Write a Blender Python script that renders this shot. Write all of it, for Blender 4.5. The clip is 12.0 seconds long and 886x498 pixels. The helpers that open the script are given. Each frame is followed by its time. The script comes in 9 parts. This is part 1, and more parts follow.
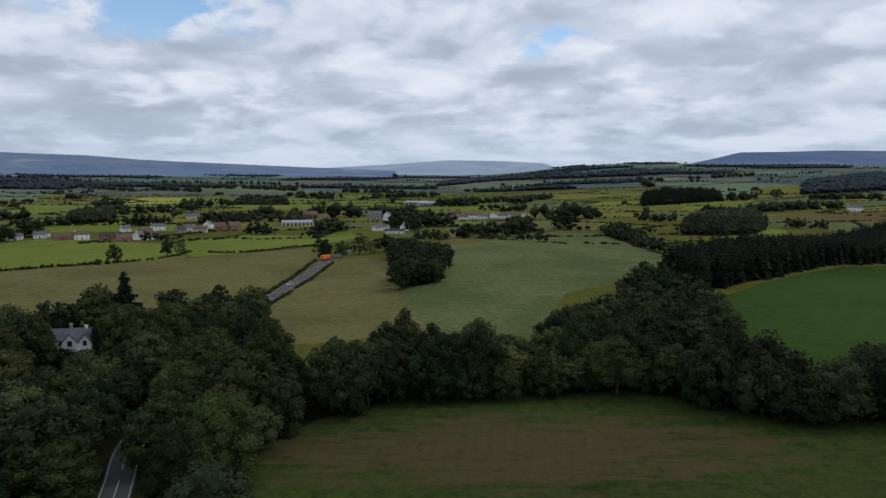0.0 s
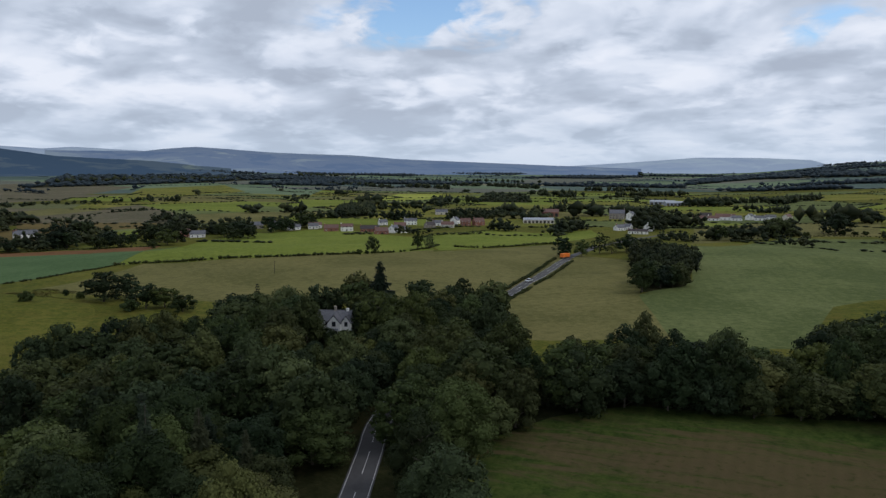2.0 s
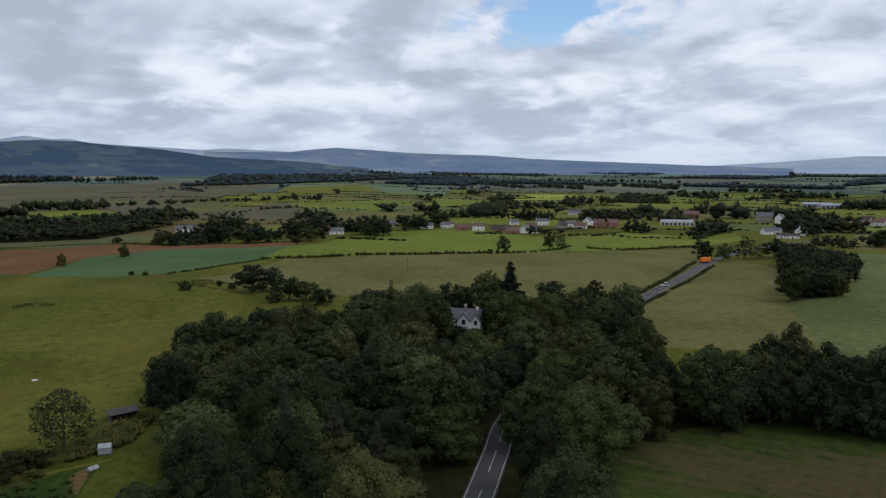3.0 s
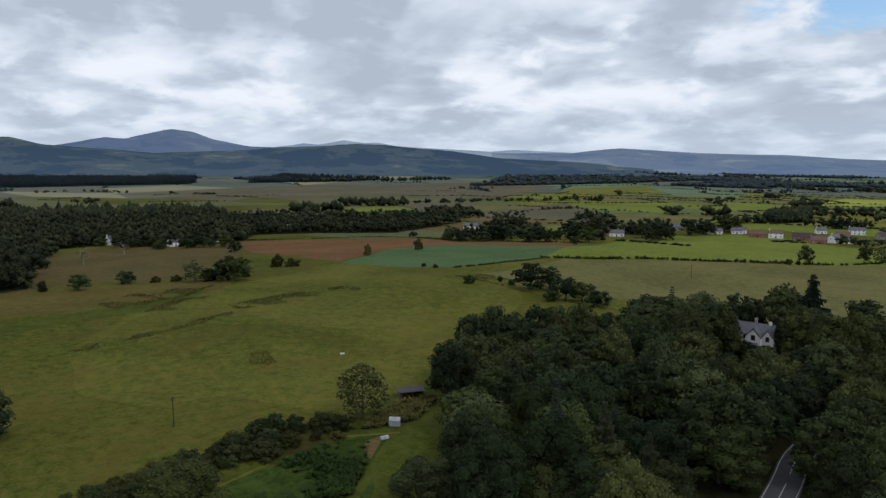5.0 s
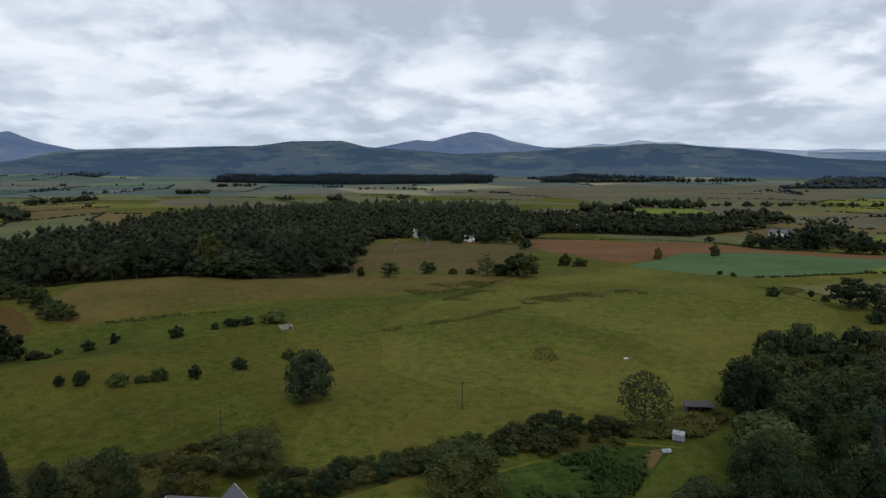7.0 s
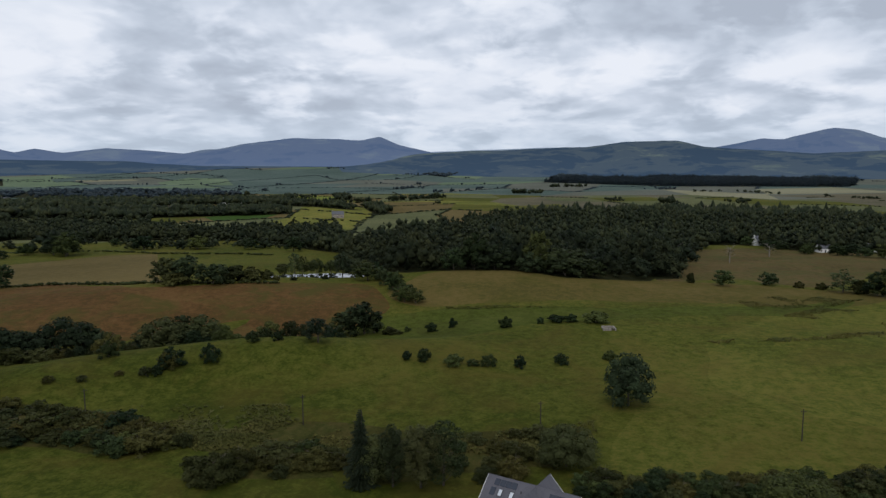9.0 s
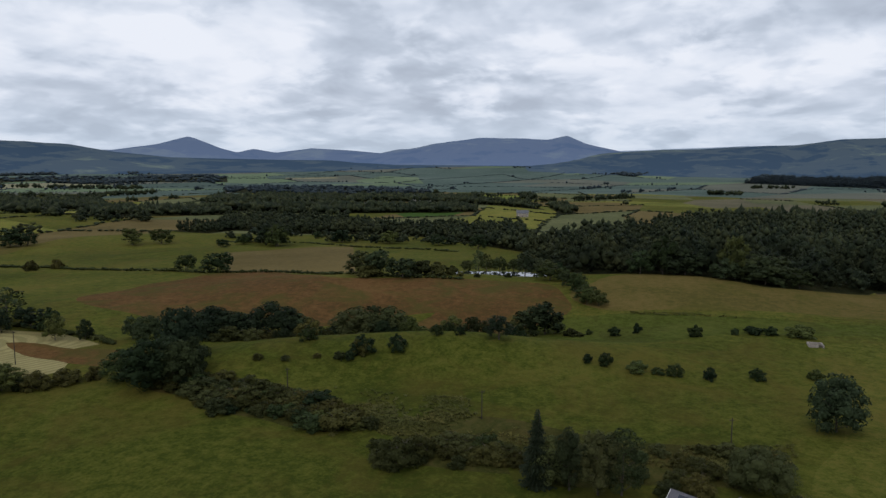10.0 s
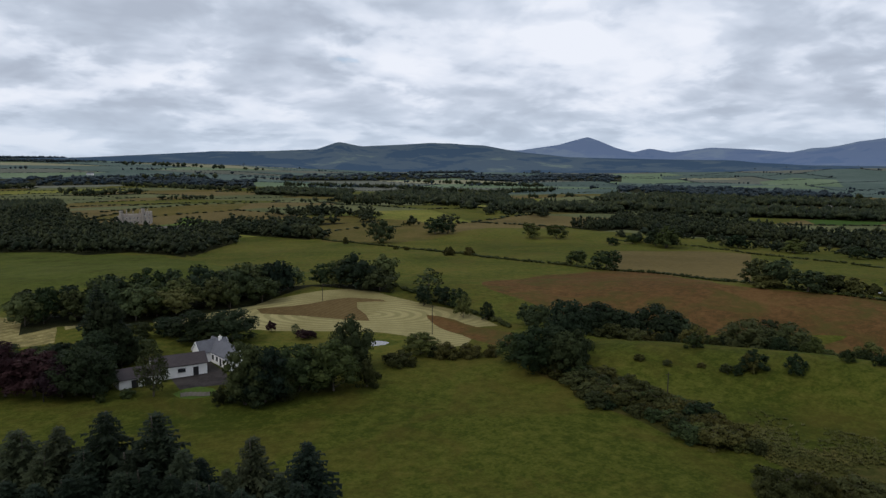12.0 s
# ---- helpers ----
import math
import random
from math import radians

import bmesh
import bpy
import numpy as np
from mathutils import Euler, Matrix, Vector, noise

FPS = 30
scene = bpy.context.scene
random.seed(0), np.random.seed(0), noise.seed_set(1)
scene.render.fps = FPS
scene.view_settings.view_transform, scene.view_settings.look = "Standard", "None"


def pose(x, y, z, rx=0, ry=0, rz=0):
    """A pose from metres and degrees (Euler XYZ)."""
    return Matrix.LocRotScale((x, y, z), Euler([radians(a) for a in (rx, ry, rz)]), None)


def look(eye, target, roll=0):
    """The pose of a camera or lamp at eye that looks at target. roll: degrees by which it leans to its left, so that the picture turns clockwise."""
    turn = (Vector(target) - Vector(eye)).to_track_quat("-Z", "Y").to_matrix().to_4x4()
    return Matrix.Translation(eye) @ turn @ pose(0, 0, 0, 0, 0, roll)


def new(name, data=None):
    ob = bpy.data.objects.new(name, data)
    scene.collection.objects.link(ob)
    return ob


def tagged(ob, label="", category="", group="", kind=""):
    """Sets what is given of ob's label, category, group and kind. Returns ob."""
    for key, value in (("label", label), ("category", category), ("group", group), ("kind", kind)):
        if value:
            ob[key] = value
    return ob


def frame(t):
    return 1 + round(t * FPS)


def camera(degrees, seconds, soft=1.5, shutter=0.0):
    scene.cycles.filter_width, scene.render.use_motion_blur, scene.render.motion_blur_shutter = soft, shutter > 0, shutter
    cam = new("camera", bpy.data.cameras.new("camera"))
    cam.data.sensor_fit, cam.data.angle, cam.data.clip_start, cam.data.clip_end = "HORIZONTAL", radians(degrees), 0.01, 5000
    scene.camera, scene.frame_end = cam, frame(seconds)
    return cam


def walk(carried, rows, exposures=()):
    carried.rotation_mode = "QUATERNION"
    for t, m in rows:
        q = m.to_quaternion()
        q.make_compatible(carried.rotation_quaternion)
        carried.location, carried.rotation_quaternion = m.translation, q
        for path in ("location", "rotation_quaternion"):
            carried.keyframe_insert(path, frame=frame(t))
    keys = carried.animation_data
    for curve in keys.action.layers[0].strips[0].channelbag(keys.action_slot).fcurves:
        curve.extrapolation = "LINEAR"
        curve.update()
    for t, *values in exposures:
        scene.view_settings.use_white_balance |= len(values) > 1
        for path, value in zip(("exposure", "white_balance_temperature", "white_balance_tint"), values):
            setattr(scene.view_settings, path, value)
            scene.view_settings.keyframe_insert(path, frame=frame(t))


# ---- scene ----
cam = camera(64.21, 12.0, soft=1.4)
PATH = [  # seconds, tilt, lean, turn
    (0.0, 83.34, -0.36, 0.00),
    (0.5, 83.23, -0.36, 3.27),
    (1.0, 83.17, -0.16, 8.91),
    (1.5, 83.12, -0.20, 14.21),
    (2.0, 83.11, -0.13, 19.39),
    (2.5, 83.10, -0.07, 24.68),
    (4.5, 83.12, 0.04, 46.71),
    (5.0, 83.16, 0.02, 52.51),
    (5.5, 83.18, 0.01, 58.32),
    (6.0, 83.20, 0.01, 64.14),
    (6.5, 83.19, 0.01, 69.97),
    (8.5, 83.25, -0.02, 94.54),
    (9.0, 83.26, 0.02, 101.97),
    (9.5, 83.23, -0.01, 109.41),
    (10.0, 83.19, -0.13, 116.89),
    (10.5, 83.17, -0.10, 124.47),
    (11.0, 83.13, -0.24, 132.26),
    (11.5, 83.09, -0.26, 140.07),
    (12.0, 83.05, -0.33, 147.93),
]
walk(cam, [(t, pose(0, 0, 50, *turn)) for t, *turn in PATH], [(0.0, -0.10, 6200, 14), (2.5, -0.02, 6230, 14), (5.0, 0.05, 6330, 12), (6.5, 0.08, 6340, 12), (8.5, -0.03, 6360, 13), (12.0, 0.01, 6340, 14)])

# ---- daylight: broken cloud, the sun behind it on the right of the first view ----
SUN_TURN, SUN_HIGH = -80, 48  # degrees from straight ahead (towards the left), degrees above the horizon
sun = new("sun", bpy.data.lights.new("sun", "SUN"))
sun.data.energy, sun.data.angle, sun.data.color = 0.8, radians(14), (1.0, 0.95, 0.87)
_a, _e = radians(SUN_TURN), radians(SUN_HIGH)
sun.matrix_world = look((-200 * math.sin(_a) * math.cos(_e), 200 * math.cos(_a) * math.cos(_e), 50 + 200 * math.sin(_e)), (0, 0, 50))


class Nodes:
    """Short hand for building a node tree."""

    def __init__(self, tree):
        self.t = tree
        tree.nodes.clear()

    def add(self, kind, sets=(), **links):
        n = self.t.nodes.new(kind)
        for k, v in dict(sets).items():
            n.inputs[k].default_value = v
        for k, v in links.items():
            self.t.links.new(v, n.inputs[k])
        return n

    def link(self, a, n, key):
        self.t.links.new(a, n.inputs[key])

    def math(self, op, a, b=0.0, c=None, clamp=False):
        n = self.t.nodes.new("ShaderNodeMath")
        n.operation, n.use_clamp = op, clamp
        for i, v in enumerate((a, b) if c is None else (a, b, c)):
            if isinstance(v, (int, float)):
                n.inputs[i].default_value = v
            else:
                self.t.links.new(v, n.inputs[i])
        return n.outputs[0]

    def noise(self, vec, scale, detail=4.0, rough=0.55, warp=0.0):
        n = self.t.nodes.new("ShaderNodeTexNoise")
        n.inputs["Scale"].default_value, n.inputs["Detail"].default_value = scale, detail
        n.inputs["Roughness"].default_value, n.inputs["Distortion"].default_value = rough, warp
        if vec is not None:
            self.t.links.new(vec, n.inputs["Vector"])
        return n.outputs["Fac"]

    def ramp(self, fac, stops):
        n = self.t.nodes.new("ShaderNodeValToRGB")
        e = n.color_ramp.elements
        while len(e) < len(stops):
            e.new(0.5)
        for el, (p, c) in zip(e, stops):
            el.position, el.color = p, (*c, 1) if len(c) == 3 else c
        self.t.links.new(fac, n.inputs[0])
        return n.outputs[0]

    def mix(self, fac, a, b, mode="MIX"):
        n = self.t.nodes.new("ShaderNodeMix")
        n.data_type, n.blend_type = "RGBA", mode
        for i, v in ((0, fac), (6, a), (7, b)):
            if isinstance(v, (int, float)):
                n.inputs[i].default_value = v
            elif isinstance(v, tuple):
                n.inputs[i].default_value = (*v, 1)
            else:
                self.t.links.new(v, n.inputs[i])
        return n.outputs[2]

    def range(self, v, a, b, c, d):
        n = self.t.nodes.new("ShaderNodeMapRange")
        n.inputs[1].default_value, n.inputs[2].default_value = a, b
        n.inputs[3].default_value, n.inputs[4].default_value = c, d
        self.t.links.new(v, n.inputs[0])
        return n.outputs[0]


def make_world():
    world = bpy.data.worlds.new("overcast_sky")
    scene.world = world
    world.use_nodes = True
    n = Nodes(world.node_tree)
    sky = n.t.nodes.new("ShaderNodeTexSky")
    sky.sky_type, sky.sun_disc = "NISHITA", False
    sky.sun_elevation, sky.sun_rotation = radians(SUN_HIGH), radians(-SUN_TURN)
    way = n.add("ShaderNodeTexCoord").outputs["Generated"]
    part = n.add("ShaderNodeSeparateXYZ", Vector=way)
    up = n.math("MAXIMUM", part.outputs[2], 0.0)
    deep = n.math("ADD", up, 0.13)
    # the deck spreads overhead and crowds together towards the horizon
    root = n.math("POWER", deep, 0.55)
    px, py = n.math("DIVIDE", part.outputs[0], root), n.math("DIVIDE", part.outputs[1], root)
    lift = n.math("MULTIPLY", n.math("LOGARITHM", deep, math.e), -0.68)
    deck = n.add("ShaderNodeCombineXYZ", X=px, Y=py, Z=lift).outputs[0]
    above = n.add("ShaderNodeCombineXYZ", X=px, Y=py, Z=n.math("SUBTRACT", lift, 0.10)).outputs[0]
    large = n.noise(deck, 1.25, 2.0, 0.45, 0.0)
    body, over = n.noise(deck, 3.0, 4.0, 0.50, 0.25), n.noise(above, 3.0, 4.0, 0.50, 0.25)
    billow = n.noise(deck, 7.0, 5.0, 0.55, 0.3)
    # sides turned up to the light are bright, the bases grey
    relief = n.math("MULTIPLY", n.math("SUBTRACT", body, over), 1.9)
    tone = n.math("ADD", relief, n.math("ADD", n.math("MULTIPLY", n.math("SUBTRACT", large, 0.5), 1.5), n.math("MULTIPLY", n.math("SUBTRACT", billow, 0.5), 0.50)))
    tone = n.math("ADD", tone, n.math("ADD", n.math("MULTIPLY", n.math("SUBTRACT", body, 0.5), 0.9), 0.5))
    puff = n.range(n.math("ADD", body, n.math("MULTIPLY", n.math("SUBTRACT", billow, 0.5), 0.55)), 0.46, 0.57, -0.13, 0.13)
    tone = n.math("ADD", tone, puff)
    heads = []
    for at_deck in (deck, above):
        bent = n.add("ShaderNodeVectorMath", Vector=at_deck)
        bent.operation = "ADD"
        swirl = n.add("ShaderNodeCombineXYZ", X=n.math("MULTIPLY", billow, 0.30), Y=n.math("MULTIPLY", body, 0.35), Z=n.math("MULTIPLY", billow, 0.25)).outputs[0]
        n.t.links.new(swirl, bent.inputs[1])
        cell = n.t.nodes.new("ShaderNodeTexVoronoi")
        cell.feature = "SMOOTH_F1"
        cell.inputs["Scale"].default_value, cell.inputs["Smoothness"].default_value = 4.2, 0.55
        n.link(bent.outputs[0], cell, "Vector")
        heads.append(cell.outputs["Distance"])
    tone = n.math("ADD", tone, n.math("ADD", n.math("MULTIPLY", n.math("SUBTRACT", heads[1], heads[0]), 0.55), n.math("MULTIPLY", n.math("SUBTRACT", 0.42, heads[0]), 0.35)))
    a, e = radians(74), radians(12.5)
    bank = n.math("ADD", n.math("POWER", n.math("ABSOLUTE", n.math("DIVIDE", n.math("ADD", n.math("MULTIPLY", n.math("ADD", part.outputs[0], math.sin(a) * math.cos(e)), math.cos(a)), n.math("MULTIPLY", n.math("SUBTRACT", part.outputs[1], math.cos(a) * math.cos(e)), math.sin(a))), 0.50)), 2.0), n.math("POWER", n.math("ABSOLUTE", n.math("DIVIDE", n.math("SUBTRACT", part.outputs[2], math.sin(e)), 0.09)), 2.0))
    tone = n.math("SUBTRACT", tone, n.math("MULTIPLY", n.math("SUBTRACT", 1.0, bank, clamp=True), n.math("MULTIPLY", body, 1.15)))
    tone = n.math("ADD", n.math("MULTIPLY", tone, 0.82), 0.10)
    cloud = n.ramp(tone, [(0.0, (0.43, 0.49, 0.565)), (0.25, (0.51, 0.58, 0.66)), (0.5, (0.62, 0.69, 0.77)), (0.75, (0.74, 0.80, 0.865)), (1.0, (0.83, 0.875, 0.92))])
    # breaks in the cloud: small ragged gaps with blue behind
    gap = None
    for turn, high, wide, tall, size in ((20.5, 11.2, 0.21, 0.052, 1.0), (-8.8, 9.5, 0.075, 0.034, 0.9), (154.7, 7.8, 0.045, 0.04, 0.42)):
        a, e = radians(turn), radians(high)
        c = (-math.sin(a) * math.cos(e), math.cos(a) * math.cos(e), math.sin(e))
        side = n.math("ADD", n.math("MULTIPLY", n.math("SUBTRACT", part.outputs[0], c[0]), math.cos(a)), n.math("MULTIPLY", n.math("SUBTRACT", part.outputs[1], c[1]), math.sin(a)))
        ahead = n.math("GREATER_THAN", n.math("ADD", n.math("MULTIPLY", part.outputs[0], -math.sin(a)), n.math("MULTIPLY", part.outputs[1], math.cos(a))), 0.2)
        d = n.math("ADD", n.math("POWER", n.math("ABSOLUTE", n.math("DIVIDE", side, wide)), 2.0), n.math("POWER", n.math("ABSOLUTE", n.math("DIVIDE", n.math("SUBTRACT", part.outputs[2], c[2]), tall)), 2.0))
        g = n.math("MULTIPLY", n.math("MULTIPLY", n.math("SUBTRACT", 1.0, d, clamp=True), ahead), size)
        gap = g if gap is None else n.math("MAXIMUM", gap, g)
    torn = n.math("ADD", n.math("MULTIPLY", n.math("SUBTRACT", 0.5, body), 2.0), n.math("MULTIPLY", n.math("SUBTRACT", 0.5, billow), 4.2))
    ragged = n.math("MULTIPLY", n.math("ADD", n.math("SUBTRACT", n.math("MULTIPLY", gap, 1.3), 0.55), torn), n.math("MULTIPLY", gap, 1.9), clamp=True)
    blue = n.mix(1.0, sky.outputs[0], (0.135, 0.152, 0.160), "MULTIPLY")
    colour = n.mix(ragged, cloud, blue)
    # thicker, greyer air low down
    low = n.range(part.outputs[2], 0.0, 0.09, 0.55, 0.0)
    colour = n.mix(low, colour, (0.52, 0.63, 0.73))
    # below the horizon: the land's own dull green
    colour = n.mix(n.math("LESS_THAN", part.outputs[2], -0.02), colour, (0.05, 0.06, 0.035))
    bg = n.add("ShaderNodeBackground", {"Strength": 1.0}, Color=colour)
    n.add("ShaderNodeOutputWorld", Surface=bg.outputs[0])


make_world()


# ---- materials ----
def material(name):
    m = bpy.data.materials.new(name)
    m.use_nodes = True
    return m, Nodes(m.node_tree)


def surface(n, colour, rough=0.9, bump=None, strength=0.3, dist=0.1, metal=0.0, spec=0.25):
    b = n.add("ShaderNodeBsdfPrincipled", {"Roughness": rough, "Metallic": metal, "Specular IOR Level": spec})
    if isinstance(colour, tuple):
        b.inputs["Base Color"].default_value = (*colour, 1)
    else:
        n.link(colour, b, "Base Color")
    if bump is not None:
        bu = n.add("ShaderNodeBump", {"Strength": strength, "Distance": dist}, Height=bump)
        n.link(bu.outputs[0], b, "Normal")
    n.add("ShaderNodeOutputMaterial", Surface=b.outputs[0])
    return b


def sere(c):
    """Late summer: a little less green and blue-poor than spring grass."""
    return 1.13 * c[0], 1.06 * c[1], 1.42 * c[2]


def grass(name, dark, mid, light, rows=None, patch=0.02, fleck=0.0, fleck_col=(0.1, 0.06, 0.03), stripe=0.5, drift=None, bare=None):
    """Field surface: grass colour in patches, tufts and, if given, rows (turn in degrees, spacing in metres)."""
    m, n = material(name)
    at = n.add("ShaderNodeTexCoord").outputs["Object"]
    broad = n.noise(at, patch, 5.0, 0.6, 0.6)
    tuft = n.noise(at, 0.35, 5.0, 0.7, 0.2)
    fine = n.noise(at, 1.3, 5.0, 0.75)
    f = n.math("ADD", n.math("MULTIPLY", broad, 0.85), n.math("ADD", n.math("MULTIPLY", tuft, 0.95), n.math("MULTIPLY", fine, 0.8)))
    f = n.math("SUBTRACT", f, 0.8)
    colour = n.ramp(f, [(0.34, sere(dark)), (0.5, sere(mid)), (0.68, sere(light))])
    if fleck > 0:
        where = at
        if drift is not None:  # flecks drawn out along the rows
            mp = n.add("ShaderNodeMapping", {"Rotation": (0, 0, radians(drift)), "Scale": (0.28, 1.3, 1.0)}, Vector=at)
            where = mp.outputs[0]
        blot = n.noise(where, 0.055 if drift is None else 0.11, 7.0, 0.70, 0.8)
        colour = n.mix(n.range(blot, 0.46, 0.62, 0.0, fleck), colour, fleck_col)
    if bare:  # a worn patch: middle, half-lengths, turn
        (bx, by), (bl, bw), turn, earth = bare
        mp = n.add("ShaderNodeMapping", {"Location": (bx, by, 0), "Rotation": (0, 0, radians(turn)), "Scale": (bl, bw, 1000.0)}, Vector=at)
        mp.vector_type = "TEXTURE"
        far = n.add("ShaderNodeVectorMath", Vector=mp.outputs[0])
        far.operation = "LENGTH"
        streak = n.noise(n.add("ShaderNodeMapping", {"Rotation": (0, 0, radians(-turn)), "Scale": (0.25, 1.4, 1.0)}, Vector=at).outputs[0], 0.20, 8.0, 0.72, 0.6)
        worn = n.math("SUBTRACT", n.math("ADD", 1.0, n.math("MULTIPLY", n.math("SUBTRACT", streak, 0.5), 5.0)), far.outputs["Value"])
        colour = n.mix(n.range(worn, -0.25, 0.45, 0.0, 0.80), colour, earth)
        tussock = n.noise(at, 0.55, 5.0, 0.7, 0.4)
        colour = n.mix(n.range(tussock, 0.56, 0.66, 0.0, 0.55), colour, dark)
    if rows:
        turn, gap = rows
        mp = n.add("ShaderNodeMapping", Vector=at)
        mp.inputs["Rotation"].default_value = (0, 0, radians(turn))
        w = n.t.nodes.new("ShaderNodeTexWave")
        w.inputs["Scale"].default_value = 0.314 / gap
        w.inputs["Distortion"].default_value, w.inputs["Detail"].default_value, w.inputs["Detail Scale"].default_value = 1.2, 2.0, 0.4
        n.link(mp.outputs[0], w, "Vector")
        colour = n.mix(n.math("MULTIPLY", w.outputs["Fac"], stripe), colour, dark)
    surface(n, colour, 0.95, n.math("ADD", tuft, fine), 0.6, 0.3, spec=0.02)
    return m


GROUND = {}


def ground_materials():
    g = GROUND
    # darker copy of the pasture: cloud shadow put into the grass colour
    g["sward"] = grass("pasture_in_cloud_shade", (0.0298, 0.0405, 0.0047), (0.0501, 0.0619, 0.0072), (0.0759, 0.0787, 0.0111), patch=0.014, fleck=0.45, fleck_col=(0.0759, 0.0572, 0.0134))
    g["pasture"] = grass("pasture_grass", (0.0356, 0.0467, 0.0057), (0.0594, 0.0715, 0.0088), (0.0903, 0.0909, 0.0140), patch=0.014, fleck=0.45, fleck_col=(0.0879, 0.0654, 0.0161))
    g["meadow"] = grass("meadow_grass", (0.0673, 0.0841, 0.0125), (0.1089, 0.1224, 0.0181), (0.1602, 0.1542, 0.0251), patch=0.016, fleck=0.35, fleck_col=(0.1393, 0.1023, 0.0264))
    g["ley"] = grass("young_grass_over_soil", (0.0170, 0.0310, 0.0058), (0.0290, 0.0480, 0.0080), (0.0430, 0.0620, 0.0105), rows=(8, 2.4), patch=0.02, fleck=0.40, drift=8, fleck_col=(0.0560, 0.0480, 0.0180), stripe=0.10, bare=((14.0, 121.0), (46.0, 15.0), 3.0, (0.0800, 0.0570, 0.0300)))
    g["pale"] = grass("pale_mown_grass", (0.0607, 0.0811, 0.0212), (0.0836, 0.1065, 0.0284), (0.1134, 0.1343, 0.0398), rows=(-4, 5), stripe=0.12)
    g["stubble"] = grass("tawny_stubble_grass", (0.0769, 0.0793, 0.0207), (0.1085, 0.1075, 0.0293), (0.1354, 0.1267, 0.0372), rows=(40, 5), stripe=0.16)
    g["bright"] = grass("bright_green_grass", (0.0826, 0.1067, 0.0140), (0.1118, 0.1480, 0.0191), (0.1457, 0.1684, 0.0256), patch=0.01)
    g["vivid"] = grass("vivid_green_grass", (0.0221, 0.0450, 0.0053), (0.0292, 0.0600, 0.0084), (0.0364, 0.0707, 0.0107), patch=0.01)
    # a patch of sun on distant grass, put into its base colour
    g["sunny"] = grass("sunlit_yellow_grass", (0.156, 0.192, 0.024), (0.204, 0.240, 0.033), (0.252, 0.276, 0.048), patch=0.01)
    g["brassica"] = grass("blue_green_crop", (0.0464, 0.0836, 0.0250), (0.0604, 0.1043, 0.0322), (0.0715, 0.1159, 0.0374), rows=(70, 3), stripe=0.15)
    g["rust"] = grass("rusty_bracken_heath", (0.050, 0.044, 0.012), (0.080, 0.060, 0.018), (0.100, 0.078, 0.024), patch=0.02, fleck=0.9, fleck_col=(0.070, 0.071, 0.022))
    # lighter copy of the pasture, also used for sunlit ground
    g["lea"] = grass("lighter_pasture_grass", (0.0448, 0.0571, 0.0074), (0.0739, 0.0857, 0.0112), (0.1075, 0.1062, 0.0168), patch=0.014, fleck=0.4, fleck_col=(0.0952, 0.0731, 0.0185))
    g["red"] = grass("red_brown_soil_field", (0.0911, 0.0486, 0.0174), (0.1202, 0.0619, 0.0222), (0.1385, 0.0801, 0.0285), patch=0.02, fleck=0.25, fleck_col=(0.0729, 0.0692, 0.0166))
    g["brown"] = grass("brown_rough_grass", (0.0590, 0.0382, 0.0101), (0.0873, 0.0500, 0.0138), (0.1086, 0.0647, 0.0184), patch=0.022, fleck=0.9, fleck_col=(0.0637, 0.0559, 0.0147))
    g["tan"] = grass("tan_rough_grass", (0.0745, 0.0613, 0.0168), (0.0969, 0.0790, 0.0229), (0.1169, 0.0936, 0.0268), patch=0.012)
    g["gold"] = grass("golden_hill_grass", (0.0616, 0.0572, 0.0116), (0.0858, 0.0715, 0.0154), (0.1056, 0.0836, 0.0204), patch=0.02, fleck=0.45, fleck_col=(0.0572, 0.0616, 0.0110))
    g["lush"] = grass("lush_wet_grass", (0.0348, 0.0484, 0.0056), (0.0534, 0.0689, 0.0088), (0.0684, 0.0812, 0.0128), patch=0.03, fleck=0.3, fleck_col=(0.0278, 0.0205, 0.0080))
    g["rush"] = grass("rough_rushy_grass", (0.0240, 0.0285, 0.0052), (0.0380, 0.0430, 0.0078), (0.0580, 0.0530, 0.0120), patch=0.05, fleck=0.45, fleck_col=(0.0520, 0.0330, 0.0115))
    g["bog"] = grass("pale_brown_peat_bog", (0.0699, 0.0679, 0.0322), (0.0961, 0.0891, 0.0427), (0.1202, 0.1070, 0.0515), patch=0.006, fleck=0.5, fleck_col=(0.0546, 0.0657, 0.0266))
    g["moss"] = grass("dark_moss_green", (0.0580, 0.0710, 0.0235), (0.0850, 0.0985, 0.0323), (0.1134, 0.1208, 0.0411), patch=0.006, fleck=0.4, fleck_col=(0.0515, 0.0578, 0.0215))
    # four far kinds: haze over the plain put into paler, bluer base colours
    g["far_moor"] = grass("moor_in_haze", (0.0456, 0.0708, 0.0432), (0.0636, 0.0956, 0.0600), (0.0864, 0.1192, 0.0768), patch=0.003)
    g["far_bog"] = grass("bog_in_haze", (0.0720, 0.0826, 0.0480), (0.0936, 0.1050, 0.0600), (0.1152, 0.1227, 0.0744), patch=0.003)
    g["far_green"] = grass("pasture_in_haze", (0.0744, 0.1109, 0.0480), (0.0996, 0.1440, 0.0612), (0.1296, 0.1723, 0.0792), patch=0.003)
    g["far_straw"] = grass("straw_field_in_haze", (0.1440, 0.1478, 0.0662), (0.1808, 0.1831, 0.0835), (0.2112, 0.2100, 0.0994), patch=0.003)
    g["swath"] = grass("mown_hay_in_straight_swaths", (0.120, 0.104, 0.034), (0.206, 0.182, 0.056), (0.286, 0.256, 0.086), rows=(62, 3.4), stripe=0.55)
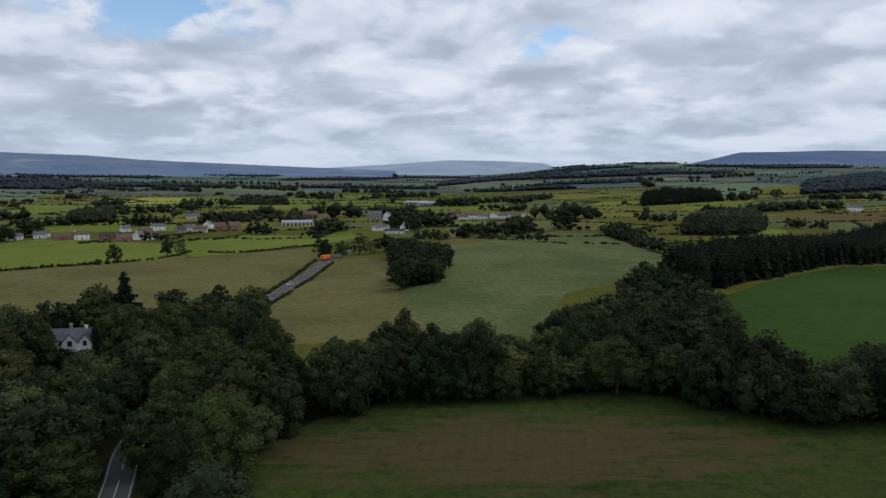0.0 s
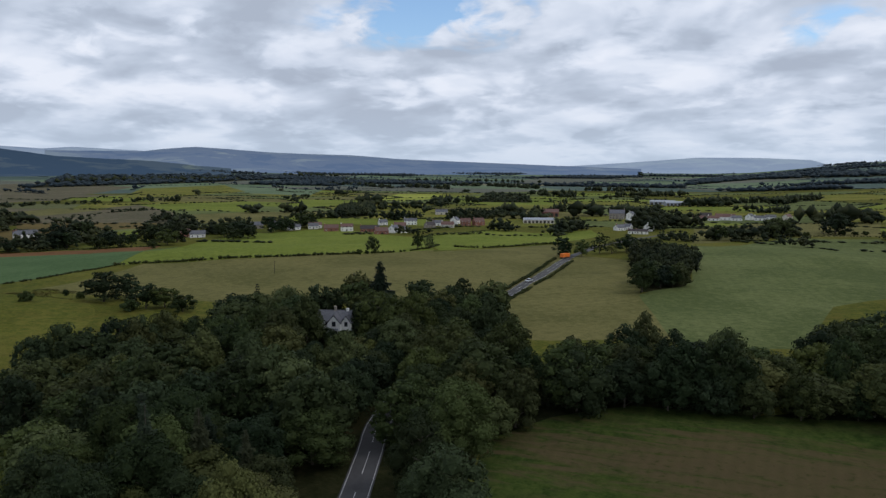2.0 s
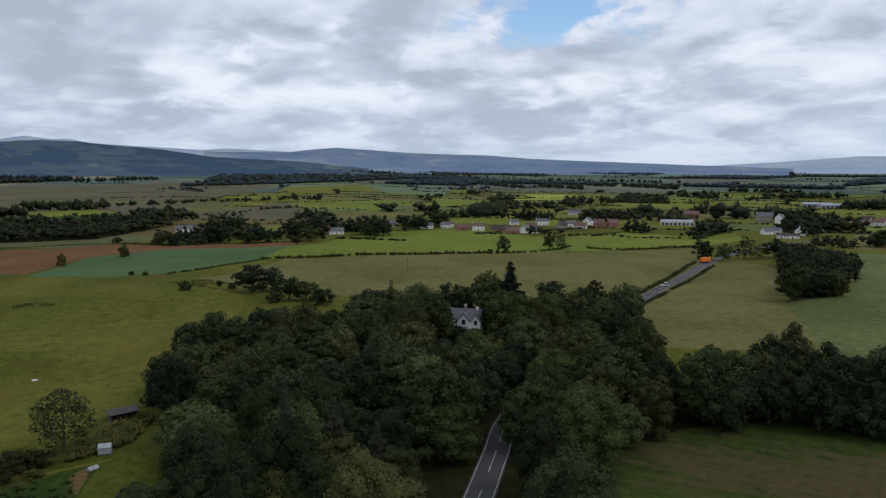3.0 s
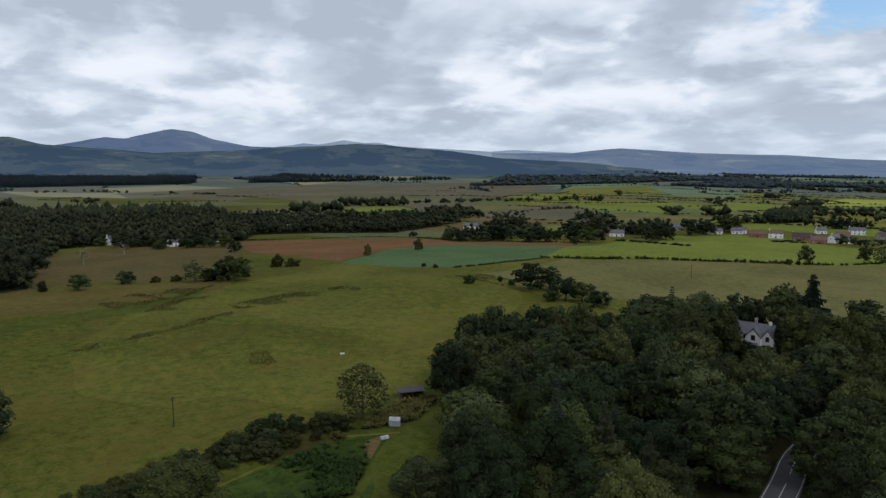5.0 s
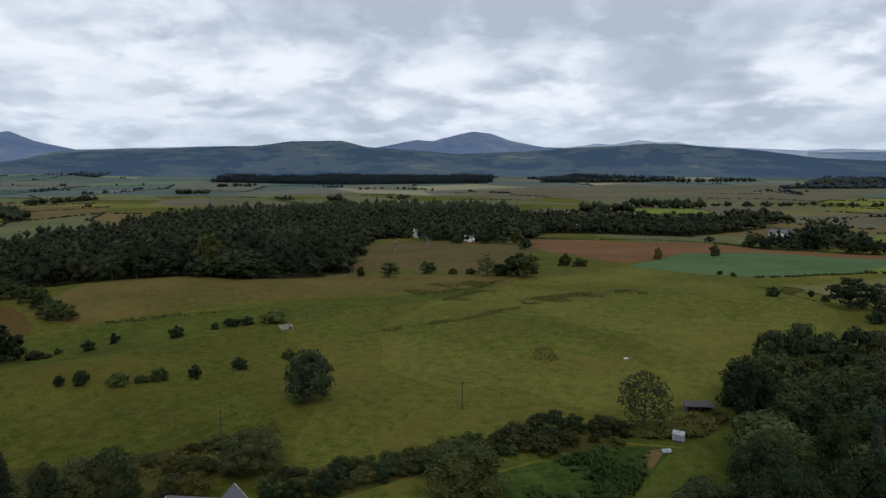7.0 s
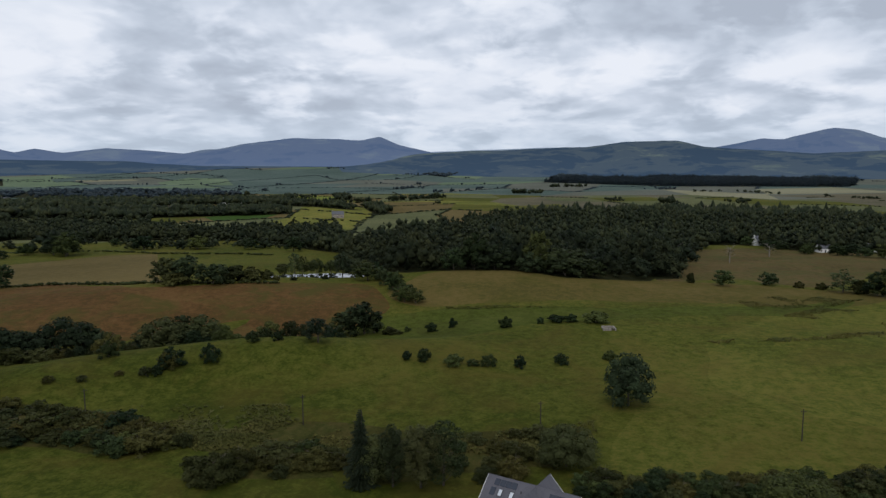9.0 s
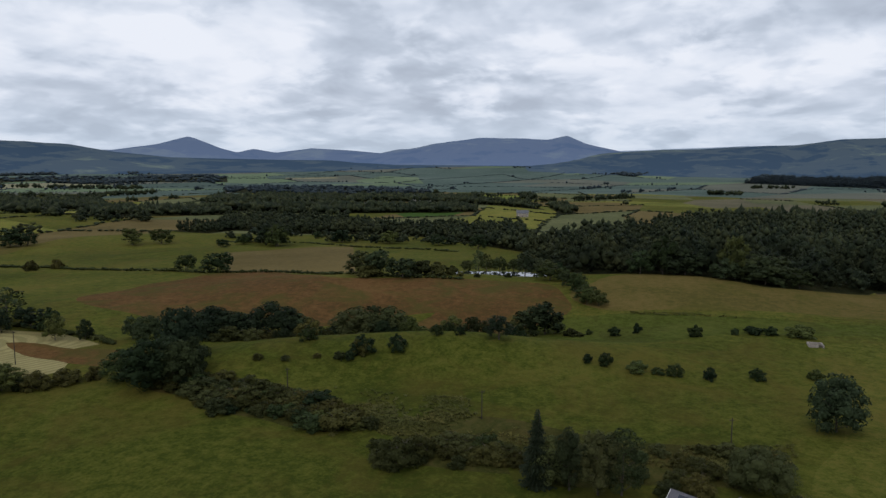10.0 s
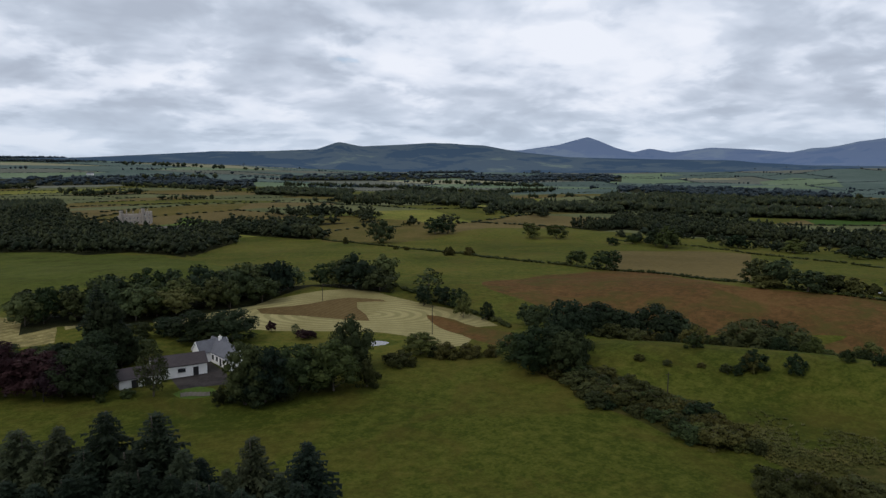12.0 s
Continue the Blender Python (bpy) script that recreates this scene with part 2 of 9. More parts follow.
    g["garden"] = grass("rank_garden_growth", (0.018, 0.034, 0.0052), (0.030, 0.052, 0.0078), (0.046, 0.068, 0.011), patch=0.12, fleck=0.25, fleck_col=(0.060, 0.072, 0.016))
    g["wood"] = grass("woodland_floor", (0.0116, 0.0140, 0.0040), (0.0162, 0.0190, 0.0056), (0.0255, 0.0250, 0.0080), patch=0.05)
    g["lawn"] = grass("lawn", (0.0473, 0.0788, 0.0117), (0.0599, 0.0977, 0.0153), (0.0725, 0.1103, 0.0198))
    g["soil"] = grass("bare_brown_soil", (0.0810, 0.0580, 0.0186), (0.1020, 0.0730, 0.0240), (0.1170, 0.0870, 0.0288), rows=(60, 1.6))
    g["gravel"] = grass("grey_gravel", (0.0855, 0.0826, 0.0551), (0.1140, 0.1111, 0.0755), (0.1482, 0.1425, 0.0959), patch=0.1)
    g["yard"] = grass("dark_asphalt_yard", (0.0285, 0.0266, 0.0185), (0.0380, 0.0351, 0.0244), (0.0484, 0.0456, 0.0310), patch=0.2)
    # mown hay lying in swaths that ring the middle of the field
    m, n = material("mown_hay_in_swaths")
    at = n.add("ShaderNodeTexCoord").outputs["Object"]
    mp = n.add("ShaderNodeMapping", Vector=at)
    mp.inputs["Location"].default_value = (HAY_RING[0], HAY_RING[1], 0)
    mp.inputs["Rotation"].default_value, mp.inputs["Scale"].default_value = (0, 0, radians(152)), (2.3, 1.0, 1.0)
    mp.vector_type = "TEXTURE"
    w = n.t.nodes.new("ShaderNodeTexWave")
    w.wave_type, w.rings_direction = "RINGS", "Z"
    w.inputs["Scale"].default_value, w.inputs["Distortion"].default_value = 0.314 / 2.0, 3.2
    w.inputs["Detail"].default_value, w.inputs["Detail Scale"].default_value = 2.0, 0.5
    n.link(mp.outputs[0], w, "Vector")
    broad, fine = n.noise(at, 0.03, 5, 0.6, 0.5), n.noise(at, 1.6, 4, 0.7)
    base = n.ramp(n.math("ADD", n.math("MULTIPLY", broad, 0.7), n.math("MULTIPLY", fine, 0.3)), [(0.35, (0.150, 0.126, 0.048)), (0.5, (0.245, 0.208, 0.088)), (0.66, (0.335, 0.292, 0.132))])
    colour = n.mix(n.range(w.outputs["Fac"], 0.35, 0.75, 0.0, 0.55), base, (0.144, 0.130, 0.050))
    surface(n, colour, 0.95, n.math("ADD", w.outputs["Fac"], fine), 0.4, 0.3, spec=0.1)
    g["hay"] = m


HAY_RING = (-97, -204)
ground_materials()


def plain(name, a, b, scale=1.0, rough=0.8, metal=0.0, bump=0.2, spec=0.3, dist=0.02, per_thing=0.0):
    """A painted, plastered, slated or metal surface: two tones in stains and grain."""
    m, n = material(name)
    at = n.add("ShaderNodeTexCoord").outputs["Object"]
    big, fine = n.noise(at, scale, 5.0, 0.6, 0.4), n.noise(at, scale * 9, 3.0, 0.6)
    f = n.math("ADD", n.math("MULTIPLY", big, 0.7), n.math("MULTIPLY", fine, 0.3))
    colour = n.ramp(f, [(0.33, a), (0.66, b)])
    if per_thing:
        r = n.add("ShaderNodeObjectInfo").outputs["Random"]
        colour = n.mix(1.0, colour, n.ramp(r, [(0, (1 - per_thing,) * 3), (1, (1 + per_thing,) * 3)]), "MULTIPLY")
    surface(n, colour, rough, fine, bump, dist, metal, spec)
    return m


def tiled(name, a, b, course=0.3, rough=0.6):
    """Roof covering in courses that step down the slope."""
    m, n = material(name)
    at = n.add("ShaderNodeTexCoord").outputs["Object"]
    big, fine = n.noise(at, 0.7, 5.0, 0.6, 0.4), n.noise(at, 7.0, 3.0, 0.6)
    w = n.t.nodes.new("ShaderNodeTexWave")
    w.wave_profile, w.bands_direction = "SAW", "Z"
    w.inputs["Scale"].default_value, w.inputs["Distortion"].default_value = 0.314 / course * 2, 0.3
    n.link(at, w, "Vector")
    f = n.math("ADD", n.math("MULTIPLY", big, 0.5), n.math("ADD", n.math("MULTIPLY", fine, 0.3), n.math("MULTIPLY", w.outputs["Fac"], 0.2)))
    surface(n, n.ramp(f, [(0.33, a), (0.66, b)]), rough, w.outputs["Fac"], 0.5, 0.05, spec=0.3)
    return m


def foliage(name, dark, mid, light, own=True):
    m, n = material(name)
    at = n.add("ShaderNodeTexCoord").outputs["Object"]
    info = n.add("ShaderNodeObjectInfo").outputs["Random"]
    geo = n.add("ShaderNodeNewGeometry")
    isle = geo.outputs["Random Per Island"]
    blotch = n.noise(geo.outputs["Position"], 0.075, 3.0, 0.6)
    fine = n.noise(geo.outputs["Position"], 1.9, 4.0, 0.7)
    tone = n.math("ADD", n.math("MULTIPLY", isle, 0.20), n.math("MULTIPLY", fine, 0.38))
    tone = n.math("ADD", tone, n.math("MULTIPLY", info if own else blotch, 0.56 if own else 0.62))
    if not own:  # each crown of a wood has a tone of its own
        cell = n.add("ShaderNodeTexVoronoi", {"Scale": 0.11}, Vector=geo.outputs["Position"])
        tone = n.math("ADD", n.math("MULTIPLY", tone, 0.60), n.math("MULTIPLY", cell.outputs["Color"], 0.46))
        tone = n.math("SUBTRACT", tone, 0.06)
    colour = n.ramp(tone, [(0.14, dark), (0.48, tuple(0.95 * c for c in mid)), (0.86, tuple(1.15 * c for c in light))])
    if own:  # some trees are browner, some bluer
        other = n.math("FRACT", n.math("MULTIPLY", info, 7.31))
        colour = n.mix(1.0, colour, n.ramp(other, [(0.0, (0.80, 0.90, 1.25)), (0.5, (1.0, 1.0, 1.15)), (0.8, (1.14, 1.06, 1.1)), (1.0, (1.22, 1.04, 1.15))]), "MULTIPLY")
    else:
        other = n.noise(geo.outputs["Position"], 0.05, 2.0, 0.5)
        colour = n.mix(1.0, colour, n.ramp(other, [(0.35, (0.85, 0.95, 1.4)), (0.65, (1.10, 1.05, 1.3))]), "MULTIPLY")
    b = n.add("ShaderNodeBsdfPrincipled", {"Roughness": 0.7, "Specular IOR Level": 0.06}, **{"Base Color": colour})
    tr = n.add("ShaderNodeBsdfTranslucent", Color=colour)
    mx = n.add("ShaderNodeMixShader", {"Fac": 0.15})
    n.link(b.outputs[0], mx, 1)
    n.link(tr.outputs[0], mx, 2)
    n.add("ShaderNodeOutputMaterial", Surface=mx.outputs[0])
    return m


LEAF = {
    "broad": foliage("broadleaf_foliage", (0.0108, 0.0187, 0.0072), (0.0247, 0.0375, 0.0115), (0.0587, 0.0749, 0.0193)),
    "ash": foliage("ash_foliage", (0.0191, 0.0284, 0.0101), (0.0381, 0.0506, 0.0161), (0.0721, 0.0850, 0.0262)),
    "dark": foliage("dark_foliage", (0.0105, 0.0170, 0.0082), (0.0204, 0.0299, 0.0114), (0.0408, 0.0527, 0.0179)),
    "willow": foliage("willow_foliage", (0.0175, 0.0253, 0.0104), (0.0340, 0.0434, 0.0154), (0.0597, 0.0667, 0.0238)),
    "conifer": foliage("conifer_needles", (0.0056, 0.0103, 0.0058), (0.0140, 0.0217, 0.0108), (0.0309, 0.0402, 0.0184)),
    "purple": foliage("copper_beech_foliage", (0.0100, 0.0055, 0.0060), (0.0180, 0.0095, 0.0100), (0.0300, 0.0160, 0.0150)),
    "scrub": foliage("scrub_foliage", (0.0171, 0.0206, 0.0058), (0.0350, 0.0386, 0.0099), (0.0646, 0.0647, 0.0174)),
    "woods": foliage("woodland_foliage", (0.0096, 0.0143, 0.0068), (0.0226, 0.0293, 0.0108), (0.0570, 0.0629, 0.0205), own=False),
    "fir_woods": foliage("plantation_needles", (0.0055, 0.0090, 0.0045), (0.0115, 0.0165, 0.0068), (0.0210, 0.0270, 0.0100), own=False),
    # woodland leaves made paler and bluer: distance haze put into their colour
    "hazed_woods": foliage("haze_tinted_foliage", (0.0172, 0.0259, 0.0238), (0.0287, 0.0403, 0.0350), (0.0483, 0.0621, 0.0500), own=False),
    "rushes": foliage("rush_tussocks", (0.0567, 0.0594, 0.0115), (0.0810, 0.0783, 0.0155), (0.1148, 0.0999, 0.0230), own=False),
    "weeds": foliage("tall_green_weeds", (0.019, 0.034, 0.0058), (0.034, 0.054, 0.0085), (0.058, 0.080, 0.014), own=False),
    "hedge": foliage("hedge_foliage", (0.0165, 0.0220, 0.0058), (0.0319, 0.0396, 0.0096), (0.0550, 0.0616, 0.0156), own=False),
}
BARK = plain("bark", (0.045, 0.036, 0.028), (0.11, 0.092, 0.072), 1.5, 0.95)
PALE_BARK = plain("bare_grey_wood", (0.16, 0.14, 0.12), (0.26, 0.235, 0.20), 1.5, 0.95)
WHITE = plain("white_render", (0.70, 0.69, 0.66), (0.84, 0.83, 0.80), 0.5, 0.85)
CREAM = plain("cream_render", (0.50, 0.46, 0.38), (0.62, 0.58, 0.50), 0.5, 0.85)
STONE = plain("grey_sandstone", (0.20, 0.175, 0.15), (0.34, 0.30, 0.26), 0.8, 0.9)
BRICK = plain("red_brick", (0.20, 0.085, 0.06), (0.30, 0.14, 0.10), 0.8, 0.9)
SLATE = tiled("grey_slate", (0.065, 0.068, 0.078), (0.135, 0.135, 0.15))
RED_ROOF = tiled("brown_red_roof_tiles", (0.09, 0.050, 0.042), (0.16, 0.085, 0.068))
DARK_ROOF = tiled("dark_brown_roof", (0.030, 0.023, 0.024), (0.055, 0.042, 0.042))
GREY_TILE = tiled("grey_concrete_tiles", (0.0697, 0.0681, 0.0798), (0.1189, 0.1148, 0.1302), 0.34)
STEEL = plain("grey_sheet_steel", (0.22, 0.24, 0.27), (0.34, 0.36, 0.40), 0.3, 0.5)
GLASS = plain("dark_window_glass", (0.012, 0.014, 0.018), (0.03, 0.034, 0.04), 0.5, 0.12, bump=0.0, spec=0.6)
PANEL = plain("solar_panel_glass", (0.014, 0.018, 0.030), (0.024, 0.030, 0.046), 0.5, 0.15, bump=0.0, spec=0.6)
TIMBER = plain("weathered_timber", (0.060, 0.052, 0.042), (0.11, 0.095, 0.078), 2.0, 0.9)
BLACK = plain("black_paint", (0.012, 0.012, 0.013), (0.03, 0.03, 0.032), 1.0, 0.6)
ASPHALT = plain("road_asphalt", (0.040, 0.039, 0.040), (0.066, 0.064, 0.065), 0.12, 0.9, dist=0.01)
PAINT = plain("white_road_paint", (0.34, 0.34, 0.33), (0.55, 0.55, 0.53), 0.8, 0.8)
ORANGE = plain("orange_vehicle_paint", (0.72, 0.16, 0.02), (0.80, 0.21, 0.03), 0.6, 0.35, spec=0.5)
SILVER = plain("silver_vehicle_paint", (0.40, 0.42, 0.45), (0.50, 0.52, 0.55), 0.6, 0.3, metal=0.3, spec=0.5)
RUBBER = plain("black_rubber", (0.02, 0.02, 0.02), (0.035, 0.035, 0.035), 1.0, 0.85)


def make_water():
    m, n = material("still_water")
    at = n.add("ShaderNodeTexCoord").outputs["Object"]
    surface(n, (0.02, 0.024, 0.022), 0.04, n.noise(at, 1.2, 3.0), 0.03, 0.02, spec=0.9)
    return m


WATER = make_water()


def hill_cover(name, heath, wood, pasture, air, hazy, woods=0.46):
    """Distant hillside of heath, plantations and pasture, with haze put in as a blue glow of the surface; hazy is its
    share, for the daylight scattered in the air before it.
    """
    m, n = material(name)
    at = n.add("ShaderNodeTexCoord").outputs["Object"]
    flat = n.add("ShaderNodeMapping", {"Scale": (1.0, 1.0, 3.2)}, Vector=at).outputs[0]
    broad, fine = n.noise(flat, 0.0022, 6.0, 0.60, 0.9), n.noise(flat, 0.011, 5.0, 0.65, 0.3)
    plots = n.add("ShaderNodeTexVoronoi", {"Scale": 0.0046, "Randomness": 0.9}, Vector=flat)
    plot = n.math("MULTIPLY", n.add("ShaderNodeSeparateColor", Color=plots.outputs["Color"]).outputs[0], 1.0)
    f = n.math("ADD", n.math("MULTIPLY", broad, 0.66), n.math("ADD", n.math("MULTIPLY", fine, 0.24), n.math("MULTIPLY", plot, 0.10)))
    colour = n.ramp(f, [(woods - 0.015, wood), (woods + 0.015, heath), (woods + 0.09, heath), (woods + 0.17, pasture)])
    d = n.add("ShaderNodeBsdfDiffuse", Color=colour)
    # haze as blue emission of the hillside itself, stronger at its foot
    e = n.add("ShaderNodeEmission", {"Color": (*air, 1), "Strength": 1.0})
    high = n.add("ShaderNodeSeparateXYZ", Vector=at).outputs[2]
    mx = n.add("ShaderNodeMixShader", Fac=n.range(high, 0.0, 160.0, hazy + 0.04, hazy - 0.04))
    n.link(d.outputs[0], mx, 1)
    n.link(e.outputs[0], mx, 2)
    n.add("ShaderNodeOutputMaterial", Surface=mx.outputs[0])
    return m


# hill covers: each has its haze mixed in as a glowing blue
HAZE_GLOW = (0.31, 0.41, 0.56)
FAR_HILL = hill_cover("far_hill_cover", (0.12, 0.12, 0.10), (0.03, 0.04, 0.05), (0.24, 0.25, 0.17), HAZE_GLOW, 0.64, 0.42)
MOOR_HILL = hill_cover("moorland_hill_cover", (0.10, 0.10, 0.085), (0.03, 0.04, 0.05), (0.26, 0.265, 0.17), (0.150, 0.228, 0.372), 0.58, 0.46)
MID_HILL = hill_cover("hazed_mountain_cover", (0.075, 0.075, 0.068), (0.018, 0.026, 0.030), (0.17, 0.175, 0.11), (0.118, 0.182, 0.318), 0.66, 0.44)
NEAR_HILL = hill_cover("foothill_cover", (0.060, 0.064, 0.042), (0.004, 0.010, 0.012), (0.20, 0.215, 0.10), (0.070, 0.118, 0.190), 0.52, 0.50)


# ---- the lie of the land: height of the ground at (x, y) ----
HILLOCKS = [  # turn from ahead (degrees), distance, height, half-length across, half-length along the sight line
    (119, 180, 6.5, 50, 17), (133, 172, 3.2, 20, 13), (118, 224, -5.0, 75, 24), (123, 292, 4.5, 75, 38), (98, 305, 4.5, 55, 42), (54, 280, 3.5, 35, 42),
    (34, 440, 5.0, 120, 60), (-6, 470, 5.5, 95, 70), (155, 258, 4.0, 60, 34), (142, 620, 6.0, 130, 60),
    (112, 3500, 34.0, 900, 420), (162, 900, 14.0, 300, 180), (70, 215, 1.5, 40, 30), (176, 330, 4.0, 80, 60), (-30, 420, 4.0, 90, 80),
]


def smooth(a, b, v):
    s = np.clip((v - a) / (b - a), 0, 1)
    return s * s * (3 - 2 * s)


def land(x, y):
    """Height of the ground in metres; x and y are numbers or arrays."""
    x, y = np.asarray(x, float), np.asarray(y, float)
    r = np.hypot(x, y)
    az = np.degrees(np.arctan2(-x, y))
    az = np.where(az < -90, az + 360, az)
    vale = smooth(40, 27, az) * smooth(-13, -3, az)  # the plain stays low towards the flat-topped hill
    z = (42 - 30 * vale) * smooth(2000, 4700, r) - 16 * smooth(220, 760, r)
    z = z + 50 * smooth(650, 3300, r) * smooth(0, -17, az) * smooth(-90, -60, az)
    z = z + 40 * smooth(900, 3600, r) * smooth(150, 172, az) * smooth(262, 240, az)
    for turn, dist, high, across, along in HILLOCKS:
        a = np.radians(turn)
        cx, cy = -dist * np.sin(a), dist * np.cos(a)
        u = (x - cx) * np.cos(a) + (y - cy) * np.sin(a)
        v = -(x - cx) * np.sin(a) + (y - cy) * np.cos(a)
        z = z + high * np.exp(-(u / across) ** 2 - (v / along) ** 2)
    near = smooth(60, 140, r) * smooth(1500, 700, r)
    z = z + near * (0.5 * np.sin(x / 23 + 1.3 * np.sin(y / 31)) * np.sin(y / 27 + np.sin(x / 41)) + 0.25 * np.sin(x / 9 + y / 13) * np.sin(y / 11 - x / 17))
    return z


# ---- helpers for meshes ----
def tri_mesh(name, verts, tris, mat, smooth_shade=False):
    """A mesh of triangles from arrays."""
    verts, tris = np.asarray(verts, np.float32), np.asarray(tris, np.int32)
    me = bpy.data.meshes.new(name)
    me.vertices.add(len(verts))
    me.vertices.foreach_set("co", verts.ravel())
    me.loops.add(tris.size)
    me.loops.foreach_set("vertex_index", tris.ravel())
    me.polygons.add(len(tris))
    me.polygons.foreach_set("loop_start", np.arange(0, tris.size, 3, dtype=np.int32))
    me.polygons.foreach_set("use_smooth", np.full(len(tris), smooth_shade))
    for m in mat if isinstance(mat, list) else [mat]:
        me.materials.append(m)
    me.update(calc_edges=True)
    return me


def part(name, bm, mat, parent=None, label=""):
    """Links a bmesh as one mesh object under a thing or a part."""
    me = bpy.data.meshes.new(name)
    bm.to_mesh(me)
    bm.free()
    me.materials.append(mat)
    ob = new(name, me)
    if parent is not None:
        ob.parent = parent
    return tagged(ob, label)


def place(name, x, y, turn=0.0, z=None, label="", category="", group="", kind=""):
    """An Empty standing on the ground, to hold a thing's parts."""
    ob = new(name)
    ob.matrix_basis = pose(x, y, float(land(x, y)) if z is None else z, 0, 0, turn)
    return tagged(ob, label, category, group, kind)


def box(bm, x0, x1, y0, y1, z0, z1, bevel=0.0):
    r = bmesh.ops.create_cube(bm, size=1.0, matrix=Matrix.LocRotScale(((x0 + x1) / 2, (y0 + y1) / 2, (z0 + z1) / 2), None, (x1 - x0, y1 - y0, z1 - z0)))
    if bevel:
        es = {e for v in r["verts"] for e in v.link_edges}
        bmesh.ops.bevel(bm, geom=list(es), offset=bevel, segments=1, affect="EDGES")
    return bm


def prism(bm, outline, axis_from, axis_to):
    """Pushes an outline in the y-z plane along x."""
    a = [bm.verts.new((axis_from, y, z)) for y, z in outline]
    b = [bm.verts.new((axis_to, y, z)) for y, z in outline]
    bm.faces.new(a[::-1])
    bm.faces.new(b)
    for i in range(len(a)):
        j = (i + 1) % len(a)
        bm.faces.new((a[i], a[j], b[j], b[i]))
    return bm


def tube(bm, p, q, r0, r1, sides=7):
    p, q = Vector(p), Vector(q)
    turn = (q - p).to_track_quat("Z", "Y").to_matrix()
    rings = []
    for at, r in ((p, r0), (q, r1)):
        rings.append([bm.verts.new(at + turn @ Vector((r * math.cos(2 * math.pi * i / sides), r * math.sin(2 * math.pi * i / sides), 0))) for i in range(sides)])
    for i in range(sides):
        j = (i + 1) % sides
        bm.faces.new((rings[0][i], rings[0][j], rings[1][j], rings[1][i]))
    bm.faces.new(rings[1])
    return bm


# ---- the ground: one sheet cut along field edges, roads and ponds ----
FIELDS = []  # kind, corners; a later one lies over an earlier one


WILD = {"garden", "hay", "rush", "lea", "meadow", "lush", "gold", "brown", "rust", "moss", "water", "sward", "lawn", "soil"}  # kinds with uneven edges


def field(kind, *corners):
    if kind in WILD and len(corners) > 4:
        step = 5.0 if math.hypot(*corners[0]) < 400 else 12.0
        ring, c = [], [np.array(q, float) for q in corners]
        for i in range(len(c)):
            p, q, r, w = c[i - 1], c[i], c[(i + 1) % len(c)], c[(i + 2) % len(c)]
            k = max(1, int(np.hypot(*(r - q)) / step))
            for j in range(k):
                t = j / k
                ring.append(0.5 * (2 * q + (r - p) * t + (2 * p - 5 * q + 4 * r - w) * t * t + (3 * q - p - 3 * r + w) * t ** 3))
        sway = 0.0 if kind == "water" else 1.6 if math.hypot(*corners[0]) < 400 else 4.0
        corners = [(p[0] + sway * math.sin(p[1] / 7.3 + p[0] / 19), p[1] + sway * math.sin(p[0] / 6.1 + p[1] / 23)) for p in ring]
    FIELDS.append((kind, corners))


def ribbon(kind, width, *line):
    """A strip of the ground along a line: a road or a track."""
    pts = curve_points(line, 4.0)
    left, right = [], []
    for i, p in enumerate(pts):
        d = pts[min(i + 1, len(pts) - 1)] - pts[max(i - 1, 0)]
        d = d / np.hypot(*d)
        s = np.array((-d[1], d[0])) * width / 2
        left.append(tuple(p + s))
        right.append(tuple(p - s))
    FIELDS.append((kind, left + right[::-1]))
    return pts


def curve_points(line, step):
    """Points every step metres along a smooth curve through the line's corners."""
    p = [np.array(q, float) for q in line]
    p = [2 * p[0] - p[1], *p, 2 * p[-1] - p[-2]]
    out = []
    for i in range(1, len(p) - 2):
        k = max(1, int(np.hypot(*(p[i + 1] - p[i])) / step))
        for j in range(k):
            t = j / k
            out.append(0.5 * (2 * p[i] + (p[i + 1] - p[i - 1]) * t + (2 * p[i - 1] - 5 * p[i] + 4 * p[i + 1] - p[i + 2]) * t * t + (3 * p[i] - p[i - 1] - 3 * p[i + 1] + p[i + 2]) * t ** 3))
    out.append(p[-2])
    return out


def inside(x, y, corners):
    """Which of the points lie in the outline."""
    x, y = np.asarray(x, float), np.asarray(y, float)
    hit = np.zeros(x.shape, bool)
    for (x0, y0), (x1, y1) in zip(corners, (*corners[1:], corners[0])):
        if y0 != y1:
            hit ^= ((y0 > y) != (y1 > y)) & (x < (x1 - x0) * (y - y0) / (y1 - y0) + x0)
    return hit


def polar(turn, dist):
    a = radians(turn)
    return -dist * math.sin(a), dist * math.cos(a)


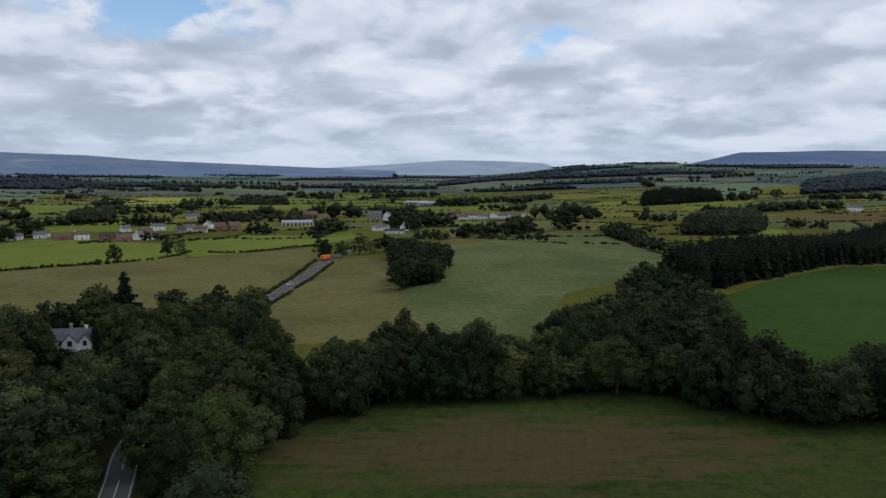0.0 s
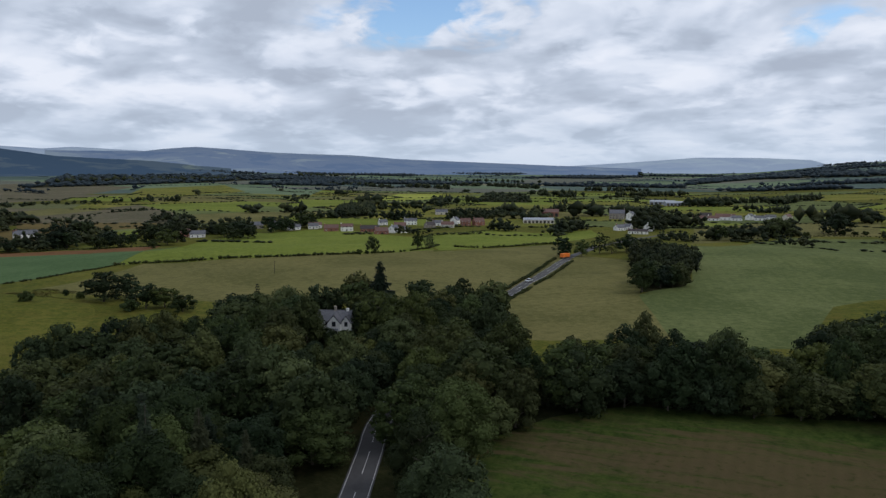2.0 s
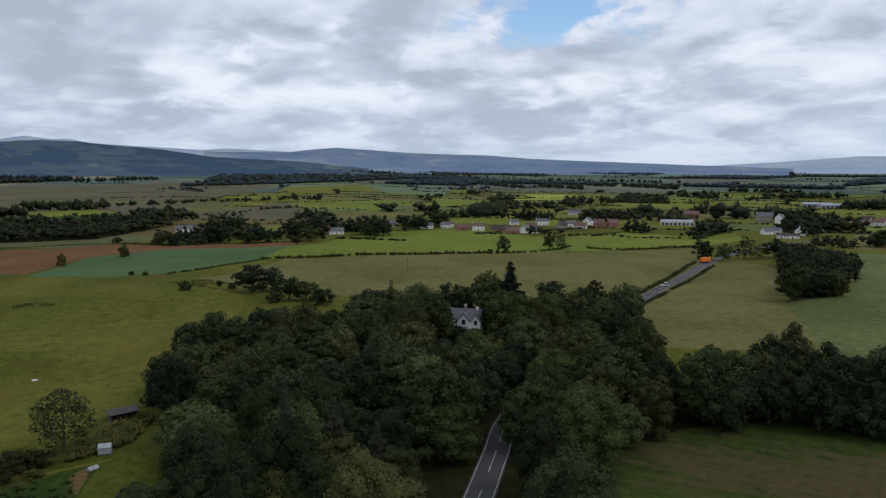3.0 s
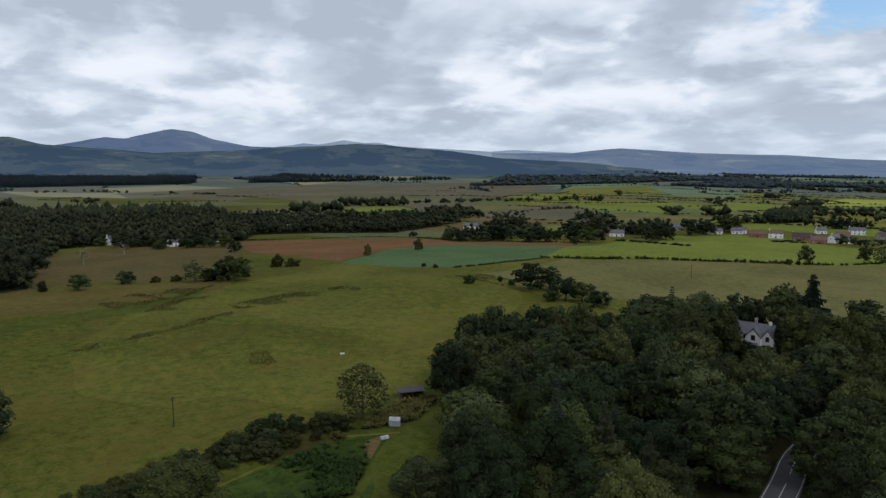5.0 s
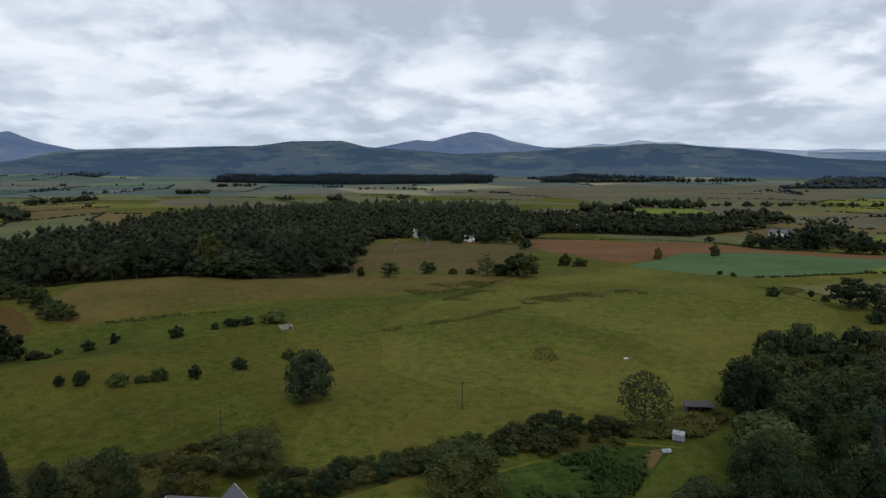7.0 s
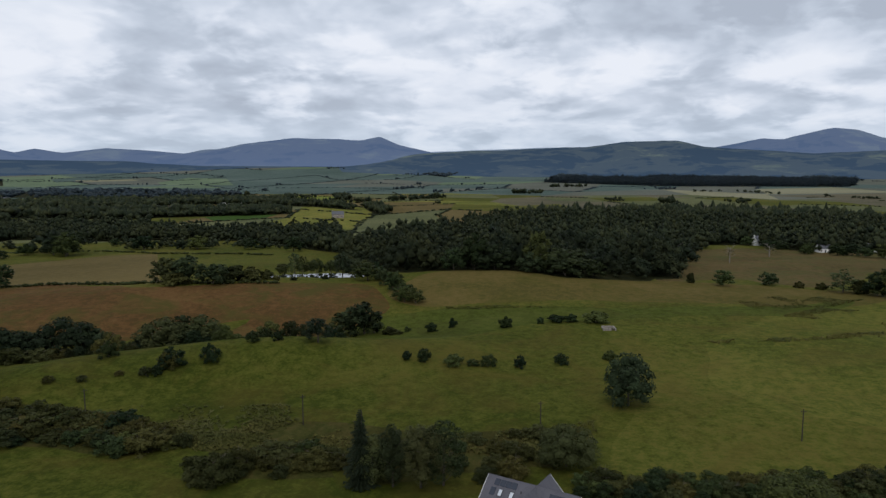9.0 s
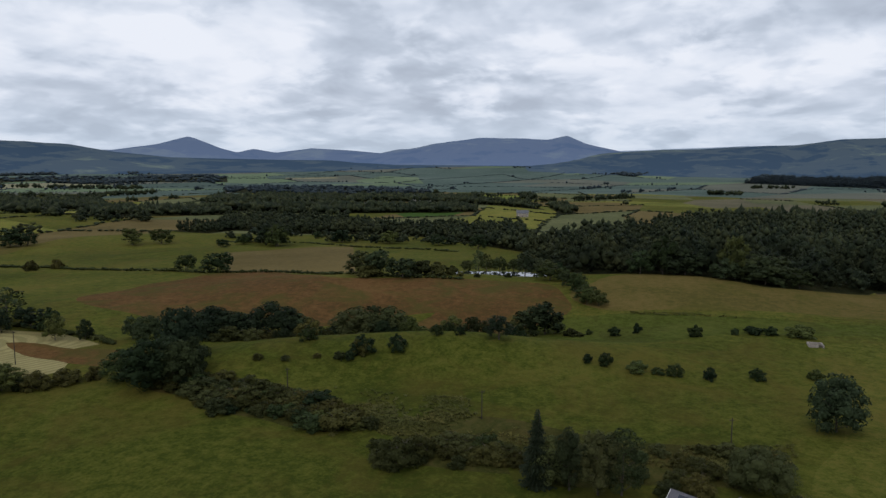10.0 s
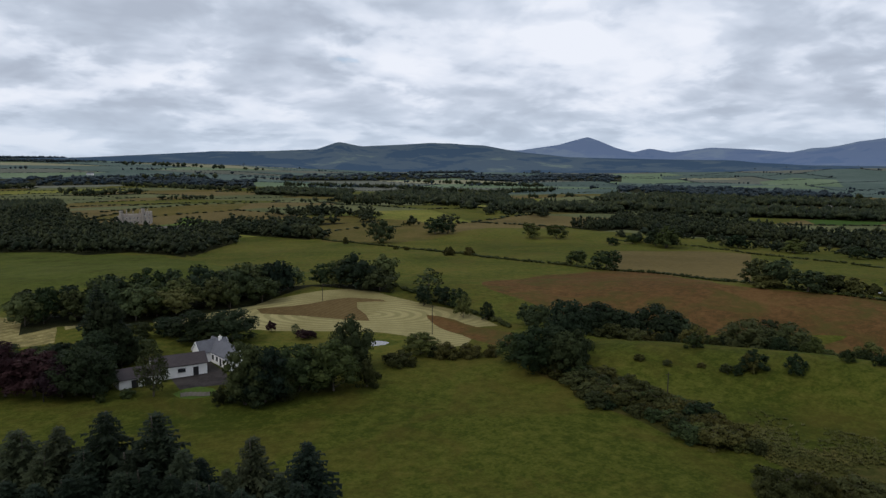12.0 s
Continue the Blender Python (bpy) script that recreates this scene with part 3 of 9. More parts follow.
def build_ground():
    from mathutils.geometry import delaunay_2d_cdt
    rng = np.random.default_rng(5)
    pts, dist, ring = [], 18.0, 0
    while dist < 4900:
        step = 0.028 if dist > 60 else 0.08
        for lo, hi, st in ((-46, 196, step), (196, 314, step * 3.5)):
            k = int(radians(hi - lo) / st)
            a = np.radians(lo + (np.arange(k) + 0.5 * (ring % 2) + rng.uniform(-0.2, 0.2, k)) * (hi - lo) / k)
            rr = dist * (1 + rng.uniform(-0.3, 0.3, k) * st)
            pts.append(np.column_stack((-rr * np.sin(a), rr * np.cos(a))))
        dist *= 1 + step
        ring += 1
    pts.append(np.array([(0.0, 0.0)]))
    k = 160
    a = np.arange(k) * 2 * math.pi / k
    pts.append(np.column_stack((4950 * np.cos(a), 4950 * np.sin(a))))
    verts = [tuple(p) for p in np.concatenate(pts)]
    edges = []
    FIELDS.sort(key=lambda f: f[0] in ("road", "water"))  # roads and water lie over the rest
    for kind, corners in FIELDS:
        loop = []
        for (x0, y0), (x1, y1) in zip(corners, (*corners[1:], corners[0])):
            gap = max(2.0, 0.03 * math.hypot((x0 + x1) / 2, (y0 + y1) / 2))
            m = max(1, int(math.hypot(x1 - x0, y1 - y0) / gap))
            for j in range(m):
                loop.append(len(verts))
                verts.append((x0 + (x1 - x0) * j / m, y0 + (y1 - y0) * j / m))
        edges += list(zip(loop, loop[1:] + loop[:1]))
    v, _, f, *_ = delaunay_2d_cdt([Vector(p) for p in verts], edges, [], 0, 1e-3, False)
    xy = np.array([(p.x, p.y) for p in v])
    z = land(xy[:, 0], xy[:, 1])
    tris = np.array([t for t in f if len(t) == 3], np.int64)
    mid = xy[tris].mean(axis=1)
    kinds = np.full(len(tris), "pasture", dtype="U12")
    for kind, corners in FIELDS:
        c = np.array(corners)
        near = np.flatnonzero((mid >= c.min(axis=0)).all(axis=1) & (mid <= c.max(axis=0)).all(axis=1))
        kinds[near[inside(mid[near, 0], mid[near, 1], corners)]] = kind
    # turn all faces upwards
    p, q, s = xy[tris[:, 0]], xy[tris[:, 1]], xy[tris[:, 2]]
    flip = (q[:, 0] - p[:, 0]) * (s[:, 1] - p[:, 1]) - (q[:, 1] - p[:, 1]) * (s[:, 0] - p[:, 0]) < 0
    tris[flip] = tris[flip][:, ::-1]
    wet = np.zeros(len(xy), bool)
    wet[tris[kinds == "water"].ravel()] = True
    for corners in [c for k, c in FIELDS if k == "water"]:
        pool = wet & inside(xy[:, 0], xy[:, 1], [(sum(c[0] for c in corners) / len(corners) + (x - sum(c[0] for c in corners) / len(corners)) * 1.02, sum(c[1] for c in corners) / len(corners) + (y - sum(c[1] for c in corners) / len(corners)) * 1.02) for x, y in corners])
        if pool.any():
            z[pool] = z[pool].mean() - 0.3
    full = np.column_stack((xy, z))

    def sheet(name, mask, mats, index=None):
        used, inv = np.unique(tris[mask].ravel(), return_inverse=True)
        me = tri_mesh(name, full[used], inv.reshape(-1, 3), mats, True)
        if index is not None:
            me.polygons.foreach_set("material_index", index.astype(np.int32))
        return new(name, me)

    names = list(GROUND)
    special = {"road": ASPHALT, "water": WATER}
    rest = ~np.isin(kinds, list(special))
    index = np.array([names.index(k) for k in kinds[rest]])
    tagged(sheet("ground", rest, [GROUND[k] for k in names], index), "rolling farmland of green and brown pasture, hay and rough grass", "ground", kind="structure")
    if (kinds == "road").any():
        tagged(sheet("road", kinds == "road", ASPHALT), "grey two-lane asphalt country road", "road", kind="structure")
    if (kinds == "water").any():
        tagged(sheet("water", kinds == "water", WATER), "still ponds reflecting the grey sky", "water", kind="structure")


# ---- hills on the skyline ----
def ridge(name, cover, base, crest, label, rough, *points):
    """A range of hills: points are (turn, height of the crest in degrees above the eye), base and crest its distances."""
    turns = [p[0] for p in points]
    order = np.argsort(turns)
    xs, ys = np.array(turns)[order], np.array([p[1] for p in points])[order]
    az = np.arange(xs[0], xs[-1] + 0.001, 0.16)
    # smooth interpolation between the summits
    el = np.interp(az, xs, ys)
    k = np.hanning(9)
    el = 0.45 * el + 0.55 * np.convolve(np.pad(el, 4, mode="edge"), k / k.sum(), "valid")
    rows_n = 30
    verts = []
    for i in range(rows_n + 5):
        s = i / rows_n
        d = base + (crest - base) * s
        for a, e in zip(az, el):
            top = 50 + crest * math.tan(radians(e))
            x, y = polar(a, d)
            floor = float(land(x, y)) - 5
            lift = (s * s * (3 - 2 * s)) ** 0.85 if s <= 1 else 1 - (s - 1) * 2.2
            g = noise.fractal(Vector((x / 420, y / 420, 3.1)), 0.9, 2.1, 5)
            gully = abs(noise.noise(Vector((x / 230, y / 230, 9.4)))) + 0.5 * abs(noise.noise(Vector((x / 95, y / 95, 2.7)))) - 0.3
            fold = rough * (top - floor) * (g + 1.1 * gully) * (math.sin(math.pi * min(s, 1)) * 0.55 + (0.05 if s > 0.9 else 0))
            verts.append((x, y, floor + max(2, top - floor) * lift + fold))
    w = len(az)
    tris = []
    for i in range(rows_n + 4):
        for j in range(w - 1):
            a, b, c, d = i * w + j, i * w + j + 1, (i + 1) * w + j + 1, (i + 1) * w + j
            tris += [(a, c, b), (a, d, c)]
    return tagged(new(name, tri_mesh(name, verts, tris, cover, True)), label, "hills", kind="structure")


# ---- trees ----
def leafy(rng, lobes, cards, size, droop=0.0, core=0.82, hull=None):
    """Crown made of leaf clumps on several lobes: (x, y, z, rx, rz) in a tree of height 1. Returns vertices and triangles."""
    lobes = np.array(lobes, float)
    area = lobes[:, 3] * (lobes[:, 3] + lobes[:, 4])
    pick = rng.choice(len(lobes), cards * 2, p=area / area.sum())
    d = rng.normal(size=(cards * 2, 3))
    d[:, 2] += 0.42
    d /= np.linalg.norm(d, axis=1)[:, None]
    L = lobes[pick]
    rad = np.column_stack((L[:, 3], L[:, 3], L[:, 4]))
    pos = L[:, :3] + d * rad * rng.uniform(0.80, 1.08, (cards * 2, 1))
    # leave out clumps deep inside other lobes
    deep = np.zeros(cards * 2, bool)
    for i, (x, y, z, rx, rz) in enumerate(lobes):
        q = ((pos[:, 0] - x) ** 2 + (pos[:, 1] - y) ** 2) / rx ** 2 + (pos[:, 2] - z) ** 2 / rz ** 2
        deep |= (q < 0.74) & (pick != i)
    pos, d = pos[~deep][:cards], d[~deep][:cards]
    n = len(pos)
    nrm = d + rng.normal(scale=0.42, size=(n, 3))
    nrm /= np.linalg.norm(nrm, axis=1)[:, None]
    ref = rng.normal(size=(n, 3))
    ref[:, 2] -= droop * 3
    u = np.cross(nrm, ref)
    u /= np.linalg.norm(u, axis=1)[:, None]
    w = np.cross(nrm, u)
    if droop:
        w[:, 2] -= droop
    s = size * rng.uniform(0.6, 1.35, (n, 1))
    bend = nrm * s * -0.25
    # a pointed, slightly turned clump of leaves
    a = pos + u * s * rng.uniform(0.8, 1.3, (n, 1)) + bend
    b = pos - u * s * rng.uniform(0.5, 1.1, (n, 1)) + w * s * rng.uniform(0.6, 1.2, (n, 1)) + bend
    c = pos - u * s * rng.uniform(0.5, 1.1, (n, 1)) - w * s * rng.uniform(0.6, 1.2, (n, 1)) + nrm * s * 0.2
    verts = np.stack((a, b, c), 1).reshape(-1, 3)
    tris = np.arange(n)[:, None] * 3 + np.array([[0, 1, 2]])
    if core:
        ico_v, ico_t = hull or (ICO if cards > 400 else OCTA)
        for x, y, z, rx, rz in lobes:
            cv = ico_v * np.array((rx, rx, rz)) * core * rng.uniform(0.8, 1.12, (len(ico_v), 1)) + (x, y, z)
            tris = np.concatenate((tris, ico_t + len(verts)))
            verts = np.concatenate((verts, cv))
    return verts, tris


def ball(level):
    bm = bmesh.new()
    bmesh.ops.create_icosphere(bm, subdivisions=level, radius=1.0)
    v = np.array([tuple(q.co) for q in bm.verts])
    t = np.array([[q.index for q in f.verts] for f in bm.faces])
    bm.free()
    return v, t


ICO = ball(1)
OCTA = (np.array([(1, 0, 0), (0, 1, 0), (-1, 0, 0), (0, -1, 0), (0, 0, 1), (0, 0, -1)], float), np.array([(0, 1, 4), (1, 2, 4), (2, 3, 4), (3, 0, 4), (1, 0, 5), (2, 1, 5), (3, 2, 5), (0, 3, 5)]))


def round_lobes(rng, count, wide, low=0.28, high=0.97, lean=0.0):
    """Lobes of a broadleaf crown of height 1 and half-width wide: boughs that stand out round a darker middle."""
    mid, half = low + (high - low) * 0.46, (high - low) / 2
    out = [(0, 0, mid, wide * 0.60, half * 0.74)]
    turn = rng.uniform(0, 6.28)
    for i in range(count):
        h = 0.98 - 1.72 * (i + 0.5) / count + rng.uniform(-0.10, 0.10)
        a = turn + 2.4 * i + rng.uniform(-0.45, 0.45)
        girth = math.sqrt(max(0.04, 1 - h * h)) if h > 0 else 1 - 0.30 * h * h
        size = wide * rng.uniform(0.22, 0.42) * (1.12 - 0.25 * abs(h))
        d = max(0.0, wide * girth * rng.uniform(0.80, 1.05) - size * 0.55)
        out.append((d * math.cos(a) + lean * h, d * math.sin(a), mid + h * half * rng.uniform(0.76, 0.92), size, size * rng.uniform(0.78, 1.05)))
    return out


def fir_boughs(rng, tiers, boughs, wide, low, size, ragged=0.2, sprays=5):
    """Crown of a spruce of height 1: tiers of drooping boughs, each with hanging sprays of needles on both sides."""
    verts, tris = [], []

    def blade(a, b, c):
        k = len(verts)
        verts.extend((a, b, c))
        tris.append((k, k + 1, k + 2))

    for i in range(tiers):
        f = i / tiers
        z = low + (1 - low) * f ** 0.92
        reach = wide * (1 - f) ** 0.8 * rng.uniform(1 - ragged, 1 + ragged * 0.6) + 0.014
        count = max(5, int(boughs * (1 - 0.55 * f)))
        for j in range(count):
            a = 2 * math.pi * (j + rng.uniform(-0.4, 0.4)) / count + i * 0.7
            r = reach * rng.uniform(0.6, 1.15)
            out = np.array((math.cos(a), math.sin(a), 0.0))
            side = np.array((-math.sin(a), math.cos(a), 0.0))
            drop = r * rng.uniform(0.2, 0.5)
            w = size * (0.6 + 1.3 * reach / wide)
            spine = [out * r * t + np.array((0, 0, z - drop * t * t + r * 0.16 * t ** 3)) for t in np.linspace(0.05, 1, sprays + 1)]
            for k in range(sprays):
                p, q = spine[k], spine[k + 1]
                for sd in (-1, 1):
                    tip = q + side * sd * w * rng.uniform(0.9, 1.9) * (1.15 - 0.6 * k / sprays) + np.array((0, 0, -w * rng.uniform(0.5, 1.5)))
                    blade(p, q + (q - p) * 0.25, tip)
            blade(spine[-2] + side * w * 0.4, spine[-2] - side * w * 0.4, spine[-1] + out * w * 0.8)
    return np.array(verts), np.array(tris)


def stem(rng, top, radius, limbs, spread, z0=0.2, z1=0.6):
    """Trunk of a tree of height 1 with limbs, as triangles."""
    bm = bmesh.new()
    mid = (rng.uniform(-0.015, 0.015), rng.uniform(-0.015, 0.015), top * 0.5)
    tube(bm, (0, 0, -0.04), mid, radius, radius * 0.7)
    tube(bm, mid, (mid[0] * 2, mid[1] * 2, top), radius * 0.7, radius * 0.22)
    for i in range(limbs):
        z = z0 + (z1 - z0) * i / max(1, limbs - 1)
        a = 2.4 * i + rng.uniform(-0.5, 0.5)
        r = spread * rng.uniform(0.7, 1.1)
        q = (r * math.cos(a), r * math.sin(a), z + r * rng.uniform(0.55, 1.1))
        tube(bm, (mid[0], mid[1], z), q, radius * 0.42, radius * 0.14, 5)
        for s in (-0.5, 0.5):
            tube(bm, tuple(0.6 * c + 0.4 * m for c, m in zip(q, (0, 0, z))), (1.25 * r * math.cos(a + s), 1.25 * r * math.sin(a + s), q[2] + 0.05), radius * 0.2, radius * 0.07, 4)
    bmesh.ops.triangulate(bm, faces=bm.faces[:])
    return bm


CROWN_SHAPES = {  # kind: half-width, lobes, leaf, crown's low and high edge, clump size
    "broad": (0.40, 25, "broad", 0.0, 0.97, 0.028),
    "oak": (0.50, 30, "dark", 0.01, 0.96, 0.030),
    "ash": (0.40, 28, "ash", 0.08, 0.96, 0.028),
    "dark": (0.37, 24, "dark", -0.02, 0.96, 0.028),
    "willow": (0.32, 18, "willow", 0.08, 0.96, 0.028),
    "purple": (0.38, 14, "purple", 0.08, 0.95, 0.030),
    "thin": (0.32, 30, "ash", 0.02, 0.97, 0.026),
    "shrub": (0.62, 13, "scrub", -0.15, 0.90, 0.055),
    "bush": (0.55, 12, "broad", -0.10, 0.94, 0.050),
}
LABELS = {
    "broad": "full green broadleaf tree with a rounded uneven crown", "oak": "spreading dark green oak tree with a wide crown",
    "ash": "light green ash tree with an open feathery crown", "dark": "dark green leafy tree with a dense crown",
    "willow": "grey-green willow tree with hanging foliage", "purple": "dark purple copper beech tree", "thin": "slender thin-leaved tree with gaps in its crown",
    "shrub": "low green shrub in rough grass", "bush": "dense dark green bush in the pasture",
    "spruce": "dark green spruce with drooping tiered boughs", "pine": "tall ragged conifer with sparse tiers of boughs",
    "bare": "half-dead pale grey tree with bare branches",
}
CATEGORY = {"shrub": "bush", "bush": "bush"}
TREES = {}


def tree_models():
    """The crowns and trunks that the trees share: for each kind several, in two levels of fullness."""
    rng = np.random.default_rng(11)
    for kind, (wide, count, leaf, low, high, size) in CROWN_SHAPES.items():
        for level, cards, grow in (("close", 5600, 0.44), ("near", 2200, 0.70), ("mid", 560, 1.28)):
            for i in range(3):
                lobes = round_lobes(rng, count if level != "mid" else count // 2 + 2, wide * rng.uniform(0.92, 1.08), low, high, rng.uniform(-0.04, 0.04))
                if kind == "willow":
                    lobes = [(x, y, z, rx * 0.9, rz * 1.25) for x, y, z, rx, rz in lobes]
                small = kind in ("shrub", "bush")
                v, t = leafy(rng, lobes, int(cards * (0.40 if small and level != "mid" else 1)), size * grow * (1.15 if small else 1), droop=0.8 if kind == "willow" else 0.25 if kind == "thin" else 0.0, core=0.0 if kind == "thin" else 0.66)
                crown = tri_mesh("crown", v, t, LEAF[leaf])
                bm = stem(rng, 0.72 if not small else 0.4, 0.019 if not small else 0.03, 6 if level != "mid" else 3, wide * 0.5, low + 0.05, 0.55)
                trunk = bpy.data.meshes.new("trunk")
                bm.to_mesh(trunk)
                bm.free()
                trunk.materials.append(BARK)
                TREES.setdefault((kind, level), []).append((crown, trunk))
    for kind, tiers, boughs, wide, low, size, ragged in (("spruce", 34, 17, 0.25, 0.03, 0.017, 0.34), ("pine", 40, 12, 0.24, 0.06, 0.030, 0.60)):
        for level, k in (("close", 1.0), ("near", 0.8), ("mid", 0.5)):
            for i in range(3):
                v, t = fir_boughs(rng, int(tiers * (k if kind == "spruce" else max(k, 0.8))), int(boughs * (0.5 + k / 2)), wide * rng.uniform(0.9, 1.1), low, size / k ** 0.8, ragged, 5 if level == "close" else 3)
                crown = tri_mesh("crown", v, t, LEAF["conifer"])
                bm = stem(rng, 0.97, 0.014, 0, 0)
                trunk = bpy.data.meshes.new("trunk")
                bm.to_mesh(trunk)
                bm.free()
                trunk.materials.append(BARK)
                TREES.setdefault((kind, level), []).append((crown, trunk))
    for level in ("close", "near", "mid"):
        bm = stem(rng, 0.95, 0.028, 11, 0.26, 0.3, 0.85)
        trunk = bpy.data.meshes.new("trunk")
        bm.to_mesh(trunk)
        bm.free()
        trunk.materials.append(PALE_BARK)
        v, t = leafy(rng, round_lobes(rng, 7, 0.26, 0.35, 0.9), 60, 0.03, core=0)
        TREES[("bare", level)] = [(tri_mesh("crown", v, t, LEAF["scrub"]), trunk)]


tree_models()
TREE_RNG = np.random.default_rng(21)


def tree(kind, x, y, high, wide=1.0, group="", label=""):
    """One tree or bush of its own, standing on the ground; wide stretches its crown sideways."""
    dist = math.hypot(x, y)
    models = TREES[kind, "close" if dist < 118 else "near" if dist < 215 else "mid"]  # far off, less full
    crown, trunk = models[TREE_RNG.integers(len(models))]
    name = {"shrub": "shrub", "bush": "bush", "spruce": "spruce_tree", "pine": "pine_tree", "bare": "dead_tree", "oak": "oak_tree", "ash": "ash_tree", "willow": "willow_tree", "purple": "copper_beech", "broad": "broadleaf_tree", "thin": "birch_tree"}.get(kind, "tree")
    ob = new(name)
    w = high * wide * TREE_RNG.uniform(0.93, 1.07)
    ob.matrix_basis = Matrix.LocRotScale((x, y, float(land(x, y)) - 0.1), Euler((0, 0, TREE_RNG.uniform(0, 6.28))), (w, w, high))
    tagged(ob, label or LABELS[kind], CATEGORY.get(kind, "tree"), group)
    for n, me in (("trunk", trunk), ("crown", crown)):
        new(n, me).parent = ob
    return ob


def far_models():
    """Small crowns for woods and hedgerows seen from far away."""
    rng = np.random.default_rng(31)
    out = {"mid": [], "far": [], "tiny": [], "low": [], "fir": [], "hedge": [], "dot": [], "tussock": []}
    for i in range(5):
        wide = rng.uniform(0.38, 0.54)
        out["mid"].append(leafy(rng, round_lobes(rng, 11, wide, 0.0, rng.uniform(0.92, 1.0)), 330, 0.034, core=0.80, hull=OCTA))
        out["far"].append(leafy(rng, round_lobes(rng, 6, wide, 0.0, rng.uniform(0.9, 1.0)), 32, 0.060, core=0.94, hull=OCTA))
        v, t = [], []
        for k in range(4):  # a few ragged lumps of unlike size
            v.append(OCTA[0] * (rng.uniform(0.2, 0.34), rng.uniform(0.2, 0.34), rng.uniform(0.26, 0.42)) * rng.uniform(0.7, 1.3, (6, 1)) + (rng.uniform(-0.28, 0.28), rng.uniform(-0.28, 0.28), rng.uniform(0.3, 0.62)))
            t.append(OCTA[1] + 6 * k)
        out["tiny"].append((np.concatenate(v), np.concatenate(t)))
        out["dot"].append((OCTA[0] * (0.5, 0.5, 0.5) * rng.uniform(0.7, 1.25, (6, 1)) + (0, 0, 0.45), OCTA[1]))
        v = []
        for k in range(9):  # a tuft of stiff blades
            a, r = rng.uniform(0, 6.28), rng.uniform(0.25, 0.6)
            v += [(0.14 * math.cos(a + 1.6), 0.14 * math.sin(a + 1.6), 0), (0.14 * math.cos(a - 1.6), 0.14 * math.sin(a - 1.6), 0), (r * math.cos(a), r * math.sin(a), rng.uniform(0.6, 1.1))]
        out["tussock"].append((np.array(v), np.arange(27).reshape(-1, 3)))
        v, t = [], []
        for k in range(2):
            v.append(OCTA[0] * (0.6, 0.45, 0.5) * rng.uniform(0.7, 1.25, (6, 1)) + (rng.uniform(-0.3, 0.3), rng.uniform(-0.2, 0.2), 0.45))
            t.append(OCTA[1] + 6 * k)
        out["low"].append((np.concatenate(v), np.concatenate(t)))
        out["fir"].append(fir_boughs(rng, 10, 7, 0.24, 0.02, 0.06, 0.25, 1))
        out["hedge"].append(leafy(rng, [(rng.uniform(-0.3, 0.3), rng.uniform(-0.2, 0.2), 0.45, 0.55, 0.5) for _ in range(2)], 24, 0.16, core=0.9))
    return out


FAR = far_models()


def thicket(name, label, mat, spots, category="woodland"):
    """Many trees that nobody would count, as one object. spots: model, x, y, height, width."""
    rng = np.random.default_rng(len(spots) + 7)
    V, T, base = [], [], 0
    level = land([q[1] for q in spots], [q[2] for q in spots]) if spots else ()
    for (model, x, y, h, w), z in zip(spots, level):
        v, t = FAR[model][rng.integers(5)]
        a = rng.uniform(0, 6.28)
        c, s = math.cos(a), math.sin(a)
        V.append(np.column_stack(((v[:, 0] * c - v[:, 1] * s) * w + x, (v[:, 0] * s + v[:, 1] * c) * w + y, v[:, 2] * h + z - 0.15 * h * 0.2)))
        T.append(t + base)
        base += len(v)
    if V:
        tagged(new(name, tri_mesh(name, np.concatenate(V), np.concatenate(T), mat, True)), label, category, kind="stuff")


SINGLE = 320.0  # woods nearer than this are built tree by tree
CLEARINGS = []  # corners of open ground kept free of trees
LOW_GROWTH = []  # corners of gardens with low trees, and their greatest height


def scatter(corners, gap, rng, clear=False):
    xs, ys = [c[0] for c in corners], [c[1] for c in corners]
    out = []
    step = gap * 0.87
    for j, y in enumerate(np.arange(min(ys), max(ys) + step, step)):
        for x in np.arange(min(xs) + (j % 2) * gap / 2, max(xs) + gap, gap):
            out.append((x + rng.uniform(-0.33, 0.33) * gap, y + rng.uniform(-0.33, 0.33) * gap))
    if not out:
        return []
    a = np.array(out)
    ok = inside(a[:, 0], a[:, 1], corners)
    for c in CLEARINGS if clear else ():
        ok &= ~inside(a[:, 0], a[:, 1], c)
    return [tuple(p) for p in a[ok]]


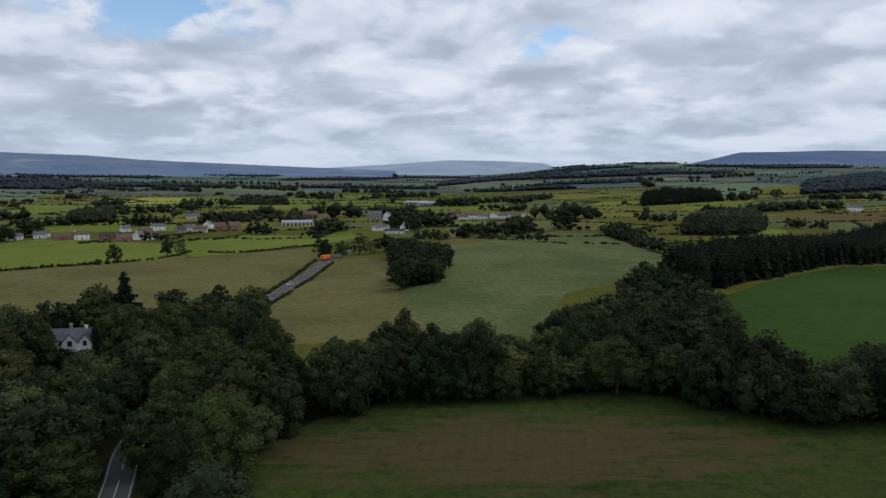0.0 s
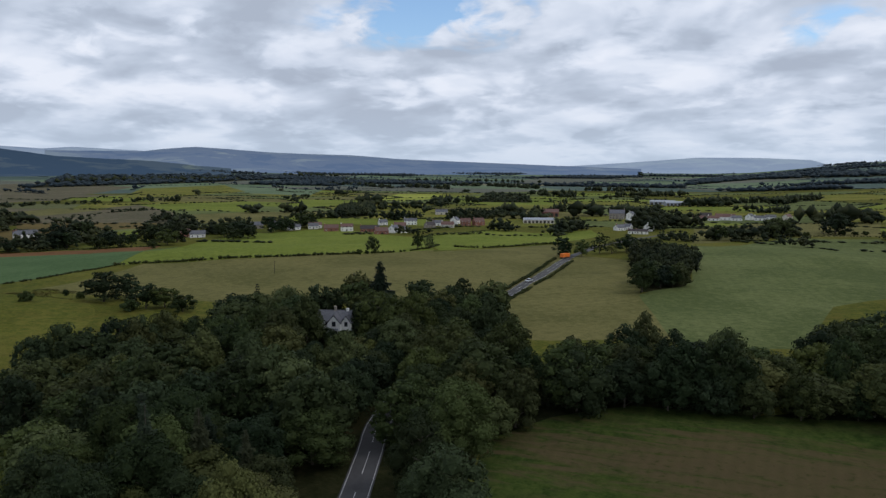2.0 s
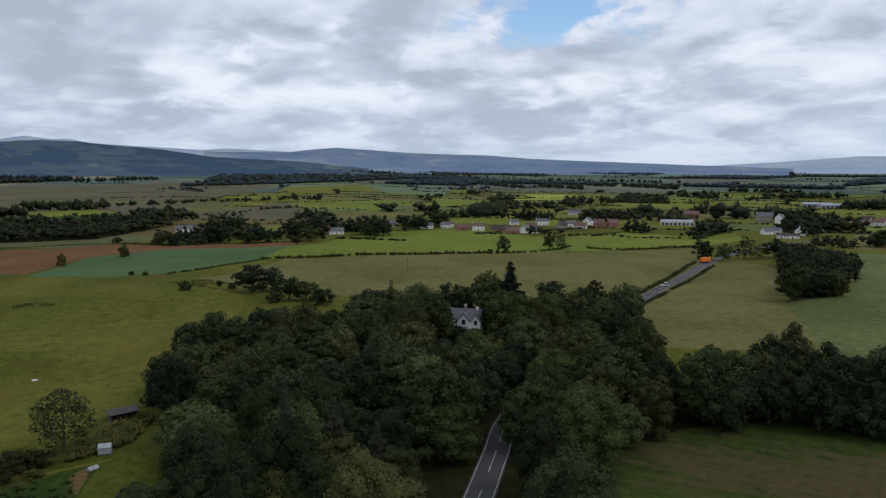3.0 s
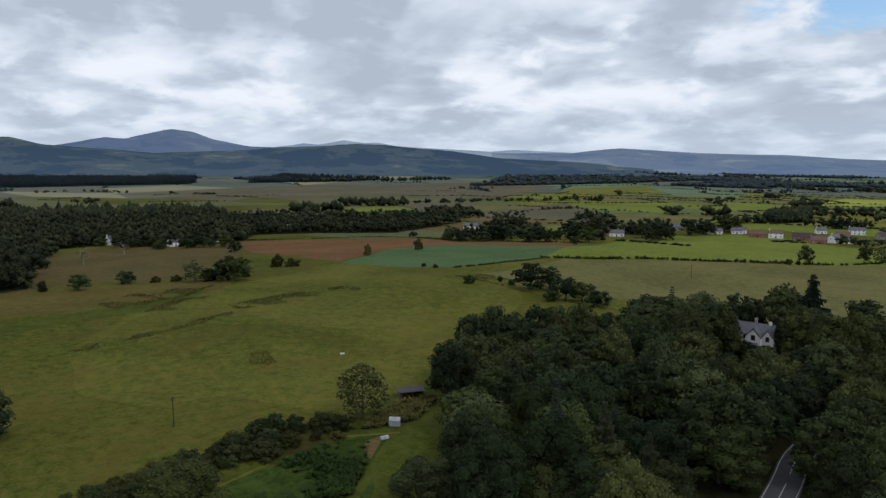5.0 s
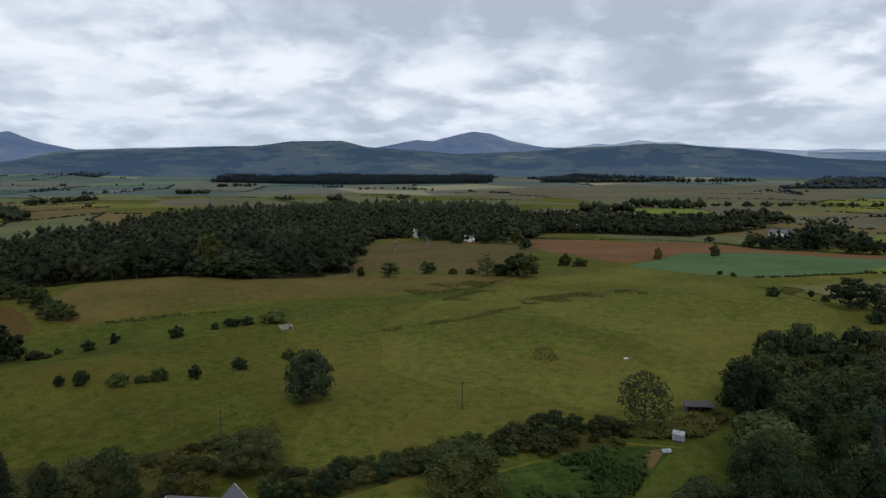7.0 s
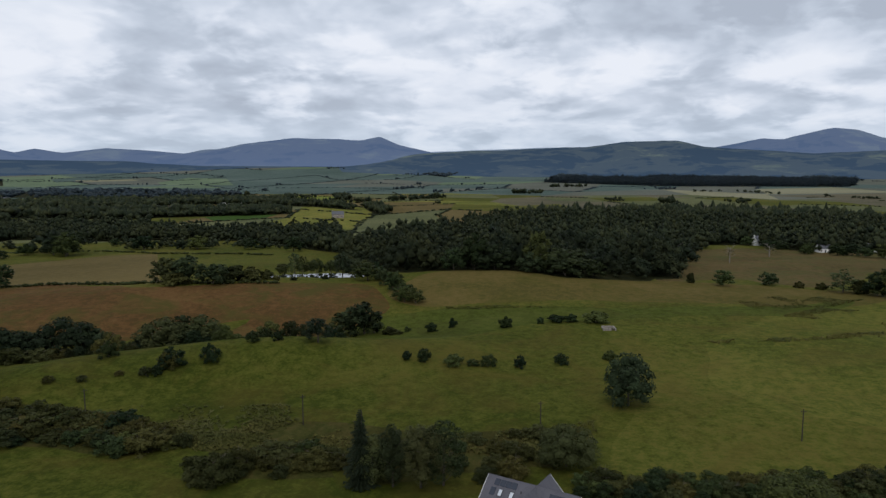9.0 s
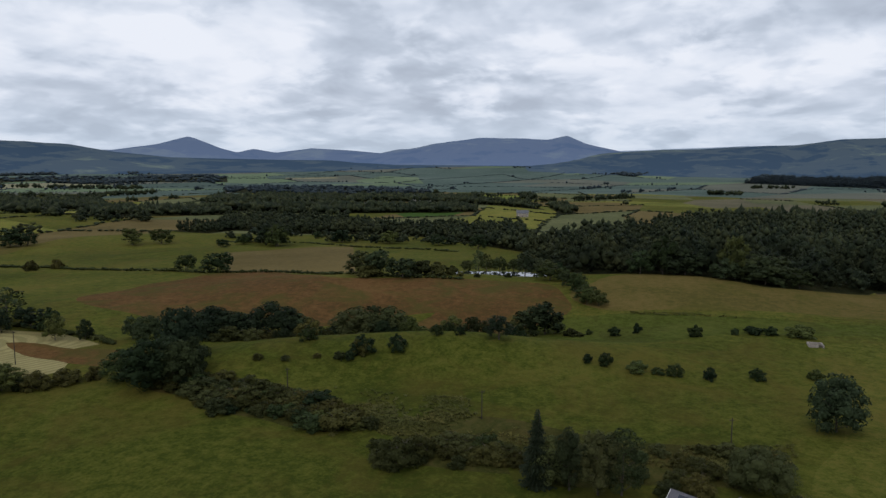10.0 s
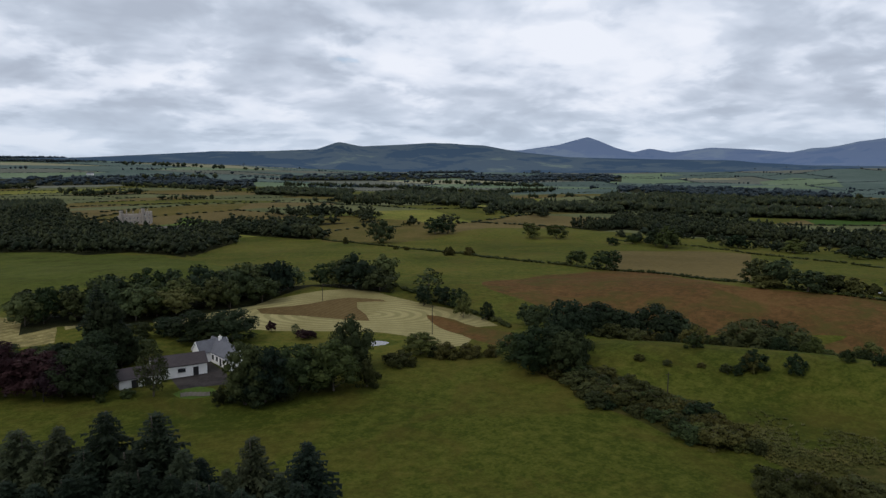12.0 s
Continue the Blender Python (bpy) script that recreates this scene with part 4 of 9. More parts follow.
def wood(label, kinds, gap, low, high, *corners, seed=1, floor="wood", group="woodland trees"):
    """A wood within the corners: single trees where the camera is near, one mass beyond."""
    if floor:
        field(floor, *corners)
    rng = np.random.default_rng(seed)
    mass, kinds = [], kinds.split()
    for x, y in scatter(corners, gap, rng, high > 6):
        h = low + (high - low) * rng.random() ** 1.3 * 1.12
        d = math.hypot(x, y)
        kind = kinds[rng.integers(len(kinds))]
        for ring, most in LOW_GROWTH:
            if inside([x], [y], ring)[0]:
                h = min(h, most * rng.uniform(0.8, 1.0))
        if d < SINGLE:
            tree(kind, x, y, h, 1.0 if kind in ("spruce", "pine") else min(1.4, max(0.8, gap / h * 1.6)) * rng.uniform(0.8, 1.25), group)
        else:
            fir = kind in ("spruce", "pine")
            keep = min(1.0, (900 / d) ** 1.3)  # far off, fewer and broader crowns
            if rng.random() > keep:
                continue
            mass.append(("fir" if fir else "mid" if d < 430 else "far" if d < 900 else "tiny" if d < 2200 else "dot", x, y, h, h * (1.0 if fir else min(1.3, max(0.8, gap / h * 1.35)) * rng.uniform(0.8, 1.2)) / keep ** 0.5))
    firs = kinds[0] in ("spruce", "pine") and len(set(kinds)) <= 2
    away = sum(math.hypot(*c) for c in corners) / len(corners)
    # distant woods take the leaf colour with haze in it
    thicket("woodland", label, LEAF["hazed_woods" if away > 1750 else "fir_woods" if firs else "woods"], mass)


def belt(label, kinds, gap, low, high, width, *line, seed=1, group="hedgerow trees"):
    """A row of trees or shrubs along a line."""
    rng = np.random.default_rng(seed)
    mass, kinds = [], kinds.split()
    for p in curve_points(line, gap):
        x, y = p[0] + rng.uniform(-0.5, 0.5) * width, p[1] + rng.uniform(-0.5, 0.5) * width
        if rng.random() < 0.06:
            continue
        h = rng.uniform(low, high)
        kind = kinds[rng.integers(len(kinds))]
        d = math.hypot(x, y)
        if d < SINGLE:
            tree(kind, x, y, h, rng.uniform(0.9, 1.2), group)
        else:
            level = "mid" if d < 430 else "far" if d < 900 else "tiny" if d < 2200 else "dot"
            mass.append((level, x, y, h, h * rng.uniform(0.95, 1.5)))
            if d < 2200:  # younger growth and scrub at the foot of the tree
                for k in range(rng.integers(1, 4)):
                    a, r, low_h = rng.uniform(0, 6.28), rng.uniform(0.25, 0.75) * h, h * rng.uniform(0.22, 0.7)
                    mass.append((level if low_h > 4 and d < 900 else "tiny", x + r * math.cos(a), y + r * math.sin(a), low_h, low_h * rng.uniform(1.1, 2.0)))
    thicket("hedgerow", label, LEAF["woods"], mass, "hedgerow")


def hedge(label, high, width, *line, seed=1, gaps=0.05):
    """A low field hedge along a line."""
    rng = np.random.default_rng(seed)
    d = math.hypot(*line[0])
    step = max(width * 0.7, d * 0.004)
    spots = []
    for p in curve_points(line, step):
        if rng.random() > gaps:
            spots.append(("hedge" if math.hypot(*p) < 600 else "tiny", p[0] + rng.uniform(-0.2, 0.2) * width, p[1] + rng.uniform(-0.2, 0.2) * width, high * rng.uniform(0.6, 1.25), max(width, step) * rng.uniform(0.9, 1.3)))
    thicket("hedge", label, LEAF["hedge"], spots, "hedge")


def rushes(label, gap, low, high, *corners, seed=1, leaf="rushes", name="rushes"):
    """Tussocks of rushes and rough grass within the corners, thinning out in patches."""
    rng = np.random.default_rng(seed)
    spots = []
    for x, y in scatter(corners, gap, rng):
        clump = math.sin(x / 3.1 + math.sin(y / 4.3)) + math.sin(y / 2.7 + 1.3 * math.sin(x / 5.9)) + math.sin((x + y) / 8.0)
        if clump + rng.normal() * 0.5 > -0.2:
            h = rng.uniform(low, high)
            spots.append(("tussock", x, y, h, h * rng.uniform(2.0, 3.6)))
    thicket(name, label, LEAF[leaf], spots, name)


# ---- buildings ----
def window(parent, x, y, z, wide, high, face, frame_mat=None, sill=True):
    """A window on a wall: frame, recessed dark pane and sill; face is the way it looks, in degrees round z."""
    f = frame_mat or WHITE
    bm = bmesh.new()
    t = 0.07
    for x0, x1, z0, z1 in ((-wide / 2, wide / 2, high - t, high), (-wide / 2, wide / 2, 0, t), (-wide / 2, -wide / 2 + t, t, high - t), (wide / 2 - t, wide / 2, t, high - t), (-t / 3, t / 3, t, high - t)):
        box(bm, x0, x1, -0.06, 0.04, z0, z1)
    w = part("window", bm, f, parent)
    w.matrix_basis = pose(x, y, z, 0, 0, face + 90)
    part("pane", box(bmesh.new(), -wide / 2 + t * 0.9, wide / 2 - t * 0.9, -0.025, 0.0, t * 0.9, high - t * 0.9), GLASS, w, "dark glass pane")
    if sill:
        part("sill", box(bmesh.new(), -wide / 2 - 0.08, wide / 2 + 0.08, -0.12, 0.03, -0.09, -0.003), STONE, w)
    return w


def door(parent, x, y, z, wide, high, face, mat):
    bm = box(bmesh.new(), -wide / 2, wide / 2, -0.05, 0.05, 0, high)
    for z0 in (0.15, high * 0.55):
        box(bm, -wide / 2 + 0.12, wide / 2 - 0.12, -0.075, -0.05, z0, z0 + high * 0.34)
    d = part("door", bm, mat, parent)
    d.matrix_basis = pose(x, y, z, 0, 0, face + 90)
    return d


def gable_block(parent, long, deep, eaves, rise, wall, roof, x=0.0, y=0.0, turn=0.0, overhang=0.25, ridge_cap=True, barge=None):
    """Walls with two gables and a roof of two thick slopes; the ridge runs along x."""
    m = pose(x, y, 0, 0, 0, turn)
    w = part("wall", prism(bmesh.new(), [(-deep / 2, -0.5), (deep / 2, -0.5), (deep / 2, eaves), (0, eaves + rise), (-deep / 2, eaves)], -long / 2, long / 2), wall, parent)
    w.matrix_basis = m
    k = rise / (deep / 2)
    oy, t = deep / 2 + overhang, 0.16
    bm = bmesh.new()
    for s in (-1, 1):
        prism(bm, [(s * oy, eaves - overhang * k + 0.02), (0, eaves + rise + 0.02), (0, eaves + rise + t), (s * oy, eaves - overhang * k + t)][:: s], -long / 2 - overhang, long / 2 + overhang)
    bmesh.ops.recalc_face_normals(bm, faces=bm.faces[:])
    r = part("roof", bm, roof, parent)
    r.matrix_basis = m
    if ridge_cap:
        part("ridge", prism(bmesh.new(), [(-0.16, eaves + rise + t - 0.12), (0.16, eaves + rise + t - 0.12), (0, eaves + rise + t + 0.07)], -long / 2 - overhang, long / 2 + overhang), roof, r)
    if barge:
        for sx in (-1, 1):
            bm = bmesh.new()
            for s in (-1, 1):
                prism(bm, [(s * oy, eaves - overhang * k - 0.14), (0, eaves + rise - 0.14), (0, eaves + rise + t + 0.02), (s * oy, eaves - overhang * k + t + 0.02)][:: s], sx * (long / 2 + overhang) - 0.04, sx * (long / 2 + overhang) + 0.04)
            bmesh.ops.recalc_face_normals(bm, faces=bm.faces[:])
            part("bargeboard", bm, barge, r)
    return w, r


def chimney(parent, x, y, base, top, mat, pots=2):
    bm = box(bmesh.new(), x - 0.42, x + 0.42, y - 0.32, y + 0.32, base, top, 0.03)
    box(bm, x - 0.5, x + 0.5, y - 0.4, y + 0.4, top - 0.12, top + 0.05)
    c = part("chimney", bm, mat, parent)
    for i in range(pots):
        part("chimney_pot", tube(bmesh.new(), (x - 0.2 + 0.4 * i, y, top), (x - 0.2 + 0.4 * i, y, top + 0.45), 0.12, 0.1, 8), CREAM, c)


def house(x, y, turn, label, long=10.0, deep=6.5, eaves=3.0, rise=2.6, wall=None, roof=None, chimneys=1, windows=3, wing=0.0, seed=1, name="house", category="house"):
    """A plain house with gables; turn is the way its front looks. wing adds a gabled front wing of that width."""
    rng = random.Random(seed)
    wall, roof = wall or WHITE, roof or SLATE
    h = place(name, x, y, turn, label=label, category=category)
    gable_block(h, long, deep, eaves, rise, wall, roof)
    for i in range(chimneys):
        chimney(h, (-1, 1)[i % 2] * (long / 2 - 0.5), 0, eaves + rise - 0.9, eaves + rise + 0.9, wall if rng.random() < 0.5 else BRICK)
    floors = 2 if eaves > 4 else 1
    for f in range(floors):
        for i in range(windows):
            wx = (i + 0.5) / windows * long - long / 2
            if f == 0 and i == windows // 2:
                door(h, wx, -deep / 2 - 0.04, 0, 0.95, 2.05, -90, BLACK)
            else:
                window(h, wx, -deep / 2 - 0.02, 0.9 + f * 2.6, 1.1, 1.3, -90)
            window(h, wx, deep / 2 + 0.02, 0.9 + f * 2.6, 1.1, 1.3, 90)
    for sx, face in ((-1, 180), (1, 0)):
        window(h, sx * (long / 2 + 0.02), 0.6, eaves - 0.9 if floors == 1 else 3.5, 0.9, 1.1, face)
    if wing:
        gable_block(h, 3.2, wing, eaves, rise * wing / deep, wall, roof, (-long / 4), -deep / 2 - 1.2, 90)
        window(h, -long / 4, -deep / 2 - 2.85, 1.0, 1.2, 1.3, -90)
    return h


def shed(x, y, turn, label, long=20.0, deep=10.0, eaves=4.0, rise=1.4, wall=None, roof=None, bays=4):
    """A farm or village shed with a shallow roof and big doors."""
    h = place("shed", x, y, turn, label=label, category="shed")
    gable_block(h, long, deep, eaves, rise, wall or STEEL, roof or STEEL, overhang=0.2, ridge_cap=False)
    for i in range(bays):
        door(h, (i + 0.5) / bays * long - long / 2, -deep / 2 - 0.05, 0, long / bays * 0.6, eaves * 0.75, -90, BLACK if i % 2 else TIMBER)
    return h


def lodge(x, y, turn):
    """The white house in the wood: a slate-roofed block with two gabled fronts."""
    h = place("house", x, y, turn, label="white rendered house with grey slate roof among trees", category="house")
    h.scale = (0.84, 0.84, 0.84)
    gable_block(h, 12.0, 6.0, 5.2, 3.0, WHITE, SLATE, y=1.5, barge=BLACK)
    gable_block(h, 11.5, 4.5, 4.4, 2.2, WHITE, SLATE, x=-2.0, y=6.2, barge=BLACK)
    gable_block(h, 4.6, 4.6, 5.0, 2.7, WHITE, SLATE, x=1.0, y=-2.2, turn=90, barge=BLACK)
    gable_block(h, 3.4, 3.4, 5.0, 2.2, WHITE, SLATE, x=5.0, y=-1.6, turn=90, barge=BLACK)
    chimney(h, 0.2, 1.5, 7.4, 9.6, STONE, 2)
    chimney(h, 4.6, 1.5, 7.2, 8.9, WHITE, 2)
    for wx, wz, ww, wh in ((1.0, 3.9, 1.3, 1.6), (1.0, 0.8, 2.2, 1.6)):
        window(h, wx, -4.53, wz, ww, wh, -90, BLACK)
    for wz in (3.7, 0.9):
        window(h, 5.0, -3.33, wz, 1.1, 1.5, -90, BLACK)
    window(h, 2.9, -1.55, 3.8, 0.6, 1.2, -90, BLACK)
    for wx in (-4.5, -2.3):
        window(h, wx, -1.53, 3.5, 1.0, 1.3, -90, BLACK)
    door(h, -2.0, -1.55, 0, 1.0, 2.1, -90, BLACK)
    bm = bmesh.new()
    prism(bm, [(-5.9, 2.5), (-4.5, 3.0), (-4.5, 3.12), (-5.9, 2.62)], -0.6, 2.6)
    part("porch_roof", bm, SLATE, h)
    return h


def solar_house(x, y, turn):
    """A house with a grey tiled roof, a crossing gable, roof lights and solar panels."""
    h = place("house", x, y, turn, label="modern house with grey tiled roof and solar panels", category="house")
    h.scale = (0.8, 0.8, 0.8)
    gable_block(h, 17.0, 8.4, 2.9, 3.6, CREAM, GREY_TILE, overhang=0.45, barge=WHITE)
    gable_block(h, 11.5, 5.2, 3.4, 2.95, CREAM, GREY_TILE, x=0.6, turn=90, overhang=0.4, barge=WHITE)
    k = math.degrees(math.atan(3.6 / 4.2))

    def on_roof(name, u, s, wide, tall, mat, label, lift):
        """A panel lying on the front slope, u along the ridge and s down from it."""
        bm = box(bmesh.new(), -wide / 2, wide / 2, -tall / 2, tall / 2, 0.0, lift, 0.01)
        ob = part(name, bm, mat, h, label)
        c = math.cos(radians(k))
        ob.matrix_basis = pose(u, -s * c, 2.9 + 3.6 + 0.2 - s * math.sin(radians(k)), k, 0, 0)
        return ob

    for i in range(4):
        on_roof("solar_panel", -6.6 + 1.12 * i, 1.15, 1.06, 1.25, PANEL, "dark blue solar panel", 0.05)
    for i in range(4):
        on_roof("solar_panel", 4.1 + 1.12 * i, 1.5, 1.06, 1.25, PANEL, "dark blue solar panel", 0.05)
    on_roof("solar_panel", -6.9, 3.0, 1.0, 1.5, PANEL, "dark blue solar panel", 0.05)
    for u in (-5.4, -3.2):
        f = on_roof("roof_light", u, 3.0, 0.86, 1.45, BLACK, "roof window with a bright glass pane", 0.07)
        part("pane", box(bmesh.new(), -0.32, 0.32, -0.6, 0.6, 0.071, 0.085), ROOFLIGHT, f)
    part("vent_pipe", tube(bmesh.new(), (-1.6, -1.6, 5.0), (-1.6, -1.6, 5.75), 0.07, 0.07, 8), BLACK, h)
    for s, wx in ((-1, -5.5), (-1, -2.5), (-1, 5.5), (1, -5.5), (1, 5.0)):
        window(h, wx, s * 4.22, 0.9, 1.5, 1.3, s * 90)
    window(h, 0.6, -5.77, 0.9, 2.0, 1.4, -90)
    window(h, 0.6, -5.77, 3.6, 1.2, 1.2, -90)
    return h


ROOFLIGHT = plain("bright_roof_window", (0.50, 0.52, 0.55), (0.62, 0.64, 0.67), 0.5, 0.1, spec=0.8)


def cottage(x, y, turn):
    """Long low white cottage with an L of slate roofs."""
    h = place("cottage", x, y, turn, label="long white cottage with grey slate roof beside a yard", category="cottage")
    h.scale = (0.92, 0.92, 0.92)
    gable_block(h, 17.5, 5.8, 2.7, 2.7, WHITE, SLATE, barge=WHITE)
    gable_block(h, 8.5, 5.4, 2.7, 2.5, WHITE, SLATE, x=-6.3, y=-1.6, turn=90, barge=WHITE)
    chimney(h, -4.0, 0, 4.6, 6.3, WHITE, 2)
    chimney(h, 7.9, 0, 4.6, 6.2, WHITE, 2)
    for wx in (-2.2, 0.4, 4.6, 7.0):
        window(h, wx, -2.93, 0.9, 1.0, 1.15, -90, BLACK)
    door(h, 2.6, -2.95, 0, 0.95, 2.0, -90, BLACK)
    window(h, -6.3, -5.88, 0.9, 1.2, 1.2, -90, BLACK)
    for wx in (-1.5, 2.0, 5.5):
        window(h, wx, 2.93, 0.9, 1.0, 1.15, 90)
    return h


def byre(x, y, turn):
    """Outbuilding with a dark roof."""
    h = place("outbuilding", x, y, turn, label="white outbuilding with dark brown roof", category="outbuilding")
    gable_block(h, 12.0, 5.6, 2.8, 1.9, WHITE, DARK_ROOF)
    door(h, 3.4, -2.85, 0, 1.2, 2.1, -90, BLACK)
    window(h, 0.2, -2.82, 1.2, 1.7, 0.9, -90, BLACK)
    window(h, -4.0, -2.82, 1.2, 0.9, 0.9, -90, BLACK)
    return h


def garage(x, y, turn):
    h = place("outbuilding", x, y, turn, label="low white outbuilding with arched openings", category="outbuilding")
    gable_block(h, 9.0, 5.0, 2.2, 1.7, WHITE, DARK_ROOF)
    for wx in (-1.2, 1.6):
        door(h, wx, -2.55, 0, 1.4, 1.8, -90, BLACK)
    window(h, 3.6, -2.52, 0.9, 0.8, 0.9, -90)
    return h


def mansion(x, y, turn):
    """A grey stone country house with towers and battlements."""
    h = place("mansion", x, y, turn, label="grey sandstone mansion with battlements and towers", category="mansion")

    def block(x0, x1, y0, y1, top):
        w = part("wall", box(bmesh.new(), x0, x1, y0, y1, -1, top, 0.06), STONE, h)
        for i in range(int((x1 - x0) / 1.7)):
            for yy in (y0, y1):
                bx = x0 + 0.3 + 1.7 * i
                part("battlement", box(bmesh.new(), bx, bx + 0.9, yy - 0.18 if yy == y1 else yy - 0.02, yy + 0.02 if yy == y1 else yy + 0.18, top, top + 0.8), STONE, w)
        rows_n = max(1, int(top / 3.6))
        for f in range(rows_n):
            n = max(1, int((x1 - x0) / 3.2))
            for i in range(n):
                window(h, x0 + (i + 0.5) * (x1 - x0) / n, y0 - 0.02, 1.2 + 3.5 * f, 1.2, 1.9, -90, sill=False)

    block(-12, 8, -5, 6, 9.0)
    block(8.02, 15, -7, 5, 11.5)
    block(-17, -12.02, -3, 5, 7.0)
    for tx, ty, top in ((8.0, -6.2, 14.0), (-12.0, -5.0, 12.0)):
        t = part("tower", tube(bmesh.new(), (tx, ty, -1), (tx, ty, top), 1.7, 1.6, 14), STONE, h)
        part("turret_cap", tube(bmesh.new(), (tx, ty, top), (tx, ty, top + 1.0), 1.85, 1.7, 14), STONE, t)
    for cx in (-8, -2, 4, 11):
        chimney(h, cx, 1.0, 8.5 if cx < 8 else 11, 12.5 if cx < 8 else 14, STONE, 2)
    return h


DARK_POLE = plain("tarred_pole_wood", (0.022, 0.018, 0.014), (0.050, 0.042, 0.034), 2.0, 0.9)


def pole(x, y, high, turn=0.0):
    p = place("utility_pole", x, y, turn, label="weathered wooden utility pole standing in a field", category="pole")
    part("post", tube(bmesh.new(), (0, 0, -0.6), (0, 0, high), 0.12, 0.085, 9), DARK_POLE, p)
    arm = part("crossarm", box(bmesh.new(), -0.5, 0.5, -0.12, -0.05, high - 0.5, high - 0.4, 0.01), DARK_POLE, p)
    for dx in (-0.42, 0.0, 0.42):
        part("insulator", tube(bmesh.new(), (dx, -0.09, high - 0.4), (dx, -0.09, high - 0.26), 0.035, 0.025, 8), BLACK, arm)
    return p


def wheel(parent, x, y, r, wide):
    w = part("wheel", tube(bmesh.new(), (x, y - wide / 2, r), (x, y + wide / 2, r), r * 0.98, r * 0.98, 16), RUBBER, parent)
    part("rim", tube(bmesh.new(), (x, y - wide / 2 - 0.01, r), (x, y + wide / 2 + 0.01, r), r * 0.6, r * 0.6, 12), SILVER, w)


def car(x, y, turn, mat, label):
    c = place("car", x, y, turn, label=label, category="car")
    bm = prism(bmesh.new(), [(-2.15, 0.35), (2.1, 0.35), (2.15, 0.75), (1.2, 0.92), (-2.1, 0.95), (-2.2, 0.7)], -0.86, 0.86)
    bmesh.ops.rotate(bm, verts=bm.verts[:], cent=(0, 0, 0), matrix=Matrix.Rotation(-math.pi / 2, 3, "Z"))
    bmesh.ops.bevel(bm, geom=bm.edges[:], offset=0.06, segments=2, affect="EDGES")
    part("body", bm, mat, c)
    bm = prism(bmesh.new(), [(-1.7, 0.93), (0.95, 0.93), (0.35, 1.42), (-1.3, 1.45)], -0.74, 0.74)
    bmesh.ops.rotate(bm, verts=bm.verts[:], cent=(0, 0, 0), matrix=Matrix.Rotation(-math.pi / 2, 3, "Z"))
    cab = part("cabin", bm, GLASS, c, "dark glazed cabin")
    part("roof", box(bmesh.new(), -1.25, 0.3, -0.70, 0.70, 1.44, 1.49, 0.02), mat, cab)
    for wx in (-1.35, 1.35):
        for wy in (-0.8, 0.8):
            wheel(c, wx, wy, 0.32, 0.2)
    return c


def lorry(x, y, turn):
    c = place("lorry", x, y, turn, label="orange road maintenance lorry driving on the road", category="lorry")
    part("cab", box(bmesh.new(), 2.0, 3.9, -1.15, 1.15, 0.6, 2.8, 0.12), ORANGE, c)
    part("windscreen", box(bmesh.new(), 3.86, 3.93, -1.0, 1.0, 1.6, 2.5), GLASS, c)
    part("body", box(bmesh.new(), -3.9, 1.85, -1.22, 1.22, 1.0, 3.0, 0.05), ORANGE, c)
    part("chassis", box(bmesh.new(), -3.9, 3.8, -0.9, 0.9, 0.55, 0.95), BLACK, c)
    for wx in (-2.9, -1.7, 2.9):
        for wy in (-1.0, 1.0):
            wheel(c, wx, wy, 0.48, 0.3)
    return c


def road_marks():
    """Painted lines on the road: broken middle line and edge lines, each its own piece."""
    r = bpy.data.objects["road"]
    pts = [p for p in ROAD]

    def strip(name, a, b, off, wide):
        bm = bmesh.new()
        rows_v = []
        for p, d in (a, b):
            s = np.array((-d[1], d[0]))
            rows_v.append([bm.verts.new((*(p + s * (off + e)), float(land(*(p + s * (off + e)))) + 0.03)) for e in (-wide / 2, wide / 2)])
        bm.faces.new((rows_v[0][0], rows_v[1][0], rows_v[1][1], rows_v[0][1]))
        bmesh.ops.recalc_face_normals(bm, faces=bm.faces[:])
        if bm.faces[:][0].normal.z < 0:
            bmesh.ops.reverse_faces(bm, faces=bm.faces[:])
        part(name, bm, PAINT, r)

    dirs = []
    for i, p in enumerate(pts):
        d = pts[min(i + 1, len(pts) - 1)] - pts[max(i - 1, 0)]
        dirs.append(d / np.hypot(*d))
    for i in range(len(pts) - 1):
        if math.hypot(*pts[i]) > 420:
            break
        for off in (-2.12, 2.12):
            strip("edge_line", (pts[i], dirs[i]), (pts[i + 1], dirs[i + 1]), off, 0.10)
        if i % 3 != 2:
            strip("middle_line", (pts[i], dirs[i]), (pts[i] + (pts[i + 1] - pts[i]) * 0.97, dirs[i + 1]), 0.0, 0.12)


# ---- small things in the fields and gardens ----
def old_shed(x, y, turn):
    h = place("shed", x, y, turn, label="tumbledown dark timber shed at the wood edge", category="shed")
    part("wall", box(bmesh.new(), -2.6, 2.6, 1.2, 1.32, 0, 1.7), TIMBER, h)
    for sx in (-2.6, 2.5):
        part("wall", box(bmesh.new(), sx, sx + 0.1, -1.2, 1.19, 0, 1.6), TIMBER, h)
    part("roof", prism(bmesh.new(), [(-1.6, 1.55), (1.5, 1.85), (1.5, 1.93), (-1.6, 1.63)], -2.9, 2.9), DARK_ROOF, h)
    for dx in (-2.4, 0.0, 2.4):
        part("post", box(bmesh.new(), dx - 0.07, dx + 0.07, -1.45, -1.31, 0, 1.6), TIMBER, h)
    return h


